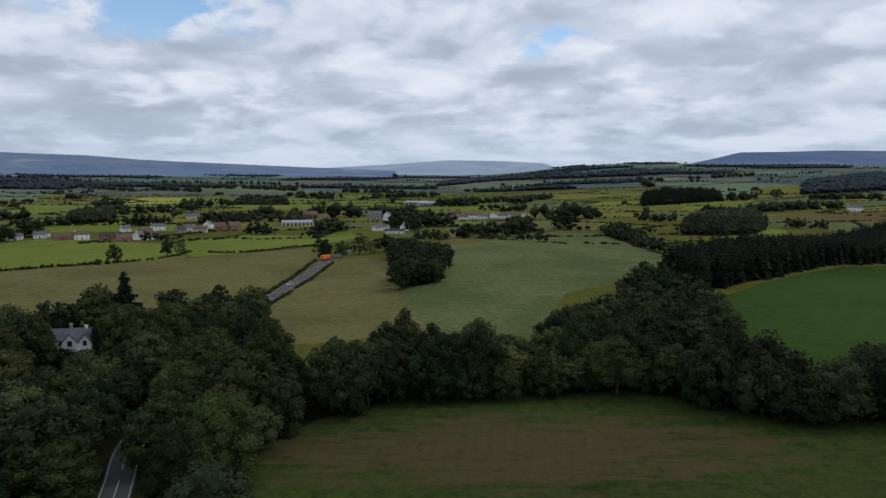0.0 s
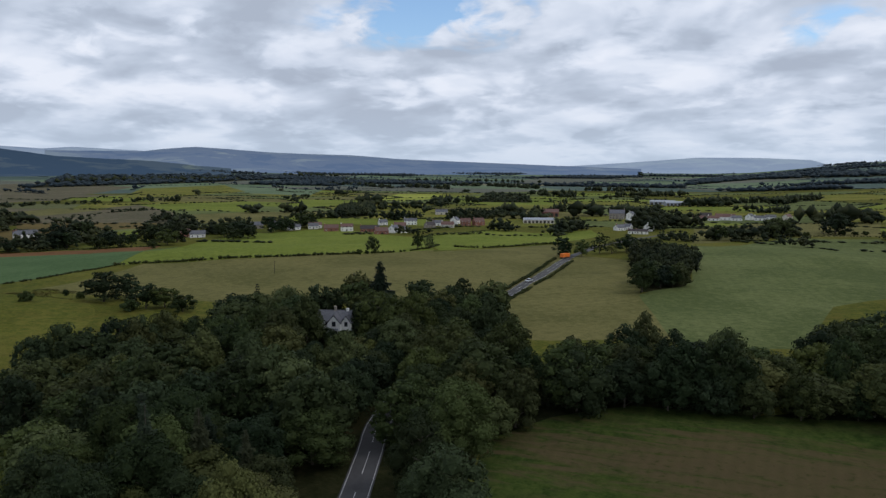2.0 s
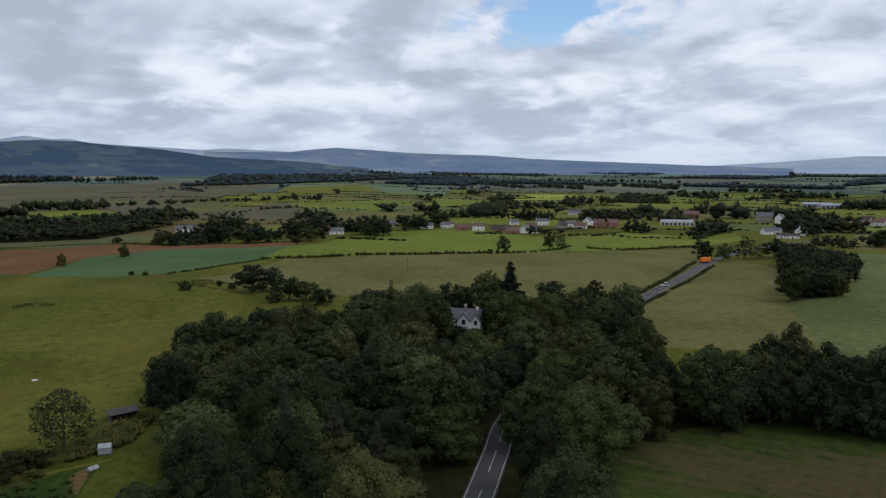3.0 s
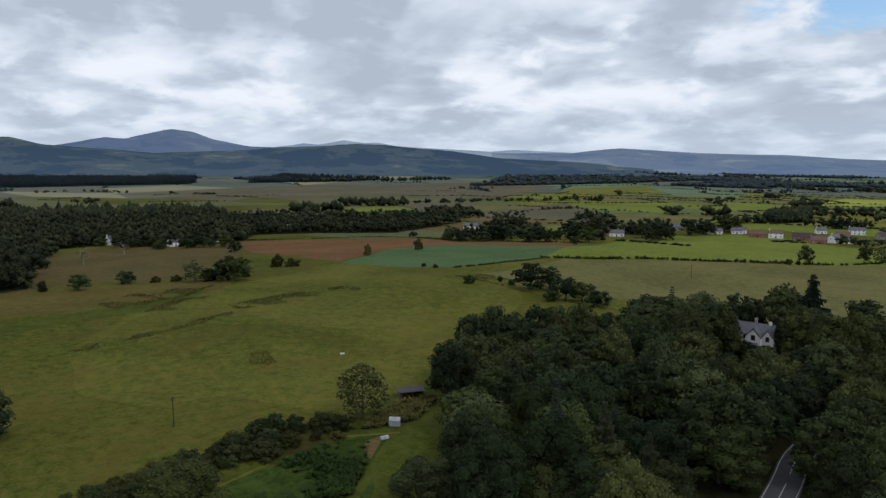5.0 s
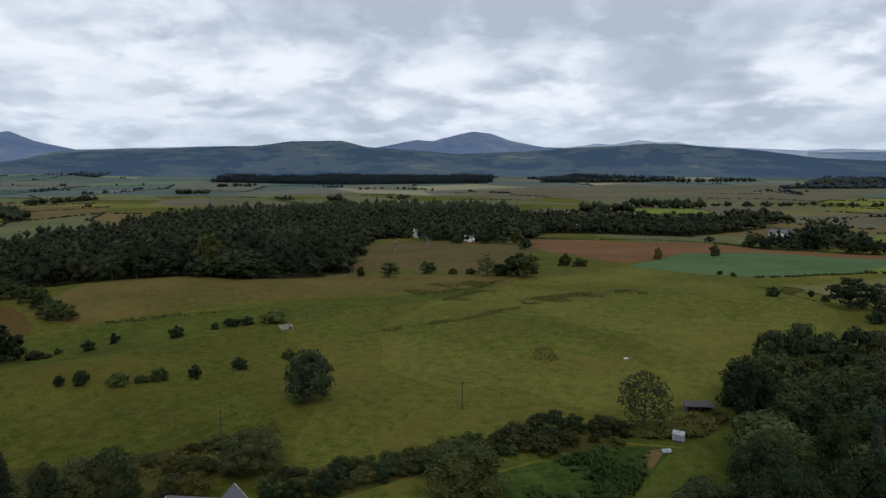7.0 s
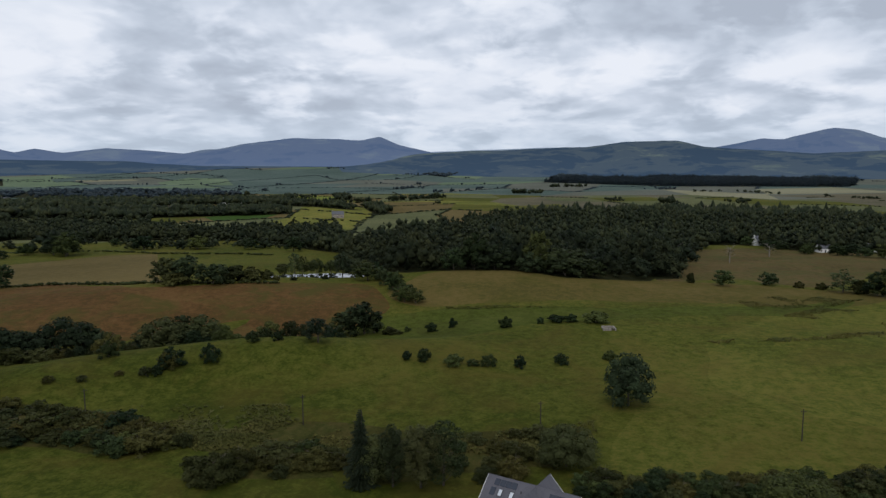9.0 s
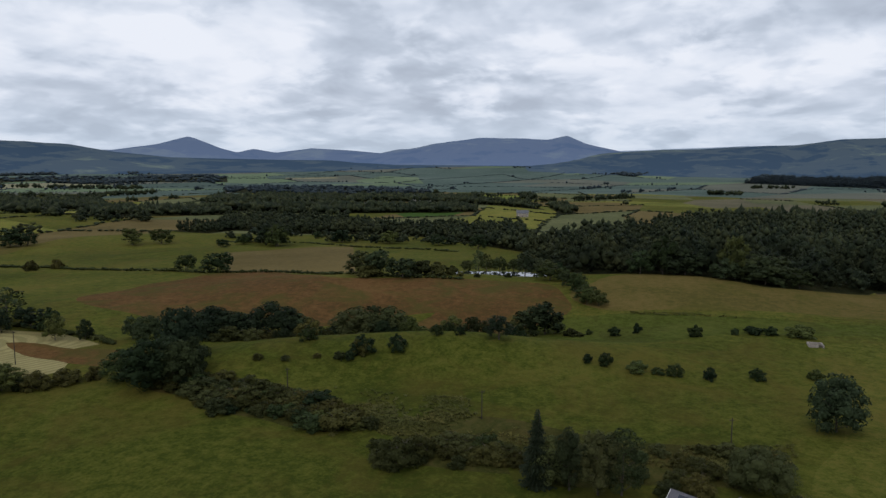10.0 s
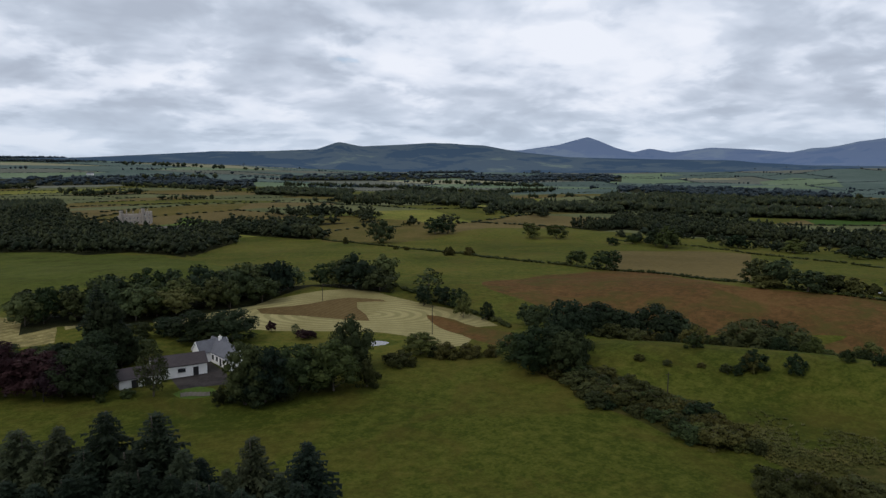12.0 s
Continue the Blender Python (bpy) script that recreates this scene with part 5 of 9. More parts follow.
def greenhouse(x, y, turn):
    h = place("greenhouse", x, y, turn, label="small white glazed greenhouse in an allotment garden", category="greenhouse")
    gable_block(h, 2.0, 1.6, 1.2, 0.5, PANE_GREY, PANE_GREY, overhang=0.05, ridge_cap=False)
    for i in range(5):
        bx = -1.0 + 0.5 * i
        part("glazing_bar", box(bmesh.new(), bx - 0.03, bx + 0.03, -0.85, -0.805, 0, 1.2), STEEL, h)
    part("base", box(bmesh.new(), -1.05, 1.05, -0.88, -0.81, 0, 0.25), TIMBER, h)
    return h


PANE_GREY = plain("dusty_greenhouse_glass", (0.20, 0.22, 0.23), (0.34, 0.36, 0.37), 0.8, 0.25, spec=0.6)


def cold_frame(x, y, turn):
    """A low polythene hoop over a bed."""
    h = place("cold_frame", x, y, turn, label="low white polythene hoop tunnel over a bed", category="cold frame")
    h.scale = (0.62, 0.62, 0.7)
    bm = bmesh.new()
    n = 9
    out = [(0.9 * math.cos(math.pi * i / n), 0.75 * math.sin(math.pi * i / n)) for i in range(n + 1)]
    prism(bm, out, -1.4, 1.4)
    bmesh.ops.recalc_face_normals(bm, faces=bm.faces[:])
    part("cover", bm, PANE_GREY, h)
    for hx in (-1.4, 0.0, 1.4):
        bm = bmesh.new()
        for (y0, z0), (y1, z1) in zip(out[:-1], out[1:]):
            tube(bm, (hx, y0 * 1.02, z0 * 1.02), (hx, y1 * 1.02, z1 * 1.02), 0.03, 0.03, 5)
        part("hoop", bm, BLACK, h)
    return h


def trough(x, y, turn):
    h = place("water_trough", x, y, turn, label="white water trough standing in the pasture", category="trough")
    h.scale = (0.6, 0.6, 0.6)
    bm = box(bmesh.new(), -0.95, 0.95, -0.32, 0.32, 0.0, 0.12)
    for x0, x1, y0, y1 in ((-0.95, 0.95, -0.32, -0.26), (-0.95, 0.95, 0.26, 0.32), (-0.95, -0.89, -0.26, 0.26), (0.89, 0.95, -0.26, 0.26)):
        box(bm, x0, x1, y0, y1, 0.12, 0.55)
    part("tank", bm, WHITE, h)
    part("water_surface", box(bmesh.new(), -0.88, 0.88, -0.25, 0.25, 0.40, 0.42), WATER, h)
    return h


def sheep_pen(x, y, turn):
    h = place("pen", x, y, turn, label="small grey stone-walled fold in the pasture", category="pen")
    h.scale = (0.6, 0.6, 0.6)
    for x0, x1, y0, y1 in ((-3.2, 3.2, 2.6, 3.1), (-3.2, -2.7, -3.1, 2.59), (2.7, 3.2, -3.1, 2.59), (-2.69, 0.8, -3.1, -2.6)):
        part("wall", box(bmesh.new(), x0, x1, y0, y1, -0.2, 1.15, 0.08), STONE, h)
    part("gate", box(bmesh.new(), 0.85, 2.65, -2.9, -2.82, 0.2, 1.1), TIMBER, h)
    return h


def garden_fence(x, y, turn):
    h = place("fence", x, y, turn, label="weathered grey board fence round a lawn bed", category="fence")
    for i in range(7):
        bx = -3.5 + 1.0 * i
        by = 0.35 * math.sin(i * 0.9)
        part("post", box(bmesh.new(), bx - 0.06, bx + 0.06, by - 0.06, by + 0.06, -0.2, 1.15), TIMBER, h)
        if i < 6:
            ny = 0.35 * math.sin((i + 1) * 0.9)
            b = part("board", box(bmesh.new(), -0.52, 0.52, -0.09, -0.065, 0.15, 1.0), PALE_BARK, h)
            b.matrix_basis = pose(bx + 0.5, (by + ny) / 2, 0, 0, 0, math.degrees(math.atan2(ny - by, 1.0)))
    return h


# ---- the far plain: a patchwork of fields with hedgerows ----
def far_fields():
    rng = np.random.default_rng(44)
    spots, beyond = [], []
    for near, far, cx, cy, turn in ((620, 1700, 150.0, 105.0, 12), (1700, 4700, 330.0, 250.0, -6)):
        c, s = math.cos(radians(turn)), math.sin(radians(turn))
        nx, ny = int(far / cx) + 2, int(far / cy) + 2
        grid = {}
        for i in range(-nx, nx + 1):
            for j in range(-ny, ny + 1):
                u, v = (i + rng.uniform(-0.22, 0.22) + 0.5 * (j % 2)) * cx, (j + rng.uniform(-0.22, 0.22)) * cy
                grid[i, j] = (u * c - v * s, u * s + v * c)
        for i in range(-nx, nx):
            for j in range(-ny, ny):
                q = [grid[i, j], grid[i + 1, j], grid[i + 1, j + 1], grid[i, j + 1]]
                mx, my = sum(p[0] for p in q) / 4, sum(p[1] for p in q) / 4
                d = math.hypot(mx, my)
                az = math.degrees(math.atan2(-mx, my))
                az = az + 360 if az < -90 else az
                if not near < d < far or not -48 < az < 198:
                    continue
                if az < 12:
                    kinds = ("pale", "meadow", "bright", "meadow", "pale", "lea", "bright")
                elif az < 46:
                    kinds = ("meadow", "bright", "stubble", "pale", "meadow", "bright", "stubble", "pale")
                elif az < 98:
                    kinds = ("moss", "bog", "moss", "bog", "pasture") if d > 800 else ("meadow", "moss", "tan")
                elif az < 136:
                    kinds = ("moss", "meadow", "moss", "tan", "pasture")
                else:
                    kinds = ("meadow", "moss", "pasture", "tan", "moss", "gold")
                # beyond 1700 m the field colours carry the haze
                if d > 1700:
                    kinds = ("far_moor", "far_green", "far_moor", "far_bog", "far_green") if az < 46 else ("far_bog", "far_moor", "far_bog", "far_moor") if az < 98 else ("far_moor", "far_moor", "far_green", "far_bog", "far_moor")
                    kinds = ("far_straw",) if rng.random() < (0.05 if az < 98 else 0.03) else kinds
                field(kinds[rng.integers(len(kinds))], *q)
                bog = 46 < az < 100 and d > 850
                share = 0.0 if d < 1700 and az < 104 else 0.13 if az < 46 else 0.06
                if rng.random() < share * (1.0 if d < 1900 else 1.3):  # a field-sized wood
                    gap = 8.5 if d < 1300 else 11.0 if d < 1900 else 20.0
                    # a strip of trees that fills the part of the field along its edge
                    k = rng.uniform(0.12, 0.4) if d < 1900 else rng.uniform(0.3, 0.8)
                    strip = [q[0], q[1], tuple(np.array(q[1]) * (1 - k) + np.array(q[2]) * k), tuple(np.array(q[0]) * (1 - k * 0.8) + np.array(q[3]) * k * 0.8)]
                    for x, y in scatter(strip, gap, rng):
                        h = rng.uniform(7, 15)
                        (beyond if d > 1700 else spots).append(("far" if d < 900 else "tiny" if d < 1900 else "dot", x, y, h, gap * rng.uniform(0.9, 1.5)))
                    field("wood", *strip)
                for a, b in ((q[0], q[1]), (q[0], q[3])):
                    if rng.random() > (0.18 if bog else 0.62):
                        continue
                    length = math.hypot(b[0] - a[0], b[1] - a[1])
                    gap = 6.0 if d < 1900 else 14.0
                    # a low hedge with runs of grown trees in it
                    t, run = 0.0, 0
                    leafy_edge = rng.random() < (0.25 if d < 1700 else 0.8 if az < 46 else 0.5)
                    while t < length:
                        run -= 1
                        if run < -4 and leafy_edge and rng.random() < 0.16:
                            run = rng.integers(1, 6)
                        x, y = a[0] + (b[0] - a[0]) * t / length + rng.uniform(-1.5, 1.5), a[1] + (b[1] - a[1]) * t / length + rng.uniform(-1.5, 1.5)
                        if run > 0:
                            h = rng.uniform(4, 13)
                            (beyond if d > 1700 else spots).append(("far" if d < 800 else "tiny" if d < 2200 else "dot", x, y, h, h * rng.uniform(0.9, 1.5)))
                        elif rng.random() < 0.8:
                            (beyond if d > 1700 else spots).append(("low", x, y, rng.uniform(0.9, 2.6), gap * rng.uniform(0.7, 1.2)))
                        t += gap * rng.uniform(0.8, 1.2)
                if rng.random() < (0.03 if bog or d < 1700 else 0.12):  # a small wood in the corner of a field
                    for k in range(rng.integers(8, 30)):
                        h = rng.uniform(6, 11)
                        (beyond if d > 1700 else spots).append(("far" if d < 800 else "tiny" if d < 2200 else "dot", q[0][0] + rng.normal() * cx * 0.12, q[0][1] + rng.normal() * cy * 0.1, h, h * rng.uniform(1.0, 1.5)))
    thicket("hedgerow", "far hedgerows and scattered trees between the fields", LEAF["woods"], spots, "hedgerow")
    thicket("hedgerow", "hazed hedgerows and copses far out on the plain", LEAF["hazed_woods"], beyond, "hedgerow")


far_fields()


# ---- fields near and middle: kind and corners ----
# near ground under cloud: its shade comes from the darker grass colour
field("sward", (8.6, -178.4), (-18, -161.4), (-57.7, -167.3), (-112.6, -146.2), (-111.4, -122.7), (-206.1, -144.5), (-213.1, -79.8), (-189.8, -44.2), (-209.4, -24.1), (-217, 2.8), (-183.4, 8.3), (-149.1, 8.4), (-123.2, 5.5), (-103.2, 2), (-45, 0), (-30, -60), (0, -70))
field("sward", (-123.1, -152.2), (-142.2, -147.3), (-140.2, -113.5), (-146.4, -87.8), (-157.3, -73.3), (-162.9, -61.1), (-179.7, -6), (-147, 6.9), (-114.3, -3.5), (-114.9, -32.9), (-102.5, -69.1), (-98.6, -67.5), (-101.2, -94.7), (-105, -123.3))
field("lea", (-338.2, 187.7), (-236.8, 186.5), (-206.9, 193.6), (-171.2, 186.6), (-159.9, 139.2), (-123.3, 90.8), (-100, 68.5), (-82.4, 54.4), (0, 60), (150, 60), (480, 560), (340, 800), (-20, 760), (-262, 709), (-482, 611))
# sunlight on the hillock, put in as the lighter grass colour
field("lea", (-198.5, 31), (-257, 64), (-291, 107), (-306.9, 170.3), (-232.9, 183.5), (-206.9, 193.6), (-167.9, 155.9), (-137.4, 108.3), (-116.2, 81.1), (-120.7, 66.4), (-144.1, 54.6), (-150.6, 34.3))
field("ley", (-27.1, 83.8), (-33.8, 118.8), (-24.4, 133.1), (-9.9, 146.6), (14.6, 149.4), (40.7, 154.8), (56.4, 145.7), (71.7, 135.2), (88.9, 136.2), (106.1, 131.9), (54.5, 64.6), (6.8, 64.2))
field("pale", (-18.6, 277.4), (1.9, 329.2), (1, 498), (83, 700), (159, 716), (156, 577), (137, 418), (93.1, 331.4), (50, 283.4), (30.3, 208.7), (12.7, 200), (-7.2, 208))
field("stubble", (-65.3, 234.1), (-63, 425), (-30, 403), (-17.8, 338.6), (-17.5, 277.2), (-3.8, 208.1), (-23.5, 201.8), (-41.9, 195.3))
field("stubble", (-62.5, 208.3), (-68, 413), (-93, 519), (-125, 450), (-146, 398), (-152, 414), (-181, 364), (-219.7, 326.5), (-267.7, 290.9), (-247.6, 211.8), (-218.6, 204.5), (-196.2, 213.5), (-152.6, 210.7), (-117.5, 223.5))
field("bright", (-278.5, 284.2), (-346, 407), (-391, 535), (-354, 614), (-302, 616), (-249, 570), (-217, 557), (-149, 408), (-179, 367), (-182, 366), (-220.6, 327.8), (-269, 292.3))
field("bright", (-217, 557), (-219, 601), (-187, 676), (-138, 654), (-93, 709), (-75, 648), (-95, 527), (-132, 462), (-146, 409))
field("stubble", (4, 776), (82, 876), (202, 912), (165, 743), (84, 714), (1, 577))
field("vivid", (92.7, 254.7), (142.5, 310.1), (260, 410), (370, 473), (152.9, 192.7), (126.1, 195.8), (113.7, 198.9), (107.8, 206.6), (88.3, 208.6), (96, 236.7))
field("vivid", (88.3, 208.6), (107.8, 206.6), (126.1, 195.8), (152.9, 192.7), (140, 150), (118, 152), (98, 160), (84, 180))
field("brassica", (-339.7, 190.3), (-407, 270), (-413, 325), (-333, 362), (-356, 425), (-280, 286), (-276.5, 217.8), (-326.8, 188.2))
field("red", (-553, 214), (-537, 256), (-489, 342), (-389, 372), (-370, 421), (-333, 362), (-408, 322), (-407, 270), (-348, 193.2), (-401, 183), (-451, 182))
field("rust", (-472, 42), (-534, 81), (-558, 121), (-545, 171), (-538, 208), (-438, 173), (-378, 133), (-332.4, 106.1), (-335.1, 81.7), (-352.3, 59.3), (-324.5, 32.2))
field("gold", (-270.1, -76.8), (-317, -55), (-303.9, -10.9), (-325.5, 38), (-321.2, 83.6), (-313.2, 117.2), (-274.2, 90.5), (-267, 31.5), (-256.6, -29.6), (-243.7, -60.9))
field("lush", (-233.8, -66.5), (-245.2, -48.6), (-250.1, -28.8), (-252.5, 10.8), (-267, 60.5), (-291.1, 95.9), (-257.4, 76.3), (-238.5, 19.4), (-216.7, -24.9), (-189.3, -45.7), (-213.1, -79.8), (-228, -73))
field("brown", (-164.6, -233.4), (-245.9, -248.4), (-263.5, -215.3), (-237.4, -168.6), (-260.6, -126), (-266.8, -89.9), (-248.1, -72.8), (-214.4, -80.3), (-199.5, -112.5), (-215.4, -112.1), (-187.8, -141.5), (-159, -175.8), (-159.9, -198.1))
field("tan", (-342, -331), (-386, -316), (-420, -285), (-269.6, -181.8), (-263.5, -215.3), (-263.3, -258))
field("brown", (-114.4, -193), (-120.5, -184.2), (-122.6, -172.1), (-125, -158.9), (-112.6, -149.6), (-111.1, -161.9), (-112.7, -177.9))
field("hay", (-63, -229.9), (-69.9, -235.9), (-83.5, -236.5), (-97.3, -235.5), (-111.1, -232.9), (-116.5, -221.3), (-121.6, -205.1), (-128, -191.2), (-129, -171.6), (-122.6, -172.1), (-120.5, -184.2), (-114.4, -193), (-112.7, -177.9), (-111.1, -161.9), (-99.9, -160.3), (-98.3, -177.3), (-90.5, -186.5), (-81, -190.8), (-63.3, -203), (-66.9, -218.1))
field("hay", (-13.2, -253.1), (-19.5, -248.5), (-34.2, -246.4), (-55.2, -239.7), (-70, -233), (-67, -216), (-63, -203), (-44.1, -220), (-32.5, -230), (-17.1, -232.3), (-12.8, -231.2))
field("swath", (14.4, -268.7), (2.2, -260.6), (-11.8, -254), (-12, -233.4), (-10.3, -216.5), (-4.6, -215.3), (2.3, -217.3), (12.4, -221.7))
field("soil", (-69.4, -225), (-87.7, -223.5), (-103.4, -220.9), (-111.3, -215.2), (-111.4, -211.7), (-101.6, -215), (-97.5, -210.3), (-95.2, -197.8), (-88.6, -202.4), (-78.5, -211.1), (-67.8, -218.5))
field("lush", (29, -610), (-45, -511), (-86, -405), (-88, -322.3), (-74.8, -274.5), (-42, -302), (-15.5, -291.2), (2.2, -267.1), (14.4, -268.7))
field("gold", (-245, -701), (-322, -702), (-375, -624), (-324, -502), (-282, -470), (-223, -468), (-214, -544))
field("lawn", (-105, -705), (-146, -731), (-163, -763), (-178, -708), (-170, -638), (-144, -632), (-108, -665))
field("gravel", (-111, -709), (-137, -712), (-152, -712), (-136, -683), (-112, -687))
field("yard", (-31.1, -169.4), (-35.7, -173.1), (-39.9, -178.3), (-42.2, -176.7), (-43.1, -165.2), (-41.6, -156.1), (-37.2, -157.4), (-31.1, -158.5))
field("lawn", (-30.6, -157.4), (-33.8, -158.7), (-37, -157.8), (-39.2, -154.5), (-38.9, -151.7), (-36.2, -150.6), (-32.9, -151.9), (-31.1, -153.9))
field("lush", (-105.5, 24.8), (-108.1, 38.6), (-109.3, 51.1), (-109.4, 64.9), (-104, 71.3), (-97.1, 68.4), (-85.6, 51.5))
field("rush", (-114.4, -73.3), (-125.2, -47.2), (-127, -19.7), (-129.5, -4), (-113.9, -5.3), (-112.2, -22.2), (-109.6, -41.5), (-105.4, -60.3))
field("vivid", (-823, -489), (-979, -470), (-914, -422), (-808, -403), (-766, -441))
field("vivid", (-873, 486), (-887, 622), (-776, 553), (-816, 471))
# field in a patch of sun, by its brighter grass colour
field("sunny", (-555, 1178), (-604, 1429), (-511, 1442), (-450, 1285), (-482, 1151))
field("bog", (-1670, 370), (-2003, 886), (-1895, 1593), (-1463, 1583), (-1137, 1052), (-1365, 628))
field("bog", (-784, 659), (-829, 898), (-652, 775), (-533, 615), (-597, 511))
field("water", (-286, -139.8), (-292.7, -135.9), (-299, -122.3), (-303, -107.5), (-301.1, -99.8), (-294.8, -98), (-288.7, -107.6), (-282.7, -120.9), (-280, -130.1), (-282.1, -135.3))
field("lush", (-81.5, -175.1), (-86.3, -177.8), (-92, -174.9), (-92.3, -170.6), (-87.5, -166.4), (-81.9, -167.1), (-80.4, -170.5))
field("water", (-83.6, -173.7), (-85.8, -175.3), (-88.1, -175), (-89.7, -173.3), (-89.9, -171.1), (-87.8, -169.6), (-85.4, -169.6), (-83.7, -170.7))
field("bright", (361, 1073), (446, 1102), (490, 1234), (400, 1154))
field("bright", (233, 642), (332, 682), (367, 750), (358, 778))
field("tan", (388, 916), (509, 807), (640, 1018), (543, 1002))
field("meadow", (567, 1310), (738, 1452), (917, 1795), (721, 1642))
field("bright", (-856, 478), (-850, 600), (-950, 628), (-958, 546))
field("bog", (-1528, 741), (-1199, 1123), (-1876, 1562), (-2032, 985))
field("tan", (-604, 496), (-468, 609), (-576, 633), (-694, 570))
field("stubble", (-762, 626), (-786, 811), (-876, 782), (-860, 705))
field("meadow", (-1006, 1036), (-978, 1401), (-1320, 1782), (-1354, 1484))
field("bright", (-494, 504), (-470, 518), (-509, 556), (-520, 542))
field("bright", (-1232, -594), (-1320, -483), (-1479, -570), (-1397, -666))
field("meadow", (-889, -321), (-867, -300), (-1048, -363), (-1068, -386))
field("tan", (-1062, -431), (-1162, -246), (-1260, -286), (-1200, -480))
# far fields and slopes, haze already in their colours
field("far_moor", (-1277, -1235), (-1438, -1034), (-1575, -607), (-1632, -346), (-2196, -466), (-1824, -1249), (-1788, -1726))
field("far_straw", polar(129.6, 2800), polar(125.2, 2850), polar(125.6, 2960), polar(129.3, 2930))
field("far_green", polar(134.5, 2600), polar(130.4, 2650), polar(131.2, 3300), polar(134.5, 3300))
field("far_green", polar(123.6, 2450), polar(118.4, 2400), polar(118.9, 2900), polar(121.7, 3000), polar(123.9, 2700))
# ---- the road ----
# the woods' dark ground colour, carried 17 m wide along the road
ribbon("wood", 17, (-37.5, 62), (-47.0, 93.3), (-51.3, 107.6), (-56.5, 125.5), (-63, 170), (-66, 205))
ROAD = ribbon("road", 4.9, (-37.5, 62), (-47.0, 93.3), (-51.3, 107.6), (-56.5, 125.5), (-63, 170), (-66, 205), (-66.8, 239.6), (-65.8, 286.9), (-65.7, 364.5), (-66, 425), (-62, 451), (-59, 513), (-46, 613), (-13, 702))
# ---- woods ----
CLEARINGS.append(((-169.2, 48.8), (-133, 97), (-109, 87), (-92, 71.5), (-79, 57), (-84, 40), (-93.4, 26.7)))
CLEARINGS.append((polar(26.7, 192), polar(26.1, 213), polar(30.6, 213), polar(30.6, 200), polar(28.9, 196), polar(28.8, 192)))
CLEARINGS.append([(p[0] + (8.6 if math.hypot(*p) < 128 else 5.0), p[1]) for p in ROAD] + [(p[0] - (8.6 if math.hypot(*p) < 128 else 5.0), p[1]) for p in ROAD[::-1]])
LOW_GROWTH.append(((polar(25.3, 174), polar(25.3, 200), polar(30.4, 204), polar(30.4, 174)), 6.5))
LOW_GROWTH.append(((polar(25.3, 150), polar(25.3, 174), polar(30.4, 174), polar(30.4, 150)), 10.0))
wood("dense mixed broadleaf wood beside the road", "broad ash dark broad dark ash broad", 8.6, 8.5, 15.5, (-72.4, 51.8), (-97.8, 67.6), (-113.7, 83.7), (-131.1, 101.6), (-133.7, 110.8), (-131.3, 128), (-129.3, 155), (-122.9, 177.6), (-115.5, 198.4), (-75, 225), (-62, 205), (-62, 125), (-50, 92), (-38, 72), seed=1)
wood("mixed broadleaf wood on the road bank", "dark broad dark ash dark broad", 8.6, 8.5, 15.5, (-36, 66), (-47, 112), (-56, 175), (-60, 232), (-63.6, 227.9), (-31.6, 147.3), (-12, 178.9), (13.8, 173.4), (23.3, 160.4), (30.5, 178.4), (14.6, 149.4), (-9.9, 146.6), (-24.4, 133.1), (-33.8, 118.8), (-31.6, 101.5), (-27.8, 83.8), seed=2)
wood("belt of broadleaf trees along a field", "dark oak broad dark dark ash", 8.6, 8.5, 15.5, (14.6, 149.4), (22.4, 153.9), (33, 194), (46.7, 180.9), (65.9, 155.7), (84.5, 168), (88.1, 150), (98.7, 153.7), (117.1, 147.9), (106.1, 131.9), (88.9, 136.2), (71.7, 135.2), (56.4, 145.7), (40.7, 154.8), seed=3)
wood("broadleaf wood running up between fields", "dark dark oak broad", 9, 8, 13, (34, 192), (57, 226), (74, 277.7), (92, 310.6), (86.9, 234.6), (101.9, 268.3), (82.6, 198.7), (53.5, 177.1), seed=4)
wood("dark conifer plantation", "spruce", 6, 13, 17, (119.6, 374), (185, 446), (451, 716), (577, 786), (331, 446), (277, 436), (146.5, 318.9), (106.4, 286.8), (105.8, 313), seed=5)
wood("broadleaf belt beside a pale field", "broad", 8.5, 9, 13, (158, 714), (194, 763), (144, 462), (134, 418), (155, 591), (162, 715), seed=6)
wood("broadleaf clump between two fields", "broad dark oak", 7.5, 9, 13, (-17.8, 283.3), (-0.7, 311.6), (2.1, 376.6), (-1, 417), (-19, 433), (-31, 464), (-30, 403), (-19, 346.7), seed=7)
wood("large dark wood of mixed trees", "broad dark oak", 11.5, 8, 20, (-373.9, -132.5), (-305.5, -81.5), (-316.8, -47.1), (-300.1, -10.7), (-320.3, 25.5), (-374.4, 42.1), (-535, 48), (-607, 114), (-545, 148), (-544, 202), (-948, 348), (-1020, 188), (-998, -38), (-888, -104), (-598, -170), (-416, -155), seed=13)
wood("long wood along the valley", "broad dark", 9.5, 9, 16, (-527, -512), (-512, -414), (-549, -360), (-532, -271), (-431, -160), (-383, -136), (-687, -255), (-623, -347), (-667, -504), (-621, -602), seed=14)
wood("wood with houses among the trees", "broad dark", 10.5, 8, 17, (-327, 28.6), (-337.6, 39.7), (-455, 57), (-577, 88), (-604, 132), (-557, 183), (-554, 219), (-626, 259), (-560, 372), (-629, 512), (-625, 509), (-715, 398), (-929, 272), (-1044, 98), seed=15)
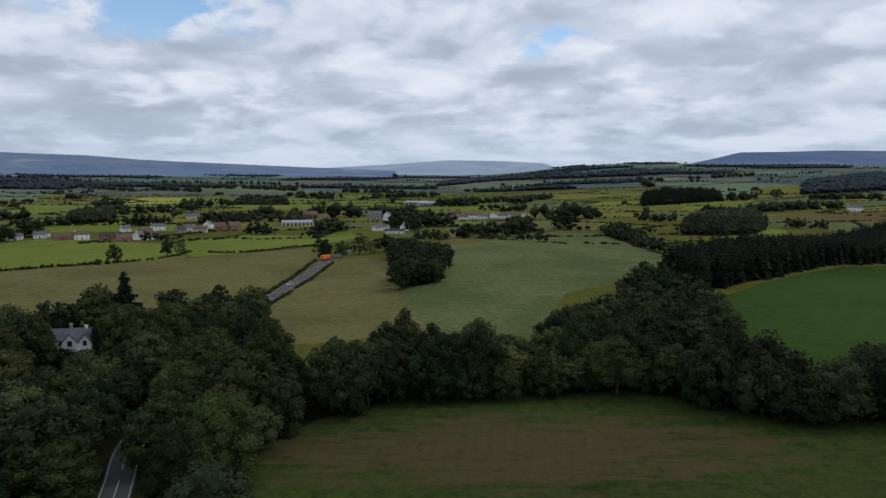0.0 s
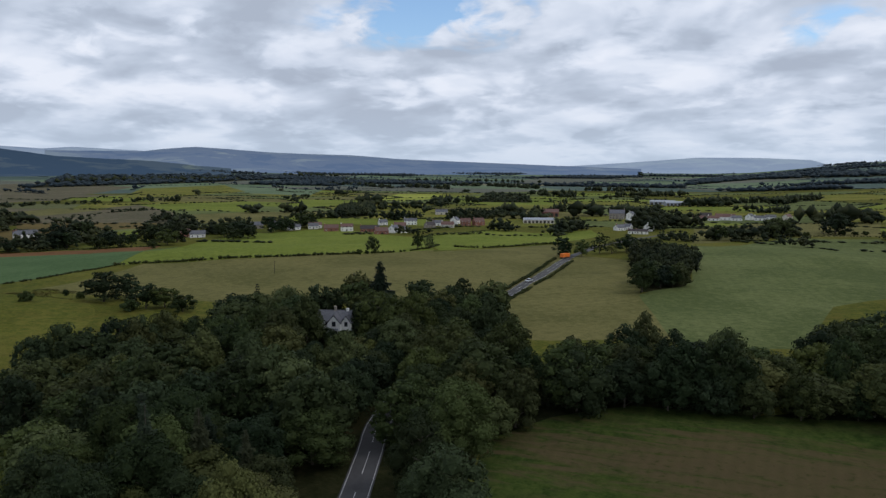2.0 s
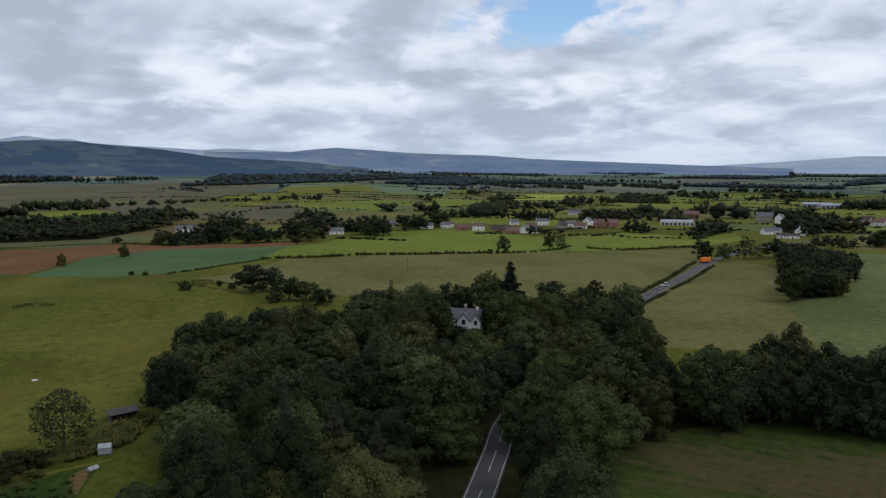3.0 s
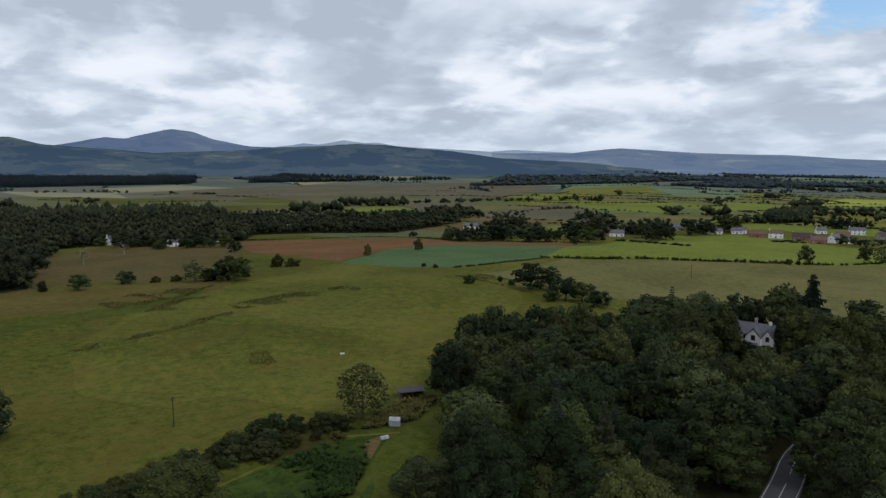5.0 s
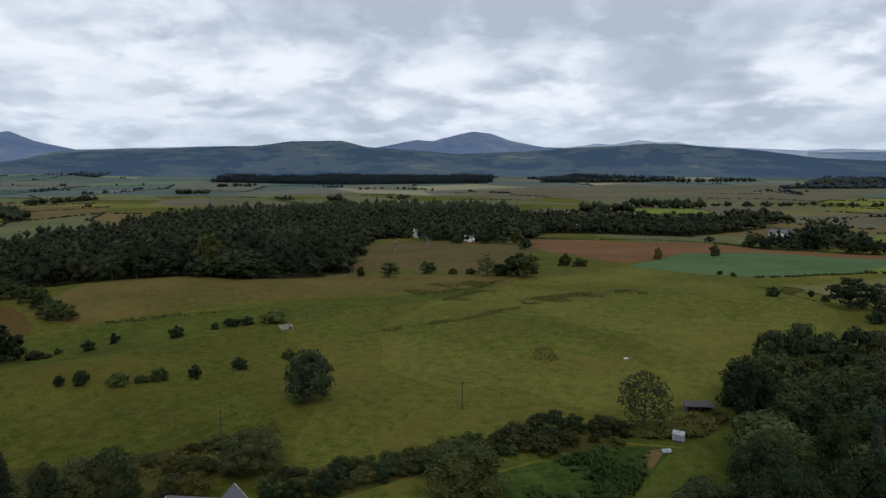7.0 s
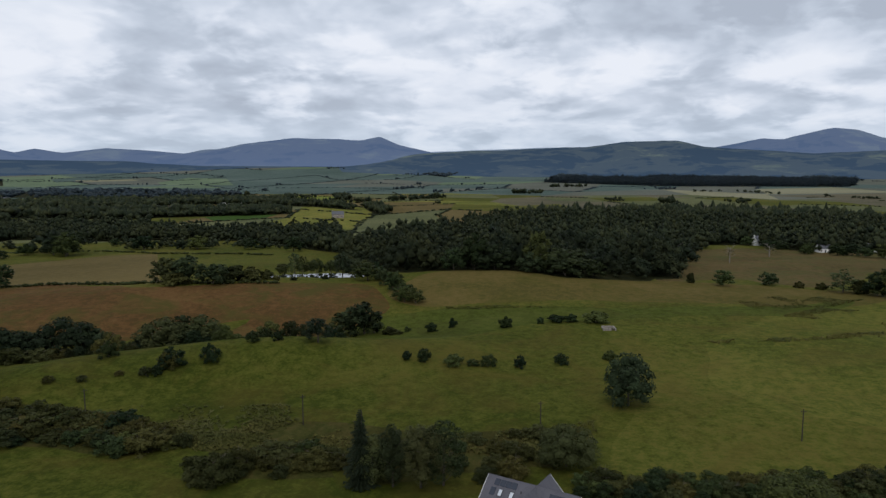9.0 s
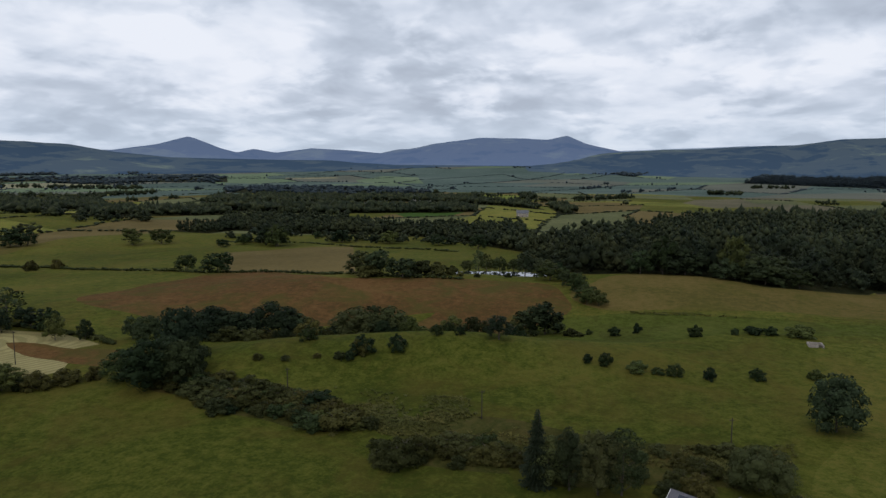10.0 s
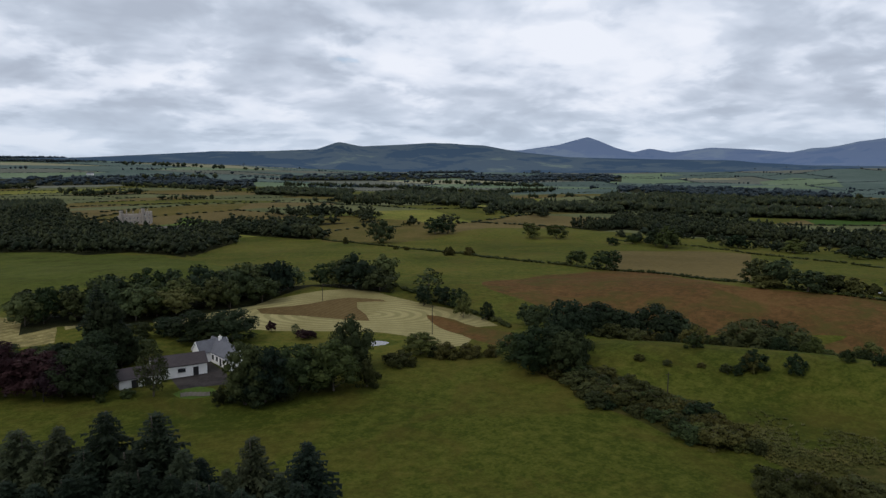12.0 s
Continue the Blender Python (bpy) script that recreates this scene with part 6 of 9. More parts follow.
wood("far dark plantation", "spruce", 11, 16, 22, (-2368, 173), (-2400, 789), (-2738, 901), (-3099, 228), seed=16)
wood("far dark plantation", "spruce", 13, 15, 20, (-2306, 939), (-2224, 1240), (-2296, 1503), (-2895, 1335), seed=17)
wood("far dark plantation", "spruce", 11, 16, 22, (-2596, -181), (-2305, 224), (-2309, 740), (-2701, 882), (-2992, -115), seed=18)
wood("far wood", "dark", 18, 9, 13, (-1644, 1359), (-1502, 1898), (-1501, 2388), (-1279, 2581), (-1659, 2853), (-2268, 2098), seed=19)
wood("parkland wood round a mansion", "broad dark oak broad", 9, 10, 15, (28, -577), (-29, -521), (-42, -482), (-68, -484), (-89, -422), (-118, -537), (-98, -673), (-89, -710), (-86, -697), (-60, -774), (-68, -1135), (0, -1175), (53, -1200), seed=20)
wood("parkland trees", "broad dark", 9, 9, 13, (-90, -553), (-93, -424), (-152, -537), (-163, -609), (-119, -622), seed=21)
wood("belt of trees along a field", "broad dark", 9, 8, 12, (-143, -718), (-179, -670), (-236, -675), (-325, -653), (-332, -668), (-245, -637), (-205, -523), (-178, -581), (-165, -618), seed=22)
wood("belt of trees above a hay field", "broad dark oak ash", 8, 9, 13, (-39.5, -260.1), (-65.8, -249.3), (-87.6, -252.2), (-109.9, -251), (-127.1, -241.5), (-117.5, -223.2), (-96.9, -247.2), (-70.5, -230.7), (-48.1, -227.8), (-34.8, -227.8), (-12.6, -236), (-2.3, -231.1), (-4, -261.3), (-21.4, -255.3), seed=23)
wood("far woods on the plain", "dark broad", 9.5, 8, 14, (-419, -1359), (-557, -1215), (-647, -1413), (-518, -1555), seed=24)
wood("far woods on the plain", "dark broad", 9.5, 8, 14, (-559, -1147), (-671, -878), (-835, -1093), (-745, -1388), seed=25)
wood("far woods on the plain", "dark broad", 9.5, 8, 14, (-532, -743), (-682, -652), (-792, -757), (-685, -896), seed=26)
wood("far woods on the plain", "dark broad", 9.5, 8, 14, (-884, -912), (-998, -711), (-1175, -838), (-1056, -1041), seed=27)
wood("far woods on the plain", "dark broad", 9.5, 8, 14, (-773, -601), (-884, -426), (-1017, -491), (-890, -633), seed=28)
wood("far woods on the plain", "dark broad", 9.5, 8, 14, (-1066, -728), (-1120, -541), (-1283, -621), (-1225, -813), seed=29)
wood("far woods on the plain", "dark broad", 9.5, 8, 14, (-750, -727), (-756, -571), (-832, -503), (-904, -401), (-984, -454), (-912, -596), (-851, -824), seed=30)
wood("far woods on the plain", "dark broad", 9.5, 8, 14, (-1027, -927), (-1016, -663), (-1139, -743), (-1147, -1009), seed=31)
wood("far woods on the plain", "dark broad", 9.5, 8, 14, (-1120, -643), (-1061, -431), (-991, -332), (-1131, -419), (-1239, -664), seed=32)
wood("far dark woods", "dark", 22, 9, 13, (77, -1775), (-227, -1819), (-496, -1607), (-611, -1978), (-276, -2204), (92, -2142), seed=37)
wood("far dark woods", "dark", 24, 9, 13, (-730, -2082), (-1473, -2285), (-1837, -1761), (-2144, -2056), (-1486, -2766), (-856, -2440), seed=38)
wood("far dark woods", "dark", 20, 9, 13, (-1251, -1209), (-1211, -913), (-1400, -750), (-1609, -847), (-1614, -1383), (-1488, -1437), seed=39)
belt("trees along a field edge", "dark oak ash broad dark dark", 7.5, 8, 14.5, 4, (-33.8, 118.8), (-29.6, 126.9), (-24.3, 132.2), (-9.8, 145), (14.5, 148.2), (40.4, 153.7), (56.1, 144.6), (71.4, 134.7), (88.3, 135.3), (105.7, 131.4), seed=40, group="woodland trees")
belt("roadside trees", "broad ash dark", 7, 9, 13, 2, (-62, 118), (-68, 160), (-73, 200), (-74, 228), seed=41, group="woodland trees")
belt("roadside trees", "broad ash dark", 7, 10, 14, 2, (-47, 112), (-51, 135), (-56, 165), (-60, 200), (-60, 225), seed=42, group="woodland trees")
field("lush", (-116, 66), (-124, 80), (-124, 92), (-109, 87), (-92, 71.5), (-79, 57), (-82, 44), (-93.4, 30), (-107, 52))
field("garden", (-104.7, 38), (-107.4, 51), (-109.5, 60.5), (-104.5, 70), (-96.6, 60), (-86, 50), (-92, 36))
field("soil", (-105.9, 65.2), (-105.4, 69.2), (-102.8, 66.8), (-99, 61.8), (-100.6, 61.6))
ribbon("lush", 2.0, (-83, 43), (-87.5, 49.3), (-93.8, 56.2), (-99.9, 63.4), (-104.5, 69), (-112, 78))
ribbon("lea", 0.7, (-104.6, 35.8), (-106.8, 42.9), (-108.8, 49.8), (-110.5, 57.3), (-110, 61.7), (-105.8, 71))
# ---- hedges, walls and field edges ----
hedge("clipped field hedge between two fields", 1.6, 1.8, (-278.5, 284.2), (-250, 308), (-220.6, 327.8), (-197.7, 344), (-182, 366), seed=43, gaps=0.06)
hedge("clipped field hedge between two fields", 1.4, 1.6, (-179, 367), (-158, 405), (-166, 464), seed=44, gaps=0.35)
hedge("clipped field hedge below a green field", 1.7, 1.8, (-150, 451), (-128, 463), (-113, 494), (-95, 527), seed=45, gaps=0.05)
hedge("roadside hedge", 1.3, 1.5, (-70.4, 241.8), (-69.8, 304.4), (-72, 398), seed=46, gaps=0.1)
hedge("roadside hedge", 1.1, 1.4, (-63.4, 245.5), (-60.6, 295.8), (-60.9, 390.7), seed=47, gaps=0.2)
hedge("dark hedge and ditch along a field edge", 1.5, 2.2, (-213, -530), (-220, -461), (-231, -414), (-237, -368), (-239.8, -312.8), (-247, -274.1), (-254.2, -249), (-265.4, -216.9), (-252.2, -177.7), (-250.6, -152.5), (-258.6, -122.5), seed=48, gaps=0.03)
hedge("hedge along the mown field", 1.4, 2, (-124.4, -236.2), (-125.5, -208.8), (-131.7, -183.4), (-128.7, -167.3), seed=49, gaps=0.2)
hedge("hedge at the field end", 1.5, 1.8, (80, 705), (128, 736), (165, 743), seed=50, gaps=0.15)
hedge("hedge under the village", 1.6, 2, (-217, 557), (-210, 588), (-188, 662), seed=51, gaps=0.1)
hedge("hedge by the red field", 1.3, 1.8, (-559, 216), (-544, 259), (-538, 310), (-494, 346), (-405, 375), (-370, 421), seed=52, gaps=0.05)
hedge("hedge by the blue-green crop", 0.9, 1.4, (-274.4, 216.2), (-277.1, 257), (-278.5, 284.2), seed=53, gaps=0.1)
hedge("rough hedge in the valley", 1.3, 1.8, (-410, -400), (-430, -348), (-419, -275), (-415, -200), seed=54, gaps=0.2)
wood("scrub and rushes along a ditch", "shrub shrub bush", 3.7, 1.2, 3.2, (-114, -122), (-116.2, -108.1), (-115.8, -100), (-116.5, -91.7), (-112.6, -82.8), (-112.5, -73.3), (-108.2, -70.6), (-104.7, -76), (-104.8, -85.1), (-104, -92.5), (-100.8, -108.5), seed=58, floor="rush", group="scrub bushes")
wood("scrub along a ditch", "shrub bush shrub shrub", 3.6, 1.6, 3.6, (-102.2, -64.7), (-106.8, -61.1), (-110.1, -54.2), (-110.9, -46.1), (-109.6, -41.5), (-105, -39.8), (-101.8, -48.2), (-98.7, -56.6), (-97.4, -61.3), seed=59, floor="rush", group="scrub bushes")
wood("overgrown hedge with small trees", "shrub bush shrub shrub", 3.3, 1.8, 4.2, (-111.8, -138.1), (-115.9, -123.6), (-114, -107.1), (-116.9, -94), (-113.8, -78.4), (-108.6, -73.5), (-105.9, -73.9), (-103.8, -79.4), (-104.8, -90.8), (-105.1, -105), (-105.5, -123.9), seed=60, floor="rush", group="scrub bushes")
wood("garden hedge", "shrub bush shrub bush", 3, 1.8, 3.2, (-109.2, -0.6), (-112.5, 14.3), (-115.4, 31.7), (-120, 46.9), (-111.3, 43.7), (-107.7, 29.7), (-102.8, -0.5), seed=61, floor="rush", group="garden hedge bushes")
wood("brown scrub beside the garden", "shrub bush shrub", 3.8, 1.4, 3.4, (-110.2, 19.7), (-112.5, 27.5), (-115.6, 40.4), (-121.6, 52.4), (-122.4, 62.2), (-116.4, 65.2), (-109.5, 60.1), (-109.9, 49.2), (-110.6, 39.5), (-104, 26.8), seed=62, floor="rush", group="scrub bushes")
wood("rough scrub in a hollow", "shrub shrub bush", 4.8, 1.2, 2.8, (-109.6, -41.5), (-114.9, -32.9), (-123.2, -24.4), (-128.5, -8.2), (-132.9, -1), (-122.2, -0.3), (-117.4, -5.5), (-111.2, -12.5), (-107.1, -21.2), (-102.4, -35), seed=63, floor="rush", group="scrub bushes")
rushes("brown rush tussocks in wet pasture", 0.95, 0.25, 0.5, (-245.5, 90), (-256.5, 116.9), (-249.5, 143.5), (-236.6, 141.2), (-238.6, 117.7), (-234, 89.7), seed=64)
rushes("brown rush tussocks in wet pasture", 0.95, 0.25, 0.5, (-275.4, 51.4), (-301.1, 86.6), (-295.4, 103.7), (-273.8, 84.9), (-258.8, 57.1), seed=65)
rushes("brown rush tussocks in wet pasture", 0.95, 0.25, 0.5, (-241.1, 189.9), (-242.7, 211.1), (-218, 212.3), (-209.8, 191.6), seed=66)
rushes("brown rush tussocks in wet pasture", 0.95, 0.25, 0.5, (-248.8, 61.8), (-270.8, 80.2), (-269.5, 92.6), (-247.1, 73.4), seed=67)
rushes("brown rush tussocks in wet pasture", 0.95, 0.25, 0.5, (-209.3, 32.8), (-214.2, 56.5), (-230.4, 87), (-219.1, 82.8), (-208.2, 55), (-205.5, 33.8), seed=68)
rushes("brown rush tussocks in wet pasture", 0.95, 0.25, 0.5, (-245.8, -50.9), (-251.5, -33.1), (-250.8, -16.7), (-248.5, -16.6), (-247.6, -32.6), (-242.9, -50.3), seed=69)
rushes("brown rush tussocks in pasture", 0.8, 0.18, 0.38, (-174, 70.1), (-176.7, 74.4), (-164.2, 72.8), (-159.8, 67.1), (-168.1, 66.9), seed=70)
rushes("brown rush tussocks in pasture", 0.8, 0.18, 0.38, (-192.7, 125.6), (-195.1, 132.2), (-191.4, 130.6), (-190.4, 125.9), seed=71)
rushes("rough rushes in a damp hollow", 0.9, 0.25, 0.5, (-120, -80.5), (-125.6, -65.3), (-126.6, -47.7), (-126, -25), (-131.2, -8.4), (-137.8, 1.1), (-125.4, 2.1), (-116.2, -5.4), (-116.8, -23.1), (-113.3, -40.7), (-110.7, -54.5), (-107.4, -67.9), seed=72)
rushes("rough rushes in a damp hollow", 0.9, 0.25, 0.5, (-119.4, -96.1), (-126.9, -87.8), (-129.6, -74.7), (-134.1, -61.6), (-115, -52.3), (-112.2, -61.3), (-111.4, -73.2), seed=73)
belt("trees along the brown field", "dark broad", 8, 6, 9, 6, (-122.1, -203), (-127.3, -186.6), (-132.2, -177.9), (-136.8, -169.3), (-135.5, -159.5), seed=74, group="field edge trees")
belt("bushes along the green knoll", "shrub bush", 6, 2.5, 5, 5, (-139.1, -107.6), (-139.4, -97), (-147.8, -86.1), (-156.1, -80.8), (-159.7, -74.5), seed=75, group="field edge trees")
belt("trees below the wood", "broad dark", 9, 6, 9, 8, (-359.5, -133.9), (-291.4, -95.6), (-258.1, -73.4), (-246.3, -64.7), seed=76, group="field edge trees")
belt("trees by the pond valley", "broad dark", 9, 5, 10, 12, (-426, -415), (-457, -394), (-496, -366), (-483, -307), (-492, -265), (-464, -215), (-491, -200), seed=91)
belt("trees along the valley", "broad dark ash", 8, 5, 10, 10, (-551, -536), (-574, -483), (-564, -393), (-600, -346), (-569, -253), (-539, -200), seed=92)
rushes("tall rank green weeds in an overgrown garden", 0.62, 0.35, 0.95, (-104.7, 42.8), (-107.4, 51), (-109.1, 59.7), (-105.3, 64.5), (-96.6, 57.8), (-89.9, 51.3), (-93.5, 36.7), seed=93, leaf="weeds", name="weeds")
rushes("tall weeds and brambles round an old shed", 0.7, 0.4, 1.0, (-111, 65), (-118, 76), (-124, 88), (-117, 88), (-109, 78), seed=94, leaf="rushes", name="weeds")
# ---- tree lines and copses of the middle distance ----
belt("trees along a far field edge", "broad dark", 7.65, 12.5, 18.2, 9.6, (-518, 825), (-496, 838), seed=201)
belt("trees along a far field edge", "broad dark", 7.65, 10, 15.6, 9.6, (-418, 750), (-409, 778), seed=202)
belt("trees along a far field edge", "broad dark", 7.65, 13.8, 16.9, 3.6, (-380, 644), (-378, 650), seed=203)
belt("trees along a far field edge", "broad dark", 6.8, 15, 19.5, 9.6, (-382, 606), (-377, 607), seed=204)
belt("trees along a far field edge", "broad dark", 7.65, 10, 13, 4.8, (-431, 745), (-423, 750), seed=205)
belt("trees along a far field edge", "broad dark", 10.2, 11.2, 15.6, 4.8, (-426, 936), (-411, 953), seed=206)
belt("trees along a far field edge", "broad dark", 10.2, 12.5, 15.6, 4.8, (-410, 964), (-390, 972), seed=207)
belt("trees along a far field edge", "broad dark", 10.2, 12.5, 15.6, 4.8, (-385, 984), (-375, 988), seed=208)
belt("trees along a far field edge", "broad dark", 8.5, 10, 13, 3.6, (-338, 892), (-332, 898), seed=209)
belt("trees along a far field edge", "broad dark", 8.5, 11.2, 14.3, 3.6, (-318, 781), (-309, 782), seed=210)
belt("trees along a far field edge", "broad dark", 7.65, 10, 13, 6, (-376, 1039), (-374, 1069), seed=211)
belt("trees along a far field edge", "broad dark", 11.9, 8.75, 11.7, 7.2, (-710, 1174), (-692, 1194), seed=212)
belt("trees along a far field edge", "broad dark", 9.35, 10, 14.3, 4.8, (-723, 1363), (-691, 1343), seed=213)
belt("trees along a far field edge", "broad dark", 9, 4, 6, 4, (-239, 607), (-231, 614), seed=214)
belt("trees along a far field edge", "broad dark", 7.65, 15, 19.5, 4.8, (-333, 761), (-323, 773), seed=215)
belt("trees on a low ridge behind the village", "dark broad dark oak", 7.65, 11.2, 16.9, 21.6, (-398, 1064), (-381, 1125), (-356, 1156), seed=216)
belt("tall trees beside a dark wood", "dark broad dark oak", 7.65, 16.2, 22.1, 9.6, (-490, 1010), (-471, 1026), seed=217)
belt("trees beside the village", "dark broad dark oak", 7.65, 13.8, 18.2, 12, (-272, 785), (-240, 792), seed=218)
belt("trees beside the village", "broad dark", 7.65, 10, 15.6, 9.6, (-247, 814), (-229, 871), seed=219)
belt("trees beside the village", "dark broad dark oak", 6.8, 15, 20.8, 19.2, (-227, 892), (-184, 882), seed=220)
belt("trees beside the village", "dark", 5.95, 11.2, 15.6, 12, (-184, 675), (-162, 670), seed=221)
belt("far hedgerow trees on the plain", "broad dark", 10.2, 10, 14.3, 24, (-1037, 1923), (-920, 1910), (-770, 1741), seed=222)
belt("far hedgerow trees on the plain", "broad dark", 10.2, 10, 15.6, 30, (-768, 1876), (-582, 1724), seed=223)
belt("far hedgerow trees on the plain", "broad dark", 8.5, 11.2, 16.9, 48, (-670, 2005), (-529, 1988), (-384, 1847), seed=224)
belt("far hedgerow trees on the plain", "broad dark", 11.9, 10, 15.6, 30, (-1230, 2380), (-903, 2244), seed=225)
belt("far hedgerow trees on the plain", "broad dark", 13.6, 10, 15.6, 48, (-972, 2462), (-504, 2426), seed=226)
belt("far dark wood on the plain", "dark", 8.5, 15, 20.8, 72, (-1719, 2753), (-1569, 2896), seed=227)
wood("dark wood in the fields", "dark", 8, 10, 14, (-422, 790), (-397, 779), (-384, 809), (-404, 874), (-458, 970), (-477, 918), seed=228)
wood("pale scrub on a low hill", "broad dark", 11, 4, 8, (-354, 1176), (-257, 1190), (-329, 1474), (-427, 1522), seed=229)
belt("trees beside the village", "dark broad dark oak", 6.8, 17.5, 22.1, 19.2, (-127, 908), (-102, 914), seed=230)
belt("trees beside the village", "dark broad dark oak", 5.95, 11.2, 16.9, 12, (-122, 676), (-114, 705), (-101, 720), seed=231)
belt("trees beside the village", "dark broad dark oak", 7.65, 11.2, 15.6, 9.6, (-181, 966), (-158, 1001), seed=232)
belt("trees beside the village", "dark broad dark oak", 5.95, 15, 19.5, 24, (-86, 956), (-33, 845), seed=233)
belt("trees beside the village", "dark broad dark oak", 5.95, 16.2, 22.1, 21.6, (-47, 732), (-30, 777), (3, 789), seed=234)
belt("trees beside the village", "dark broad dark oak", 5.1, 8.75, 13, 7.2, (-22, 623), (5, 609), seed=235)
belt("trees beside the village", "dark broad dark oak", 9.35, 11.2, 16.9, 3.6, (14, 637), (26, 644), (51, 666), seed=236)
belt("trees beside the village", "dark broad dark oak", 7.65, 12.5, 20.8, 4.8, (65, 690), (88, 720), seed=237)
belt("trees beside the village", "dark broad dark oak", 9, 3, 5, 3, (97, 721), (112, 730), seed=238)
belt("trees beside the village", "dark broad dark oak", 8.5, 15, 19.5, 7.2, (-2, 1181), (29, 1195), seed=239)
belt("trees beside the village", "dark broad dark oak", 7.65, 16.2, 19.5, 7.2, (33, 1195), (53, 1212), seed=240)
belt("trees beside the village", "dark broad dark oak", 7.65, 11.2, 14.3, 9.6, (65, 1275), (134, 1325), seed=241)
belt("trees beside the village", "dark broad dark oak", 7.65, 13.8, 16.9, 9.6, (130, 1240), (166, 1313), seed=242)
belt("trees beside the village", "dark broad dark oak", 8.5, 11.2, 14.3, 7.2, (171, 1353), (210, 1382), seed=243)
belt("trees beside the village", "dark broad dark oak", 7.65, 8.75, 11.7, 6, (63, 1077), (84, 1096), seed=244)
belt("trees beside the village", "dark broad dark oak", 7.65, 10, 13, 7.2, (89, 1046), (122, 1053), seed=245)
belt("dark wood at the field end", "dark", 6.8, 17.5, 26, 36, (134, 902), (192, 911), seed=246)
belt("copse behind the village", "dark broad", 7.65, 12.5, 18.2, 36, (-308, 1479), (-211, 1433), seed=247)
belt("trees along a far field edge", "broad dark", 10.2, 11.2, 15.6, 30, (-261, 1779), (-98, 1721), seed=248)
belt("trees along a far field edge", "broad dark", 9.35, 11.2, 15.6, 24, (-144, 1441), (-11, 1585), seed=249)
wood("wooded ridge", "dark", 16, 11, 16, (-16, 2341), (118, 2709), (222, 2802), (348, 2616), (489, 2340), (563, 2694), (425, 3198), (279, 3518), (22, 2993), seed=250)
wood("wooded ridge", "dark", 16, 11, 16, (496, 2376), (634, 2320), (806, 2464), (890, 2756), (715, 2727), (562, 2695), seed=251)
wood("dark conifer strip", "spruce", 9, 12, 15, (316, 1127), (494, 1246), (587, 1509), (494, 1557), (406, 1432), seed=252)
wood("dark wood on the slope", "dark", 11, 12, 16, (718, 1414), (952, 1519), (1467, 2349), (1223, 2156), (984, 1915), seed=253)
belt("trees between the fields on the slope", "dark broad dark oak", 7.65, 16.2, 19.5, 12, (514, 1260), (559, 1276), seed=254)
belt("trees between the fields on the slope", "dark broad dark oak", 7.65, 11.2, 15.6, 14.4, (660, 1270), (741, 1301), (791, 1261), seed=255)
belt("trees between the fields on the slope", "dark broad dark oak", 6.8, 12.5, 16.9, 16.8, (430, 990), (535, 1073), (606, 1068), seed=256)
belt("trees between the fields on the slope", "dark broad dark oak", 7.65, 11.2, 15.6, 16.8, (246, 858), (288, 854), seed=257)
belt("trees between the fields on the slope", "dark broad dark oak", 7.65, 11.2, 15.6, 14.4, (385, 1022), (425, 978), seed=258)
belt("trees between the fields on the slope", "dark broad dark oak", 6.8, 11.2, 14.3, 9.6, (384, 779), (412, 768), seed=259)
belt("trees between the fields on the slope", "dark broad dark oak", 9.35, 12.5, 16.9, 9.6, (566, 2044), (502, 1710), seed=260)
belt("trees between the fields on the slope", "dark broad dark oak", 10.2, 12.5, 16.9, 7.2, (608, 1999), (629, 1999), seed=261)
belt("trees between the fields on the slope", "dark broad dark oak", 10.2, 12.5, 16.9, 7.2, (725, 2090), (750, 2088), seed=262)
belt("trees between the fields on the slope", "dark broad dark oak", 11, 12.5, 16.9, 12, (818, 2157), (1001, 2284), seed=263)
wood("broadleaf wood on the slope", "dark broad dark oak", 9, 10, 13, (232, 687), (314, 703), (364, 792), (433, 982), (361, 940), (294, 854), seed=264)
hedge("field hedge on the slope", 1.8, 2.4, (282, 1343), (391, 1390), seed=265, gaps=0.12)
hedge("field hedge on the slope", 1.8, 2.4, (504, 1182), (709, 1376), seed=266, gaps=0.12)
hedge("field hedge on the slope", 1.8, 2.4, (536, 1002), (672, 1068), seed=267, gaps=0.12)
hedge("field hedge on the slope", 1.8, 2.4, (339, 1618), (1042, 2042), seed=268, gaps=0.12)
hedge("field hedge on the slope", 1.8, 2.4, (420, 2009), (782, 2013), seed=269, gaps=0.12)
belt("trees along a far field edge", "broad dark", 8.5, 8.75, 11.7, 9.6, (-1352, 22), (-1359, 52), seed=270)
belt("trees along a far field edge", "dark broad dark oak", 8.5, 13.8, 18.2, 9.6, (-1276, 112), (-1288, 149), seed=271)
belt("trees along a far field edge", "dark broad dark oak", 7.65, 11.2, 15.6, 24, (-1673, -182), (-1684, -114), seed=272)
belt("trees along a far field edge", "dark broad dark oak", 9.35, 11.2, 14.3, 24, (-2181, -128), (-2204, -18), seed=273)
belt("trees along a far field edge", "broad dark", 13.6, 5, 9.1, 12, (-1881, 253), (-1906, 352), (-1753, 423), seed=274)
belt("trees along a far field edge", "dark", 7.65, 6.25, 9.1, 7.2, (-1564, 504), (-1536, 555), seed=275)
belt("trees along a far field edge", "dark broad dark oak", 6.8, 15, 19.5, 24, (-895, 434), (-879, 491), seed=276)
belt("trees along a far field edge", "dark broad dark oak", 6.8, 15, 19.5, 24, (-984, 561), (-939, 644), seed=277)
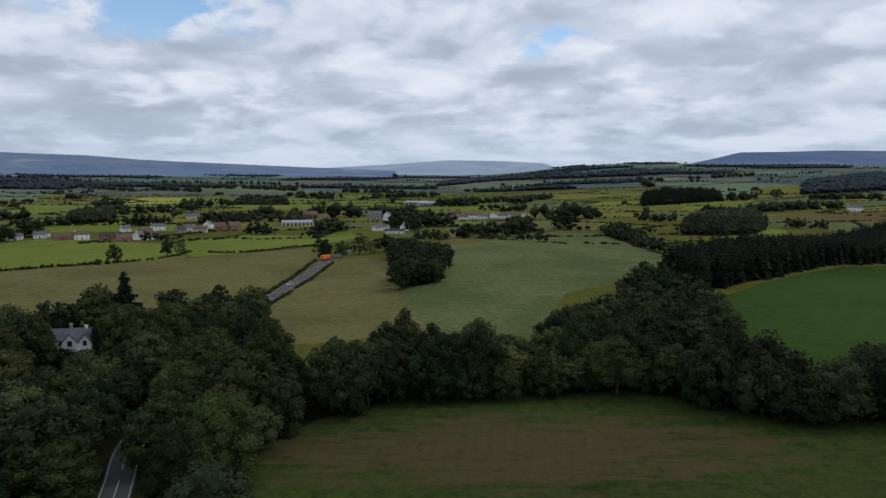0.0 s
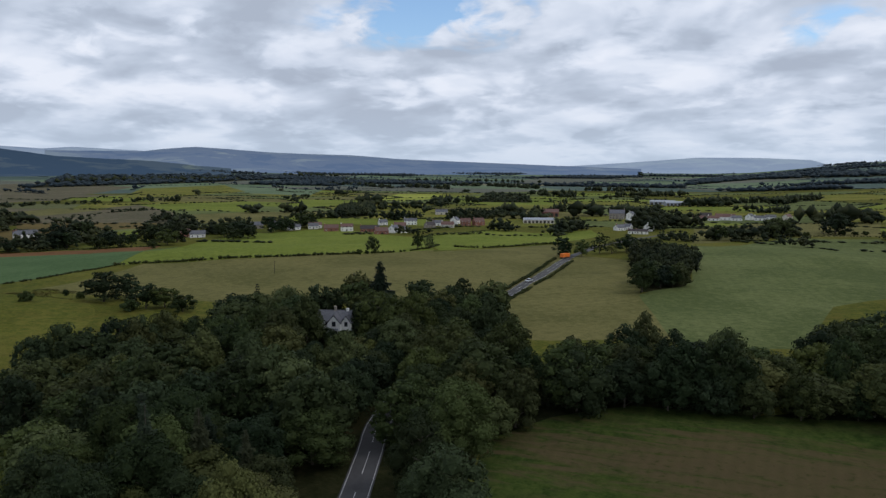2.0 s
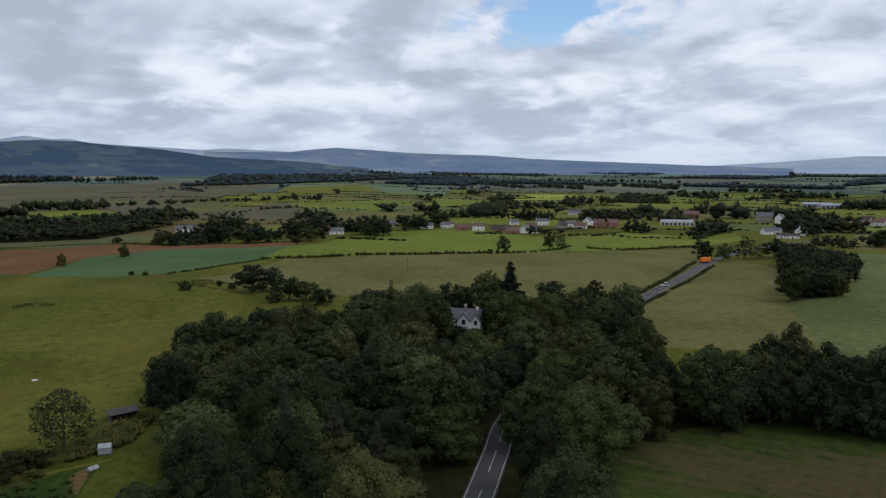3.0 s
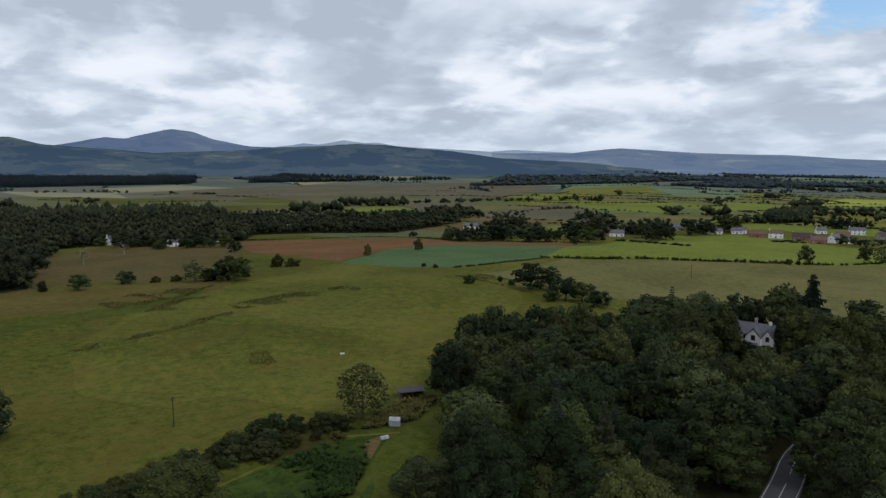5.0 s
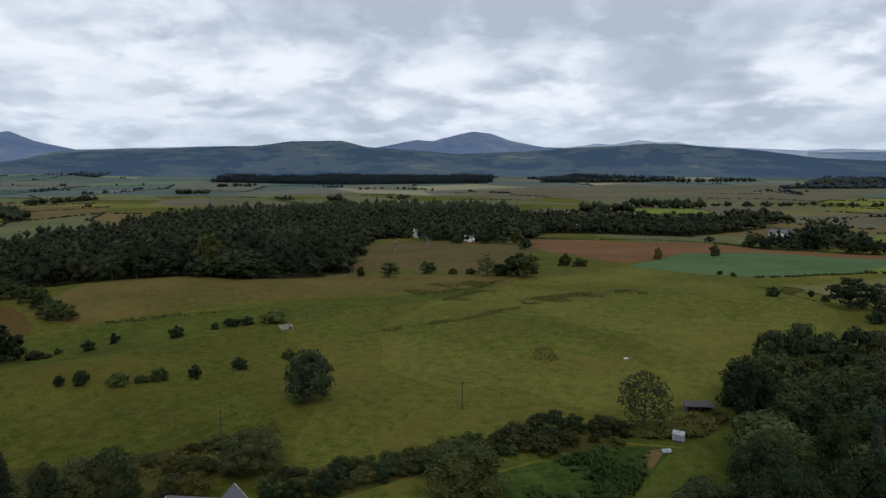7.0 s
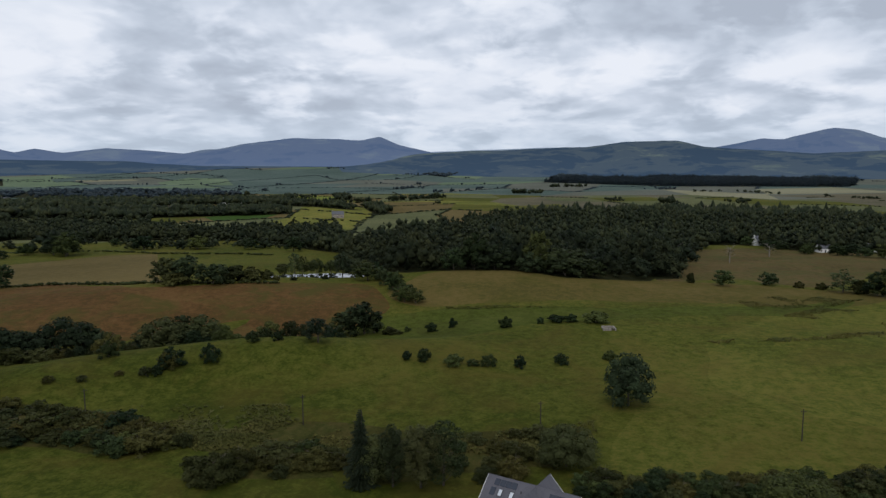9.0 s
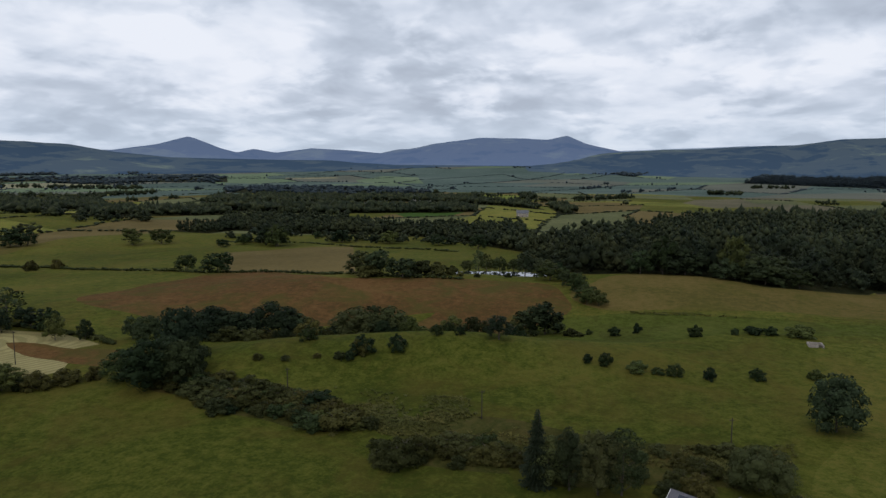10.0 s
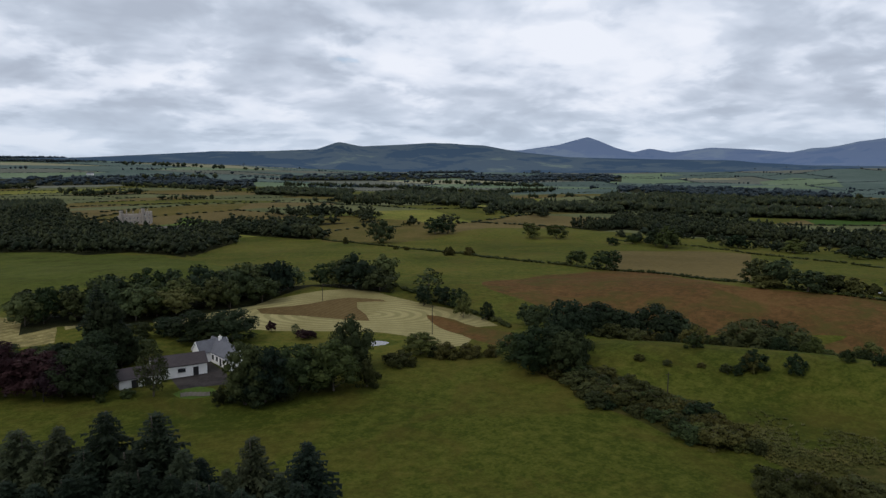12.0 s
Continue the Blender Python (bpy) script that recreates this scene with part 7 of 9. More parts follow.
belt("trees along a far field edge", "dark broad dark oak", 5.95, 15, 20.8, 28.8, (-670, 325), (-664, 367), (-662, 442), (-697, 567), seed=278)
belt("trees along a far field edge", "broad dark", 7.65, 5, 10.4, 36, (-986, 695), (-958, 827), (-893, 1010), seed=279)
belt("trees along a far field edge", "broad dark", 9, 3, 5, 4, (-717, 630), (-698, 684), seed=280)
belt("trees along a far field edge", "broad dark", 9, 4, 6, 5, (-730, 742), (-727, 811), seed=281)
belt("trees along a far field edge", "dark broad dark oak", 5.95, 12.5, 16.9, 9.6, (-464, 365), (-455, 376), seed=282)
belt("trees along a far field edge", "dark broad dark oak", 5.95, 15, 19.5, 9.6, (-436, 377), (-452, 411), seed=283)
belt("trees along a far field edge", "dark broad dark oak", 6.8, 16.2, 20.8, 4.8, (-543, 510), (-535, 518), seed=284)
belt("trees along a far field edge", "dark broad dark oak", 5.95, 13.8, 16.9, 9.6, (-440, 431), (-444, 456), seed=285)
belt("trees along a far field edge", "dark broad dark oak", 5.95, 15, 20.8, 16.8, (-466, 516), (-460, 563), seed=286)
belt("trees along a far field edge", "dark broad dark oak", 5.95, 11.2, 14.3, 7.2, (-412, 468), (-396, 467), seed=287)
belt("trees along a far field edge", "dark broad dark oak", 5.95, 13.8, 18.2, 14.4, (-416, 539), (-407, 587), seed=288)
belt("trees along a far field edge", "dark broad dark oak", 7.65, 13.8, 16.9, 3.6, (-558, 805), (-555, 815), seed=289)
belt("trees along a far field edge", "broad dark", 11, 12.5, 16.9, 3.6, (-570, 642), (-564, 682), seed=290)
belt("trees along a far field edge", "broad dark", 7.65, 11.2, 14.3, 3.6, (-848, 985), (-840, 1002), seed=291)
belt("trees along a far field edge", "dark", 8.5, 15, 19.5, 108, (-1872, 1680), (-1769, 1937), (-1543, 2112), seed=292)
belt("trees along a far field edge", "dark", 8.5, 15, 19.5, 60, (-2284, 1107), (-2248, 1367), seed=293)
belt("trees along a far field edge", "dark", 8.5, 15, 19.5, 48, (-2175, 1382), (-2141, 1664), seed=294)
belt("trees along a far field edge", "dark broad dark oak", 5.95, 13.8, 19.5, 31.2, (-768, -744), (-766, -650), (-839, -595), (-848, -526), seed=295)
belt("trees along a far field edge", "dark broad dark oak", 7.65, 12.5, 16.9, 60, (-1038, -1004), (-1130, -807), seed=296)
belt("trees along a far field edge", "broad dark", 8.5, 8.75, 13, 18, (-1149, -712), (-1373, -563), seed=297)
belt("trees along a far field edge", "dark broad dark oak", 5.95, 13.8, 18.2, 6, (-426, -371), (-437, -360), seed=298)
belt("trees along a far field edge", "broad dark", 5.95, 7.5, 10.4, 3.6, (-415, -388), (-421, -382), seed=299)
belt("trees along a far field edge", "broad dark", 5.95, 7.5, 11.7, 6, (-457, -331), (-462, -312), seed=300)
belt("trees along a far field edge", "broad dark", 6.8, 7.5, 11.7, 6, (-461, -290), (-469, -269), seed=301)
belt("trees along a far field edge", "broad dark", 5.95, 8.75, 11.7, 3.6, (-467, -244), (-471, -236), seed=302)
belt("trees along a far field edge", "dark broad dark oak", 7.65, 10, 13, 9.6, (-1185, -433), (-1216, -391), seed=303)
belt("trees along a far field edge", "dark broad dark oak", 7.65, 10, 14.3, 18, (-1279, -371), (-1426, -302), seed=304)
belt("trees along a far field edge", "dark broad dark oak", 5.95, 10, 15.6, 19.2, (-251, -741), (-300, -728), (-341, -681), seed=305)
belt("trees along a far field edge", "dark broad dark oak", 5.95, 11.2, 18.2, 16.8, (-178, -666), (-191, -596), (-209, -534), seed=306)
belt("trees along a far field edge", "dark broad dark oak", 7.65, 10, 15.6, 24, (-242, -1744), (-351, -1610), (-455, -1484), seed=307)
belt("trees along a far field edge", "dark", 10.2, 11.2, 16.9, 48, (-294, -2107), (-534, -2181), seed=308)
belt("trees along a far field edge", "dark", 11.9, 12.5, 18.2, 144, (-437, -3110), (-832, -2811), seed=309)
belt("broken woods across the plain", "dark broad dark", 7.65, 11.2, 15.6, 31.2, (-445, -1411), (-551, -1431), (-557, -1319), seed=401)
belt("broken woods across the plain", "dark broad dark", 7.65, 11.2, 15.6, 31.2, (-554, -1242), (-593, -1088), (-521, -756), seed=402)
belt("broken woods across the plain", "dark broad dark", 7.65, 11.2, 15.6, 31.2, (-617, -1765), (-841, -1638), (-869, -1203), seed=403)
belt("broken woods across the plain", "dark broad dark", 7.65, 11.2, 15.6, 31.2, (-1167, -2053), (-1289, -1540), seed=404)
belt("broken woods across the plain", "dark broad dark", 7.65, 11.2, 15.6, 31.2, (-800, -2126), (-1167, -2271), seed=405)
belt("broken woods across the plain", "dark broad dark", 7.65, 11.2, 15.6, 31.2, (-501, -694), (-550, -656), seed=406)
belt("overgrown hedge with small trees along a brown field", "broad shrub dark bush", 5, 2.5, 6, 4, (-142, -130), (-154, -118), (-164, -97), (-175, -86), (-176, -79), (-183, -69), seed=420, group="field edge trees")
belt("low scrub below the brown field", "shrub bush", 4, 1.2, 2.8, 3, (-172, -88), (-176, -78), (-182, -68), seed=421, group="field edge trees")
# ---- single trees and bushes ----
tree("broad", *polar(28.9, 195), 5.4, wide=1.35, group="garden trees before the white house")
tree("dark", *polar(29.7, 197), 6.0, wide=1.3, group="garden trees before the white house")
tree("ash", -61.0, 106.0, 14.5, wide=1.15, label="large light green ash tree leaning over the road")
tree("ash", -38.5, 133.5, 16.0, wide=1.25, label="large light green ash tree with a broad billowing crown")
tree("willow", -95.5, 103.5, 13.5, wide=1.1, group="willows in the wood")
tree("willow", -101.5, 109.0, 13.0, wide=1.0, group="willows in the wood")
tree("willow", -90.5, 109.5, 12.0, wide=1.0, group="willows in the wood")
tree("willow", -108.0, 101.0, 11.0, wide=0.95, group="willows in the wood")
tree("spruce", -81.6, 87.1, 14.0, wide=1.1, label="dark larch with drooping boughs among broadleaf trees")
tree("spruce", -68.1, 85.9, 12.5, wide=1.05, label="dark larch with drooping boughs among broadleaf trees")
tree("oak", -148.0, 8.3, 11.6, wide=1.02, label="broad dark round tree standing alone in pasture")
tree("oak", -160.8, -138.2, 11.4, wide=1.55, group="field edge trees")
tree("oak", -174.7, -118.3, 10.9, wide=1.35, group="field edge trees")
tree("oak", -181.9, -110.9, 10.9, wide=1.36, group="field edge trees")
tree("dark", -152.7, -147.1, 9.3, wide=1.60, group="field edge trees")
tree("dark", -150.2, -152.4, 9.8, wide=1.80, group="field edge trees")
tree("dark", -159.1, -144.7, 8.3, wide=1.71, group="field edge trees")
tree("dark", -166.0, -135.1, 9.7, wide=1.40, group="field edge trees")
tree("dark", -167.7, -131.3, 7.5, wide=1.54, group="field edge trees")
tree("dark", -181.7, -116.9, 11.8, wide=1.29, group="field edge trees")
tree("dark", -176.2, -112.4, 7.3, wide=1.80, group="field edge trees")
tree("dark", -182.9, -105.2, 5.9, wide=1.80, group="field edge trees")
tree("dark", -172.5, -123.3, 6.2, wide=1.60, group="field edge trees")
tree("broad", -167.0, -125.6, 4.5, wide=1.80, group="field edge trees")
tree("broad", -177.3, -106.9, 5.0, wide=1.80, group="field edge trees")
tree("broad", -184.3, -100.6, 4.9, wide=1.80, group="field edge trees")
tree("broad", -184.7, -95.6, 4.3, wide=1.80, group="field edge trees")
tree("broad", -188.7, -92.1, 7.9, wide=1.35, group="field edge trees")
tree("broad", -188.5, -88.0, 3.9, wide=1.80, group="field edge trees")
tree("shrub", -148.3, -141.6, 4.7, wide=1.70, group="field edge trees")
tree("shrub", -153.7, -135.6, 3.4, wide=1.80, group="field edge trees")
tree("shrub", -159.2, -129.2, 2.7, wide=1.80, group="field edge trees")
tree("shrub", -162.9, -124.4, 2.0, wide=1.80, group="field edge trees")
tree("shrub", -166.2, -119.9, 2.0, wide=1.80, group="field edge trees")
tree("shrub", -169.9, -114.7, 2.0, wide=1.80, group="field edge trees")
tree("shrub", -178.5, -100.7, 2.0, wide=1.80, group="field edge trees")
tree("shrub", -180.8, -96.7, 2.0, wide=1.80, group="field edge trees")
tree("shrub", -188.0, -84.3, 2.0, wide=1.80, group="field edge trees")
tree("shrub", -189.9, -79.9, 2.0, wide=1.80, group="field edge trees")
tree("shrub", -191.7, -75.3, 2.0, wide=1.80, group="field edge trees")
tree("shrub", -193.2, -71.5, 2.0, wide=1.80, group="field edge trees")
tree("shrub", -185.0, -88.2, 2.0, wide=1.80, group="field edge trees")
tree("willow", -164.8, -67.4, 7.0, wide=1.64, group="field edge trees")
tree("dark", -211.9, -75.5, 10.7, wide=1.48, group="field edge trees")
tree("dark", -213.2, -71.2, 12.2, wide=1.43, group="field edge trees")
tree("dark", -213.3, -78.9, 8.2, wide=1.30, group="field edge trees")
tree("dark", -214.8, -68.4, 7.8, wide=1.16, group="field edge trees")
tree("shrub", -212.4, -62.4, 2.6, wide=1.68, group="field edge trees")
tree("shrub", -211.9, -59.4, 1.5, wide=1.80, group="field edge trees")
tree("bush", -215.4, -49.2, 3.3, wide=1.17, group="pasture bushes")
tree("bush", -220.9, -43.8, 3.4, wide=0.88, group="pasture bushes")
tree("bush", -215.5, -57.6, 2.0, wide=1.13, group="pasture bushes")
tree("bush", -216.8, -25.8, 3.8, wide=1.10, group="pasture bushes")
tree("bush", -223.3, -15.4, 2.4, wide=0.95, group="pasture bushes")
tree("bush", -226.8, -10.5, 2.8, wide=1.79, group="pasture bushes")
tree("bush", -227.4, -5.7, 3.0, wide=1.56, group="pasture bushes")
tree("bush", -227.5, 2.3, 4.0, wide=1.80, group="pasture bushes")
tree("bush", -166.0, -44.4, 2.7, wide=0.92, group="pasture bushes")
tree("bush", -167.0, -40.2, 3.9, wide=0.84, group="pasture bushes")
tree("bush", -167.7, -32.8, 3.4, wide=1.45, group="pasture bushes")
tree("bush", -169.1, -28.1, 2.2, wide=1.28, group="pasture bushes")
tree("bush", -170.2, -24.7, 3.6, wide=1.05, group="pasture bushes")
tree("bush", -171.8, -16.8, 3.6, wide=0.91, group="pasture bushes")
tree("bush", -177.5, -6.9, 3.1, wide=1.26, group="pasture bushes")
tree("bush", -183.7, 5.4, 3.0, wide=1.26, group="pasture bushes")
tree("broad", -277.9, -91.2, 8.1, wide=1.80, group="field edge trees")
tree("broad", -248.3, -63.1, 6.3, wide=1.53, group="field edge trees")
tree("broad", -252.2, -68.4, 6.8, wide=1.70, group="field edge trees")
tree("spruce", -101.1, -34.7, 13.0, wide=0.82, label="brown-tinged conifer beside willows")
tree("willow", -102.0, -29.7, 10.8, wide=1.05, group="willows by the ditch")
tree("willow", -102.5, -25.3, 11.4, wide=0.99, group="willows by the ditch")
tree("thin", -104.0, -22.0, 11.7, wide=0.94, group="willows by the ditch")
tree("thin", -102.2, -33.0, 9.1, wide=1.05, group="willows by the ditch")
tree("oak", -115.2, -3.3, 7.6, wide=1.21, label="gnarled tree with a pale trunk in rough grass")
tree("shrub", -109.0, -11.8, 4.4, wide=1.00, group="garden bushes")
tree("shrub", -107.3, -15.7, 2.6, wide=1.33, group="garden bushes")
tree("shrub", -110.4, 34.4, 3.5, wide=1.28, group="garden bushes")
tree("shrub", -108.4, 21.2, 2.7, wide=1.61, group="garden bushes")
tree("dark", -247.5, -165.6, 11.7, wide=1.56, group="pond trees")
tree("dark", -249.5, -155.7, 12.8, wide=1.56, group="pond trees")
tree("dark", -251.1, -146.0, 9.2, wide=1.80, group="pond trees")
tree("shrub", -245.3, -159.2, 5.3, wide=1.77, group="pond trees")
tree("shrub", -261.0, -143.2, 7.0, wide=1.38, group="pond trees")
tree("shrub", -261.9, -135.3, 6.3, wide=1.22, group="pond trees")
tree("shrub", -267.5, -131.8, 4.3, wide=1.36, group="pond trees")
tree("thin", -299.4, -132.9, 11.5, wide=1.1, group="pond trees")
tree("thin", -300.2, -129.4, 9.5, wide=1, group="pond trees")
tree("ash", -302.3, -123.6, 8, wide=1, group="pond trees")
tree("ash", -303.6, -117.2, 7, wide=1.2, group="pond trees")
tree("willow", -285.3, -104.8, 12, wide=1.1, group="pond trees")
tree("willow", -288.7, -99.8, 9, wide=1.1, group="pond trees")
tree("ash", -291.7, -97.0, 8, wide=1.2, group="pond trees")
tree("ash", -296.6, -137.8, 5, wide=1.3, group="pond trees")
tree("shrub", -331.6, -154.0, 3.5, wide=1.80, group="pond trees")
tree("shrub", -331.6, -140.1, 2.9, wide=1.80, group="pond trees")
tree("shrub", -266.4, -126.3, 2.1, wide=1.45, group="pond trees")
tree("shrub", -267.2, -119.2, 1.6, wide=1.64, group="pond trees")
tree("shrub", -276.3, -109.3, 1.7, wide=1.61, group="pond trees")
tree("dark", -405.4, -341.9, 18.1, wide=1.80, group="valley trees")
tree("dark", -407.5, -354.7, 14.1, wide=1.53, group="valley trees")
tree("broad", -404.4, -374.1, 8.4, wide=1.80, group="valley trees")
tree("broad", -454.6, -319.0, 11.6, wide=1.80, group="valley trees")
tree("broad", -456.3, -276.9, 11.0, wide=1.80, group="valley trees")
tree("broad", -454.5, -234.1, 8.8, wide=1.80, group="valley trees")
tree("broad", -443.8, -197.5, 11.9, wide=1.45, group="valley trees")
tree("broad", -463.4, -182.8, 9.5, wide=1.80, group="valley trees")
tree("broad", -474.7, -357.3, 7.0, wide=1.52, group="valley trees")
tree("broad", -377.7, -368.6, 7.2, wide=1.80, group="valley trees")
tree("spruce", 1.5, -96.8, 11.8, wide=1.80, group="conifers near the camera")
tree("spruce", -1.4, -94.4, 11.7, wide=1.80, group="conifers near the camera")
tree("spruce", -4.9, -92.2, 12.5, wide=1.80, group="conifers near the camera")
tree("spruce", -7.0, -91.6, 12.6, wide=1.80, group="conifers near the camera")
tree("spruce", -10.2, -89.0, 13.2, wide=1.80, group="conifers near the camera")
tree("spruce", -12.8, -87.4, 14.0, wide=1.80, group="conifers near the camera")
tree("spruce", -15.4, -85.8, 12.9, wide=1.80, group="conifers near the camera")
tree("spruce", -17.4, -84.0, 12.5, wide=1.80, group="conifers near the camera")
tree("spruce", -19.9, -83.2, 11.9, wide=1.80, group="conifers near the camera")
tree("spruce", -22.5, -81.5, 11.2, wide=1.80, group="conifers near the camera")
tree("spruce", -25.5, -79.8, 10.5, wide=1.80, group="conifers near the camera")
tree("spruce", -28.6, -78.5, 11.7, wide=1.80, group="conifers near the camera")
tree("spruce", 7.1, -107.1, 14.8, wide=1.80, group="conifers near the camera")
tree("spruce", 3.6, -105.8, 14.4, wide=1.80, group="conifers near the camera")
tree("spruce", 0.0, -103.6, 15.8, wide=1.80, group="conifers near the camera")
tree("spruce", -2.2, -98.2, 13.7, wide=1.80, group="conifers near the camera")
tree("spruce", -4.6, -101.5, 16.0, wide=1.80, group="conifers near the camera")
tree("spruce", -7.1, -95.3, 14.5, wide=1.80, group="conifers near the camera")
tree("spruce", -9.8, -97.6, 18.3, wide=1.67, group="conifers near the camera")
tree("spruce", -12.0, -92.3, 14.5, wide=1.80, group="conifers near the camera")
tree("spruce", -15.5, -94.2, 18.3, wide=1.67, group="conifers near the camera")
tree("spruce", -17.5, -89.1, 14.6, wide=1.62, group="conifers near the camera")
tree("spruce", -19.7, -89.4, 12.9, wide=1.70, group="conifers near the camera")
tree("spruce", -22.7, -88.3, 11.1, wide=1.80, group="conifers near the camera")
tree("spruce", -26.3, -88.6, 14.7, wide=1.76, group="conifers near the camera")
tree("spruce", -28.2, -84.0, 10.7, wide=1.80, group="conifers near the camera")
tree("spruce", -32.5, -85.5, 13.7, wide=1.80, group="conifers near the camera")
tree("dark", -40.8, -141.6, 15.2, wide=0.91, group="cottage trees")
tree("dark", -44.7, -141.0, 13.6, wide=1.08, group="cottage trees")
tree("dark", -40.4, -141.8, 8.0, wide=1.08, group="cottage trees")
tree("dark", -48.2, -141.2, 10.5, wide=1.00, group="cottage trees")
tree("dark", -42.6, -140.1, 9.3, wide=1.11, group="cottage trees")
tree("broad", -53.3, -143.9, 11.6, wide=1.24, group="cottage trees")
tree("broad", -59.9, -140.6, 12.0, wide=1.21, group="cottage trees")
tree("broad", -57.6, -144.1, 9.5, wide=1.27, group="cottage trees")
tree("oak", -69.7, -152.4, 13.2, wide=0.75, group="cottage trees")
tree("shrub", -67.7, -139.8, 6.8, wide=0.66, group="cottage trees")
tree("shrub", -48.9, -142.3, 6.5, wide=0.90, group="cottage trees")
tree("shrub", -36.9, -144.8, 4.2, wide=0.92, group="cottage trees")
tree("thin", -25.4, -156.6, 13.2, wide=0.78, label="drooping silver birch in front of white outbuildings")
tree("bush", -15.2, -158.0, 2.6, wide=0.88, group="garden bushes")
tree("bush", -20.6, -158.8, 2.3, wide=1.31, group="garden bushes")
tree("bush", -39.0, -178.9, 2.2, wide=0.74, group="garden bushes")
tree("bush", -32.3, -170.5, 1.9, wide=1.06, group="garden bushes")
tree("dark", -20.0, -187.1, 18.3, wide=0.73, group="cottage trees")
tree("dark", -10.0, -184.1, 8.1, wide=1.80, group="cottage trees")
tree("dark", -12.6, -167.3, 9.5, wide=1.67, group="cottage trees")
tree("purple", -3.8, -169.5, 11.0, wide=1.80, group="cottage trees")
tree("purple", 1.5, -173.1, 12.5, wide=1.46, group="cottage trees")
tree("purple", -8.7, -165.2, 9.6, wide=1.27, group="cottage trees")
tree("dark", 0.2, -191.0, 7.8, wide=1.80, group="cottage trees")
tree("dark", -6.6, -187.3, 7.9, wide=1.80, group="cottage trees")
tree("dark", -11.4, -165.4, 11.5, wide=1.35, group="cottage trees")
tree("dark", -14.3, -161.8, 11.2, wide=1.20, group="cottage trees")
tree("dark", -19.4, -187.5, 14.1, wide=0.94, group="cottage trees")
tree("dark", -22.7, -183.2, 11.2, wide=1.09, group="cottage trees")
tree("dark", -26.4, -186.3, 7.2, wide=1.54, group="cottage trees")
tree("dark", 6.6, -177.2, 11.6, wide=1.80, group="cottage trees")
tree("dark", 9.2, -196.3, 7.9, wide=1.80, group="cottage trees")
tree("dark", -16.7, -179.7, 11.3, wide=1.31, group="cottage trees")
tree("spruce", -18.8, -189.4, 20.4, wide=1.12, group="cottage trees")
tree("spruce", -22.1, -188.5, 15.7, wide=1.21, group="cottage trees")
tree("dark", -42.5, -197.3, 9.6, wide=1.80, group="cottage trees")
tree("dark", -52.2, -192.3, 10.1, wide=1.80, group="cottage trees")
tree("dark", -38.7, -208.4, 6.5, wide=1.80, group="cottage trees")
tree("dark", -47.0, -194.2, 7.2, wide=1.80, group="cottage trees")
tree("dark", -30.7, -209.7, 5.5, wide=1.80, group="cottage trees")
tree("purple", -65.3, -198.8, 3.9, wide=1.02, group="garden bushes", label="small dark purple-leaved tree on a lawn")
tree("purple", -70.5, -186.1, 3.2, wide=1.80, group="garden bushes", label="small dark purple-leaved tree on a lawn")
tree("purple", -72.5, -185.0, 2.6, wide=1.80, group="garden bushes", label="small dark purple-leaved tree on a lawn")
tree("thin", -70.5, -192.7, 3.5, wide=1.04, group="garden bushes")
tree("broad", -91.1, -155.8, 6.6, wide=1.80, group="field edge trees")
tree("shrub", -81.5, -148.9, 4.3, wide=1.41, group="field edge trees")
tree("shrub", -95.2, -149.7, 4.6, wide=1.09, group="field edge trees")
tree("shrub", -100.9, -147.8, 3.9, wide=1.31, group="field edge trees")
tree("shrub", -105.6, -144.3, 3.3, wide=1.13, group="field edge trees")
tree("shrub", -81.0, -154.0, 2.6, wide=1.30, group="field edge trees")
tree("shrub", -93.2, -152.0, 3.3, wide=1.05, group="field edge trees")
tree("thin", -126.7, -210.7, 10.9, wide=1.54, group="field edge trees")
tree("dark", -127.1, -200.8, 7.2, wide=1.80, group="field edge trees")
tree("broad", -105.5, -126.9, 11.8, wide=1.37, group="field edge trees")
tree("broad", -107.0, -136.6, 7.5, wide=1.54, group="field edge trees")
tree("dark", -119.9, -131.5, 14.3, wide=0.97, group="field edge trees")
tree("dark", -109.5, -120.5, 11.2, wide=1.03, group="field edge trees")
tree("dark", -110.7, -125.9, 11.1, wide=1.07, group="field edge trees")
tree("dark", -113.6, -120.7, 9.3, wide=1.05, group="field edge trees")
tree("dark", -443.8, 356.8, 11.5, wide=1.80, group="village trees")
tree("dark", -438.9, 388.8, 19.9, wide=1.60, group="village trees")
tree("dark", -447.5, 384.8, 12.6, wide=1.80, group="village trees")
tree("dark", -528.5, 502.3, 15.2, wide=1.46, group="village trees")
tree("dark", -394.7, 395.2, 13.5, wide=1.75, group="village trees")
tree("dark", -384.4, 395.9, 10.1, wide=1.68, group="village trees")
tree("dark", -396.6, 450.6, 17.6, wide=1.77, group="village trees")
tree("dark", -383.3, 454.4, 19.4, wide=1.44, group="village trees")
tree("dark", -405.8, 446.3, 12.1, wide=1.77, group="village trees")
tree("dark", -380.3, 510.9, 15.0, wide=1.80, group="village trees")
tree("dark", -366.5, 515.2, 17.0, wide=1.75, group="village trees")
tree("dark", -353.5, 507.0, 11.8, wide=1.80, group="village trees")
tree("dark", -498.2, 349.6, 5.9, wide=1.80, group="village trees")
tree("broad", -429.6, 392.8, 13.0, wide=1.79, group="village trees")
tree("broad", -457.1, 355.7, 8.3, wide=1.80, group="village trees")
tree("broad", -391.9, 384.0, 9.9, wide=1.60, group="village trees")
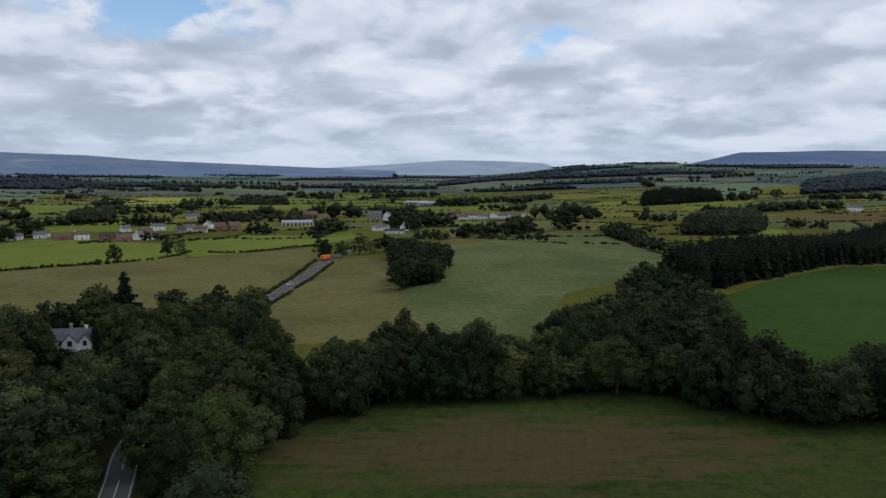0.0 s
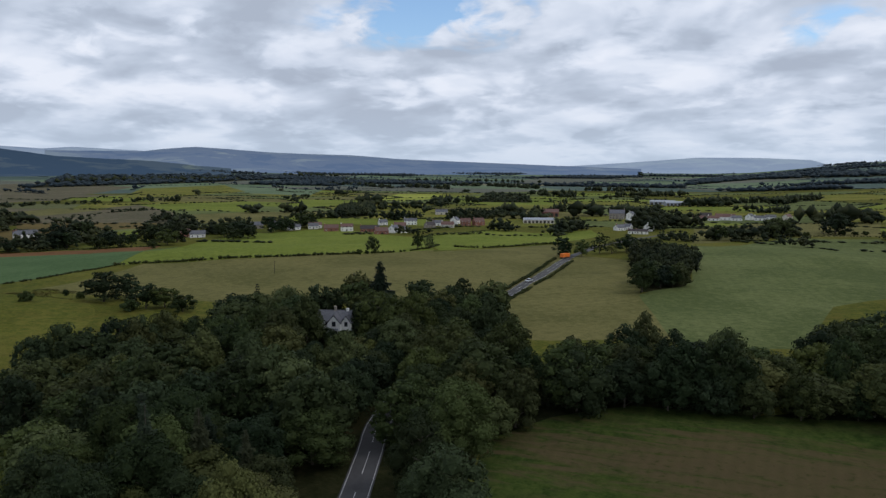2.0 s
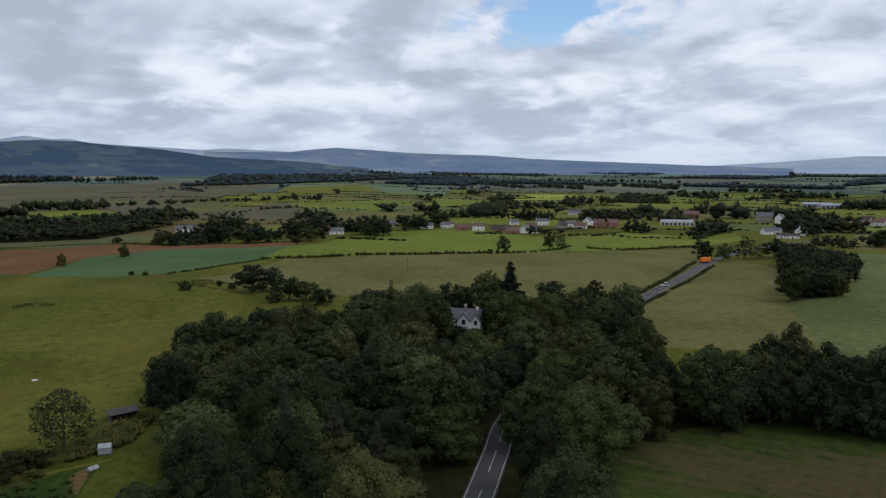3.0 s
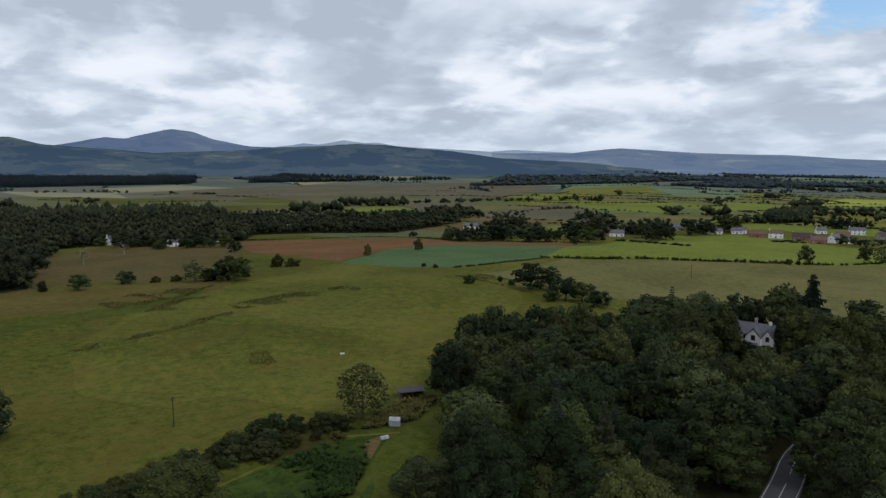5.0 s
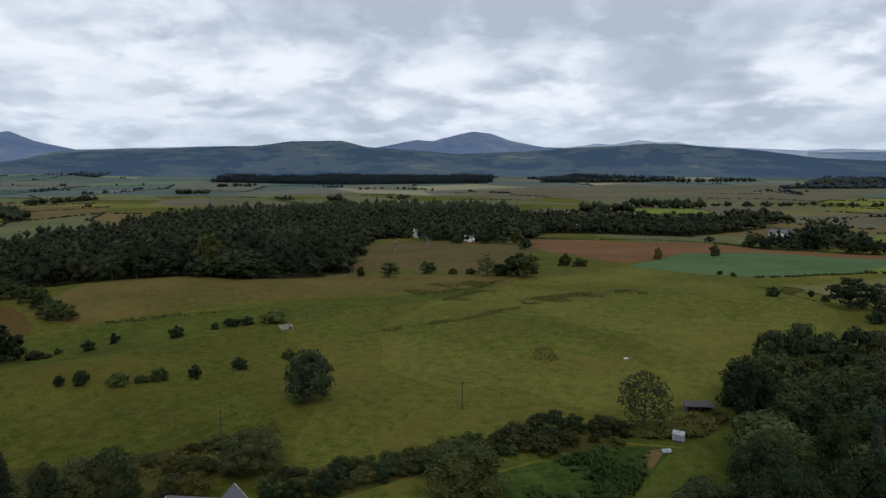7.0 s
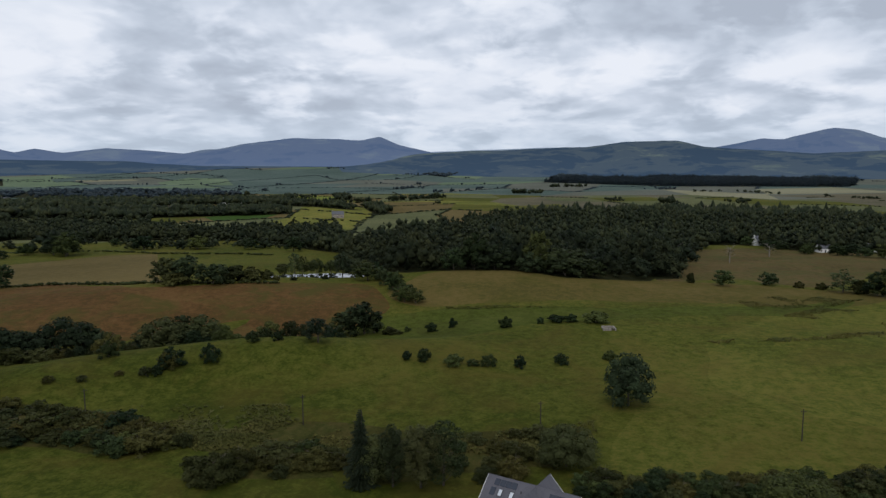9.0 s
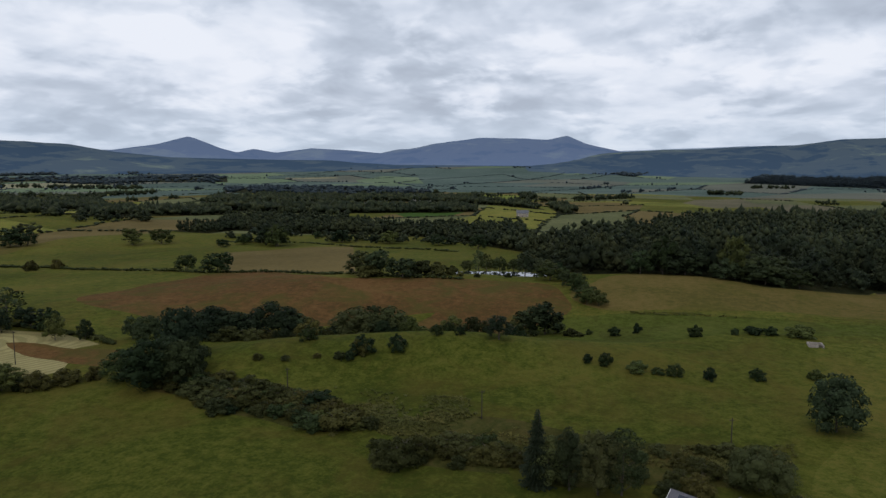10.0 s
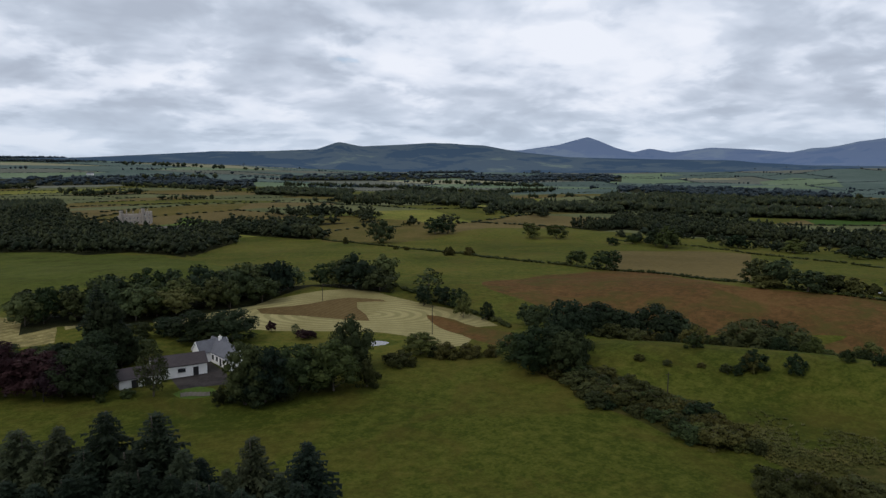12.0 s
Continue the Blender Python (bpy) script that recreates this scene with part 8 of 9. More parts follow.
tree("broad", -370.0, 428.7, 13.1, wide=1.72, group="village trees")
tree("broad", -356.6, 490.8, 11.5, wide=1.76, group="village trees")
tree("broad", -356.8, 398.1, 7.4, wide=1.44, group="village trees")
tree("broad", -400.3, 424.5, 9.8, wide=1.19, group="village trees")
tree("broad", -372.5, 571.7, 17.4, wide=1.57, group="village trees")
tree("broad", -370.3, 593.6, 14.5, wide=1.61, group="village trees")
tree("broad", -373.4, 637.4, 18.9, wide=1.74, group="village trees")
tree("broad", -152.8, -152.7, 8.6, wide=1.67, group="field edge trees")
tree("broad", -153.7, -148.9, 7.5, wide=1.65, group="field edge trees")
tree("broad", -165.6, -127.5, 3.3, wide=1.80, group="field edge trees")
tree("dark", -147.8, -154.8, 8.1, wide=1.80, group="field edge trees")
tree("dark", -154.7, -146.4, 7.2, wide=1.73, group="field edge trees")
tree("dark", -146.9, -150.1, 6.0, wide=1.80, group="field edge trees")
tree("dark", -143.3, -153.5, 7.0, wide=1.41, group="field edge trees")
tree("shrub", -145.3, -146.0, 2.6, wide=1.80, group="field edge trees")
tree("shrub", -149.8, -141.4, 2.0, wide=1.80, group="field edge trees")
tree("shrub", -140.4, -93.7, 4.4, wide=0.85, group="knoll shrubs")
tree("shrub", -124.6, -111.9, 1.6, wide=1.23, group="knoll shrubs")
tree("shrub", -128.0, -106.5, 1.6, wide=1.22, group="knoll shrubs")
tree("shrub", -136.3, -96.9, 2.2, wide=1.10, group="knoll shrubs")
tree("shrub", -133.7, -101.6, 1.3, wide=1.33, group="knoll shrubs")
tree("shrub", -97.7, -58.1, 5.7, wide=1.16, group="scrub bushes")
tree("shrub", -102.0, -56.1, 4.4, wide=1.03, group="scrub bushes")
tree("shrub", -109.5, -70.8, 3.0, wide=0.94, group="scrub bushes")
tree("shrub", -96.7, -60.7, 3.1, wide=1.18, group="scrub bushes")
tree("oak", -236.3, -461.9, 17.1, wide=1.21, group="lone field trees")
tree("broad", -305.4, -499.3, 15.0, wide=1.73, group="lone field trees")
tree("broad", -313.2, -492.2, 11.3, wide=1.50, group="lone field trees")
tree("broad", -352.8, -431.6, 14.2, wide=1.39, group="lone field trees")
tree("broad", -370.8, -422.2, 12.5, wide=1.80, group="lone field trees")
tree("broad", -404.2, -373.7, 7.3, wide=1.80, group="lone field trees")
tree("broad", -396.2, -335.6, 16.8, wide=1.24, group="lone field trees")
tree("broad", -253.3, -272.4, 8.9, wide=1.39, group="lone field trees")
tree("broad", -254.3, -252.2, 11.1, wide=1.65, group="lone field trees")
tree("shrub", -210.9, -468.9, 5.7, wide=0.69, group="lone field trees")
tree("shrub", -226.0, -354.4, 5.8, wide=1.03, group="lone field trees")
tree("shrub", -237.5, -348.9, 5.8, wide=0.94, group="lone field trees")
tree("shrub", -219.9, -409.6, 3.0, wide=1.00, group="lone field trees")
tree("shrub", -223.4, -400.4, 2.6, wide=1.14, group="lone field trees")
tree("dark", -199.3, 196.6, 12.9, wide=1.48, group="clump in the pasture")
tree("dark", -197.2, 205.4, 10.8, wide=1.30, group="clump in the pasture")
tree("broad", -178.1, 194.0, 9.6, wide=1.41, group="clump in the pasture")
tree("broad", -173.0, 197.7, 8.4, wide=1.80, group="clump in the pasture")
tree("broad", -162.3, 193.8, 6.9, wide=1.80, group="clump in the pasture")
tree("bush", -179.7, 188.1, 4.8, wide=1.25, group="clump in the pasture")
tree("bush", -216.6, 179.4, 4.1, wide=1.19, group="clump in the pasture")
tree("bush", -220.1, 199.4, 2.7, wide=0.81, group="clump in the pasture")
tree("bush", -210.5, 197.0, 3.1, wide=0.82, group="clump in the pasture")
tree("shrub", -281.4, 210.8, 2.3, wide=1.19, group="pasture bushes")
tree("shrub", -292.8, 212.0, 2.1, wide=1.14, group="pasture bushes")
tree("shrub", -372.5, 226.6, 7.7, wide=0.60, group="pasture bushes")
tree("shrub", -378.8, 269.8, 8.3, wide=0.60, group="pasture bushes")
tree("broad", -318.8, 55.6, 7.7, wide=1.49, group="heath trees")
tree("broad", -328.6, 76.5, 6.3, wide=1.80, group="heath trees")
tree("broad", -303.2, 115.4, 12.7, wide=1.48, group="heath trees")
tree("broad", -307.1, 111.7, 10.7, wide=1.36, group="heath trees")
tree("thin", -314.3, 101.5, 10.1, wide=1.80, group="heath trees")
tree("shrub", -312.4, 107.2, 6.4, wide=1.00, group="heath trees")
tree("shrub", -321.4, 42.6, 5.0, wide=0.67, group="heath trees")
tree("shrub", -347.0, 155.3, 7.5, wide=0.85, group="heath trees")
tree("shrub", -339.8, 160.7, 5.1, wide=1.43, group="heath trees")
tree("shrub", -323.4, 87.1, 3.0, wide=1.43, group="heath trees")
tree("shrub", -321.9, 95.2, 3.1, wide=1.41, group="heath trees")
tree("shrub", -312.2, 124.3, 4.7, wide=0.92, group="heath trees")
tree("bare", -430.0, 78.0, 9.5, wide=1.23, label="half-dead pale grey tree standing in heath")
tree("bare", -486.5, 112.5, 7.7, wide=1.80, label="half-dead pale grey tree standing in heath")
tree("bare", -437.9, 52.2, 10.1, wide=1.80, label="half-dead pale grey tree standing in heath")
tree("broad", -428.8, 56.3, 6.4, wide=1.80, group="heath trees")
tree("broad", -457.0, 174.7, 8.7, wide=1.37, group="heath trees")
tree("broad", -518.0, 162.2, 9.1, wide=1.60, group="heath trees")
tree("broad", -524.3, 144.2, 6.9, wide=1.75, group="heath trees")
tree("broad", -587.9, 119.2, 8.2, wide=1.80, group="heath trees")
tree("broad", -564.2, 129.2, 7.6, wide=1.80, group="heath trees")
tree("broad", -531.5, 148.2, 8.3, wide=1.80, group="heath trees")
tree("broad", -518.0, 162.2, 7.8, wide=1.80, group="heath trees")
tree("broad", -504.5, 185.8, 10.4, wide=1.62, group="heath trees")
tree("broad", -505.1, 175.1, 7.4, wide=1.77, group="heath trees")
tree("broad", -518.4, 171.4, 9.2, wide=1.59, group="heath trees")
tree("broad", -557.1, 137.0, 6.8, wide=1.80, group="heath trees")
tree("thin", -117.0, 69.6, 12.0, wide=1.25, label="open-crowned grey-green tree beside the ditch")
tree("broad", -97.3, 27.9, 9.8, wide=1.72, label="dense round green tree beside a garden")
tree("pine", -71.4, 76.3, 17.0, wide=0.92, group="wood conifers")
tree("pine", -66.8, 82.1, 15.0, wide=0.93, group="wood conifers")
tree("pine", -58.4, 81.6, 13.0, wide=0.77, group="wood conifers")
tree("pine", -123.1, 121.0, 15.0, wide=0.78, group="wood conifers")
tree("pine", -94.1, 206.1, 19.0, wide=1.05, group="wood conifers")
tree("spruce", -125.0, 183.3, 14.0, wide=0.70, group="wood conifers")
tree("spruce", -117.6, 95.8, 12.0, wide=0.76, group="wood conifers")
tree("willow", -99.9, 98.3, 14.0, wide=1.07, group="tall willows in the wood")
tree("willow", -94.7, 105.1, 14.0, wide=1.21, group="tall willows in the wood")
tree("willow", -85.6, 102.9, 13.0, wide=0.96, group="tall willows in the wood")
tree("broad", -70.8, 417.2, 13.0, wide=1.23, group="roadside trees")
tree("broad", -60.3, 420.9, 11.0, wide=1.12, group="roadside trees")
tree("broad", -36.6, 445.6, 11.5, wide=1.72, group="roadside trees")
tree("thin", -51.6, 435.6, 13.4, wide=1.45, group="roadside trees")
tree("thin", -44.6, 435.7, 9.2, wide=1.41, group="roadside trees")
tree("oak", -175.8, 375.4, 10.3, wide=0.84, group="lone field trees")
tree("bush", -179.9, 365.7, 3.4, wide=1.03, group="lone field trees")
tree("bush", -177.1, 369.6, 2.5, wide=1.19, group="lone field trees")
tree("broad", -161.0, 410.1, 10.8, wide=0.82, group="lone field trees")
tree("broad", 23.2, 639.5, 15.2, wide=1.31, group="lone field trees")
tree("broad", 36.9, 663.8, 14.1, wide=1.15, group="lone field trees")
tree("thin", -157.2, 421.2, 9.6, wide=1.25, group="lone field trees")
tree("oak", 72.9, 692.4, 20.0, wide=1.27, group="lone field trees")
tree("oak", 130.5, 756.3, 20.4, wide=1.44, group="lone field trees")
tree("bush", 48.2, 664.2, 7.8, wide=0.99, group="lone field trees")
tree("bush", 135.4, 752.2, 5.2, wide=1.08, group="lone field trees")
tree("bush", 147.0, 754.5, 4.0, wide=1.40, group="lone field trees")
tree("bush", 155.5, 755.3, 4.6, wide=1.22, group="lone field trees")
tree("bush", 100.0, 718.7, 5.0, wide=1.26, group="lone field trees")
tree("bush", 88.7, 714.3, 3.9, wide=1.35, group="lone field trees")
tree("broad", 628.4, 1330.5, 19.0, wide=1.80, group="lone field trees")
tree("broad", -231.3, 3461.6, 27.4, wide=1.41, group="lone field trees")
# ---- poles ----
pole(-133.9, 38.1, 6.0, 94)
pole(-130.0, -8.7, 6.0, 114)
pole(-123.0, -53.7, 6.0, 134)
pole(-105.0, -173.0, 8.6, 169)
pole(-91.6, -223.4, 6.0, 178)
pole(-5.2, -164.2, 6.0, 198)
pole(-183.6, 283.5, 6.0, 53)
pole(-116.1, -96.2, 6.0, 150)
# ---- buildings ----
lodge(-98.0, 182.0, 14)
solar_house(-96.0, -7.3, 70)
cottage(-45.6, -173.8, 99)
byre(-33.4, -170.6, 179)
garage(-23.8, -167.5, -172)
mansion(-111.3, -744.2, 163)
house(-265.1, 614.4, 83, "white rendered house with grey slate roof in the village", 11, 6.5, 4.6, 2.6, WHITE, SLATE, 1, 3, 0, 1)
house(-257.1, 616.0, 43, "white rendered house with grey slate roof in the village", 9, 6, 3, 2.4, WHITE, SLATE, 1, 3, 0, 2)
house(-288.8, 714.3, 22, "white rendered house with grey slate roof in the village", 14, 7, 4.6, 2.4, WHITE, SLATE, 1, 4, 0, 3)
house(-314.1, 696.8, 44, "white rendered house with grey slate roof in the village", 9, 7, 3, 2.8, WHITE, SLATE, 1, 3, 0, 4)
house(-281.7, 667.5, 23, "village house with brown tiled roof", 12, 7, 3, 3, STONE, RED_ROOF, 1, 3, 0, 5)
house(-256.1, 711.0, 30, "white rendered house with grey slate roof in the village", 11, 7, 3, 2.8, WHITE, SLATE, 1, 3, 0, 6)
house(-236.9, 688.4, 9, "village house with brown tiled roof", 13, 7, 3, 3, CREAM, RED_ROOF, 1, 3, 0, 7)
house(-244.8, 735.9, 88, "white rendered house with grey slate roof in the village", 10, 8, 4.6, 3, WHITE, SLATE, 1, 3, 0, 8)
house(-227.2, 718.8, 18, "village house with brown tiled roof", 11, 7, 4.4, 3.2, BRICK, RED_ROOF, 1, 3, 0, 9)
house(-215.5, 727.5, 46, "village house with brown tiled roof", 12, 7, 4.4, 3.4, BRICK, RED_ROOF, 1, 3, 0, 10)
house(-256.0, 686.6, 60, "village house with brown tiled roof", 10, 7, 3, 3, STONE, DARK_ROOF, 1, 3, 0, 11)
house(-316.3, 616.5, 27, "white rendered house with grey slate roof in the village", 12, 7, 4.4, 2.6, WHITE, RED_ROOF, 1, 3, 0, 12)
house(-330.4, 611.0, 28, "village house with brown tiled roof", 14, 7, 3.2, 3, BRICK, RED_ROOF, 1, 3, 0, 13)
house(-290.6, 614.2, 25, "village house with brown tiled roof", 18, 7, 3.2, 3, BRICK, DARK_ROOF, 1, 5, 0, 14)
house(-266.5, 587.6, 39, "village house with brown tiled roof", 12, 7, 3, 3, BRICK, RED_ROOF, 1, 3, 0, 15)
house(-376.4, 619.7, 41, "white rendered house with grey slate roof in the village", 11, 6.5, 3, 2.6, WHITE, SLATE, 1, 3, 0, 16)
house(-358.2, 625.0, 30, "white rendered house with grey slate roof in the village", 10, 6.5, 3, 2.6, WHITE, SLATE, 1, 3, 0, 17)
house(-420.0, 617.9, 34, "village house with brown tiled roof", 13, 7, 4, 3, STONE, SLATE, 1, 3, 0, 18)
house(-406.2, 627.8, 93, "white rendered house with grey slate roof in the village", 8, 6, 4.4, 2.6, WHITE, SLATE, 1, 3, 0, 19)
house(-405.1, 506.9, 39, "white rendered house with grey slate roof in the village", 13, 7, 3, 2.8, WHITE, SLATE, 1, 3, 0, 20)
house(-421.3, 507.3, 50, "village house with brown tiled roof", 11, 7, 4.4, 2.8, BRICK, RED_ROOF, 1, 3, 0, 21)
house(-552.6, 462.1, 55, "white farmhouse with grey slate roof beside trees", 19, 8, 3.4, 2.8, WHITE, SLATE, 1, 5, 0, 22)
house(-308.9, 872.2, 20, "white barn with grey roof at the field edge", 16, 8, 3.4, 3, CREAM, SLATE, 1, 3, 0, 23)
house(-84.6, 875.2, 6, "large grey stone house with slate roof", 18, 10, 7, 4, STONE, SLATE, 2, 5, 0, 24)
house(-67.3, 863.3, 74, "tall white gabled house beside a stone building", 10, 8, 6.5, 3.5, WHITE, SLATE, 1, 3, 0, 25)
house(-66.5, 719.7, 45, "white rendered house with grey slate roof in the village", 10, 7, 3, 2.8, WHITE, SLATE, 1, 3, 0, 26)
house(-60.2, 736.3, 335, "white rendered house with grey slate roof in the village", 8, 6, 3, 2.6, WHITE, SLATE, 1, 3, 0, 27)
house(-39.0, 731.1, 78, "white rendered house with grey slate roof in the village", 11, 8, 4.4, 3.4, WHITE, SLATE, 1, 3, 0, 28)
house(-42.9, 681.5, 9, "white rendered house with grey slate roof in the village", 11, 6, 2.8, 1.8, WHITE, DARK_ROOF, 1, 3, 0, 29)
house(-51.1, 681.0, 4, "white rendered house with grey slate roof in the village", 8, 5, 2.6, 1.6, WHITE, DARK_ROOF, 1, 3, 0, 30)
house(9.0, 881.4, 359, "village house with brown tiled roof", 14, 7, 3, 3, BRICK, RED_ROOF, 1, 3, 0, 31)
house(25.2, 888.3, 358, "white rendered house with grey slate roof in the village", 13, 7, 3, 2.8, WHITE, RED_ROOF, 1, 3, 0, 32)
house(38.2, 899.4, 358, "white rendered house with grey slate roof in the village", 22, 8, 4, 3.4, WHITE, RED_ROOF, 1, 5, 0, 33)
house(50.0, 896.6, 17, "white rendered house with grey slate roof in the village", 12, 7, 3, 2.8, WHITE, SLATE, 1, 3, 0, 34)
house(66.5, 916.2, 66, "white rendered house with grey slate roof in the village", 10, 8, 4.4, 3, WHITE, SLATE, 1, 3, 0, 35)
house(77.2, 908.7, 355, "white rendered house with grey slate roof in the village", 13, 7, 3, 2.6, WHITE, SLATE, 1, 3, 0, 36)
house(90.3, 930.7, 4, "white rendered house with grey slate roof in the village", 12, 7, 3, 2.6, WHITE, SLATE, 1, 3, 0, 37)
house(108.1, 925.1, 53, "cream house with slate roof in the village", 10, 7, 4, 2.8, CREAM, RED_ROOF, 1, 3, 0, 38)
house(17.3, 939.5, 359, "village house with brown tiled roof", 14, 7, 3, 3, STONE, DARK_ROOF, 1, 3, 0, 39)
house(600.6, 1028.4, 330, "white country house with grey roof above a field", 20, 10, 5, 3, WHITE, SLATE, 2, 5, 0, 40)
house(-372.7, 611.0, 41, "white rendered house with grey slate roof in the village", 12, 7, 3, 2.6, WHITE, SLATE, 1, 3, 0, 41)
house(-361.2, 634.2, 30, "white rendered house with grey slate roof in the village", 13, 7, 3.4, 2.6, WHITE, RED_ROOF, 1, 3, 0, 42)
house(-591.7, 127.3, 138, "white gabled house at the edge of a wood", 10, 7, 4, 3.2, WHITE, SLATE, 1, 3, 0, 43)
house(-544.7, 161.4, 103, "small white house among trees", 9, 6, 3, 2.8, WHITE, SLATE, 1, 3, 0, 44)
house(-566.9, 200.4, 81, "small white house among trees", 9, 6, 3, 2.6, WHITE, SLATE, 1, 3, 0, 45)
house(-566.1, 474.5, 50, "white farmhouse with grey slate roof", 17, 7, 3.2, 2.8, WHITE, SLATE, 1, 4, 0, 46)
house(-846.9, -315.8, 110, "grey stone house above the wood", 15, 9, 5, 3.5, STONE, SLATE, 1, 3, 0, 47)
house(-1124.8, -624.5, 119, "white house beyond the wood", 16, 8, 3.4, 3, WHITE, SLATE, 1, 3, 0, 48)
house(-1113.7, -584.5, 138, "white house beyond the wood", 12, 7, 3, 2.6, CREAM, SLATE, 1, 3, 0, 49)
house(-628.1, 169.2, 75, "white bungalow at the edge of a wood", 12, 6, 2.8, 2, WHITE, SLATE, 1, 3, 0, 50)
house(-720.2, -754.4, 136, "white farmhouse on the plain", 20, 8, 3.4, 3, WHITE, SLATE, 1, 3, 0, 51)
house(-509.0, -1385.2, 160, "white farmhouse on the plain", 16, 8, 3.4, 3, WHITE, SLATE, 1, 3, 0, 52)
house(-543.5, -1427.9, 209, "white house on the plain", 12, 8, 3.4, 3, WHITE, SLATE, 1, 3, 0, 53)
house(-937.6, -654.6, 125, "cream house among the trees", 16, 8, 3.4, 3, CREAM, SLATE, 1, 3, 0, 54)
house(-948.2, -619.3, 123, "cream house among the trees", 16, 8, 3.4, 3, STONE, RED_ROOF, 1, 3, 0, 55)
house(-888.8, -545.6, 132, "white cottage among the trees", 12, 7, 3, 2.6, WHITE, SLATE, 1, 3, 0, 56)
house(-1137.0, -1088.4, 134, "white farmhouse on the plain", 18, 8, 3.4, 3, WHITE, SLATE, 1, 3, 0, 57)
house(-232.2, -2344.0, 174, "white farmhouse on a far slope", 20, 9, 4, 3, WHITE, SLATE, 1, 3, 0, 58)
shed(-161.1, 780.8, 17, "low grey school building in the village", 34, 11, 3.6, 2.0, CREAM, STEEL, 8)
shed(-169.2, 890.1, 11, "red brick hall in the village", 22, 12, 6, 3.5, BRICK, RED_ROOF, 4)
shed(-45.3, 1219.0, 2, "grey steel farm shed behind the village", 40, 16, 5, 2, STEEL, STEEL, 6)
shed(-26.4, 1192.3, 21, "grey steel farm shed behind the village", 30, 14, 5, 2, STEEL, STEEL, 5)
shed(-656.5, 313.3, 64, "blue-grey steel farm shed beside a wood", 22, 12, 4.5, 1.8, STEEL, STEEL, 4)
shed(-643.1, 341.3, 72, "old stone barn with slate roof", 12, 8, 3.5, 2.6, STONE, SLATE, 2)
shed(-923.8, -639.2, 125, "grey farm shed on the plain", 30, 14, 5, 2, STEEL, STEEL, 4)
shed(-1202.5, -661.2, 119, "grey farm shed on the plain", 26, 14, 5, 2, STEEL, STEEL, 4)
shed(-3121.1, 1205.7, 69, "long white glasshouse shed at the foot of the hills", 110, 30, 7, 3, WHITE, WHITE, 6)
old_shed(-121.8, 84.6, 70)
greenhouse(-109.0, 72.0, 47)
cold_frame(-105.2, 67.0, 87)
trough(-160.7, 89.7, 66)
sheep_pen(-218.0, 5.7, 99)
garden_fence(-33.5, -152.0, 160)
# ---- vehicles on the road ----
lorry(-67.8, 405.6, 72)
car(-65.5, 298.9, -107, SILVER, "silver car driving on the country road")



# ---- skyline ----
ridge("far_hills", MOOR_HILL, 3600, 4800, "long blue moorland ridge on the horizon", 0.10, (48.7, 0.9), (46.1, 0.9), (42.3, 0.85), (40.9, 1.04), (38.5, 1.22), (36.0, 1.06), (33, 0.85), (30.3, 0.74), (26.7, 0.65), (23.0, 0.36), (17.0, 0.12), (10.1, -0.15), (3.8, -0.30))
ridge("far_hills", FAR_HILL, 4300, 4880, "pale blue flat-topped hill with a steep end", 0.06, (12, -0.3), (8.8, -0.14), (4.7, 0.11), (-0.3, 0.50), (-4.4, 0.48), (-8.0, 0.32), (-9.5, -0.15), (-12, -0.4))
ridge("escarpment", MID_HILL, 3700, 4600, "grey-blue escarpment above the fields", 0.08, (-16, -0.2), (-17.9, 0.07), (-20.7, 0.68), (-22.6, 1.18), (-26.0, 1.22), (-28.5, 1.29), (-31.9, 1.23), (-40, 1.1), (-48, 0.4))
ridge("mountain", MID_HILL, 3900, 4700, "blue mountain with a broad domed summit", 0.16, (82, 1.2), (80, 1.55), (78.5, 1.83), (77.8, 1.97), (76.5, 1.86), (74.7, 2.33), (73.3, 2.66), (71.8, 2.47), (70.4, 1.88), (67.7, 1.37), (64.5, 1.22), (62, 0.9))
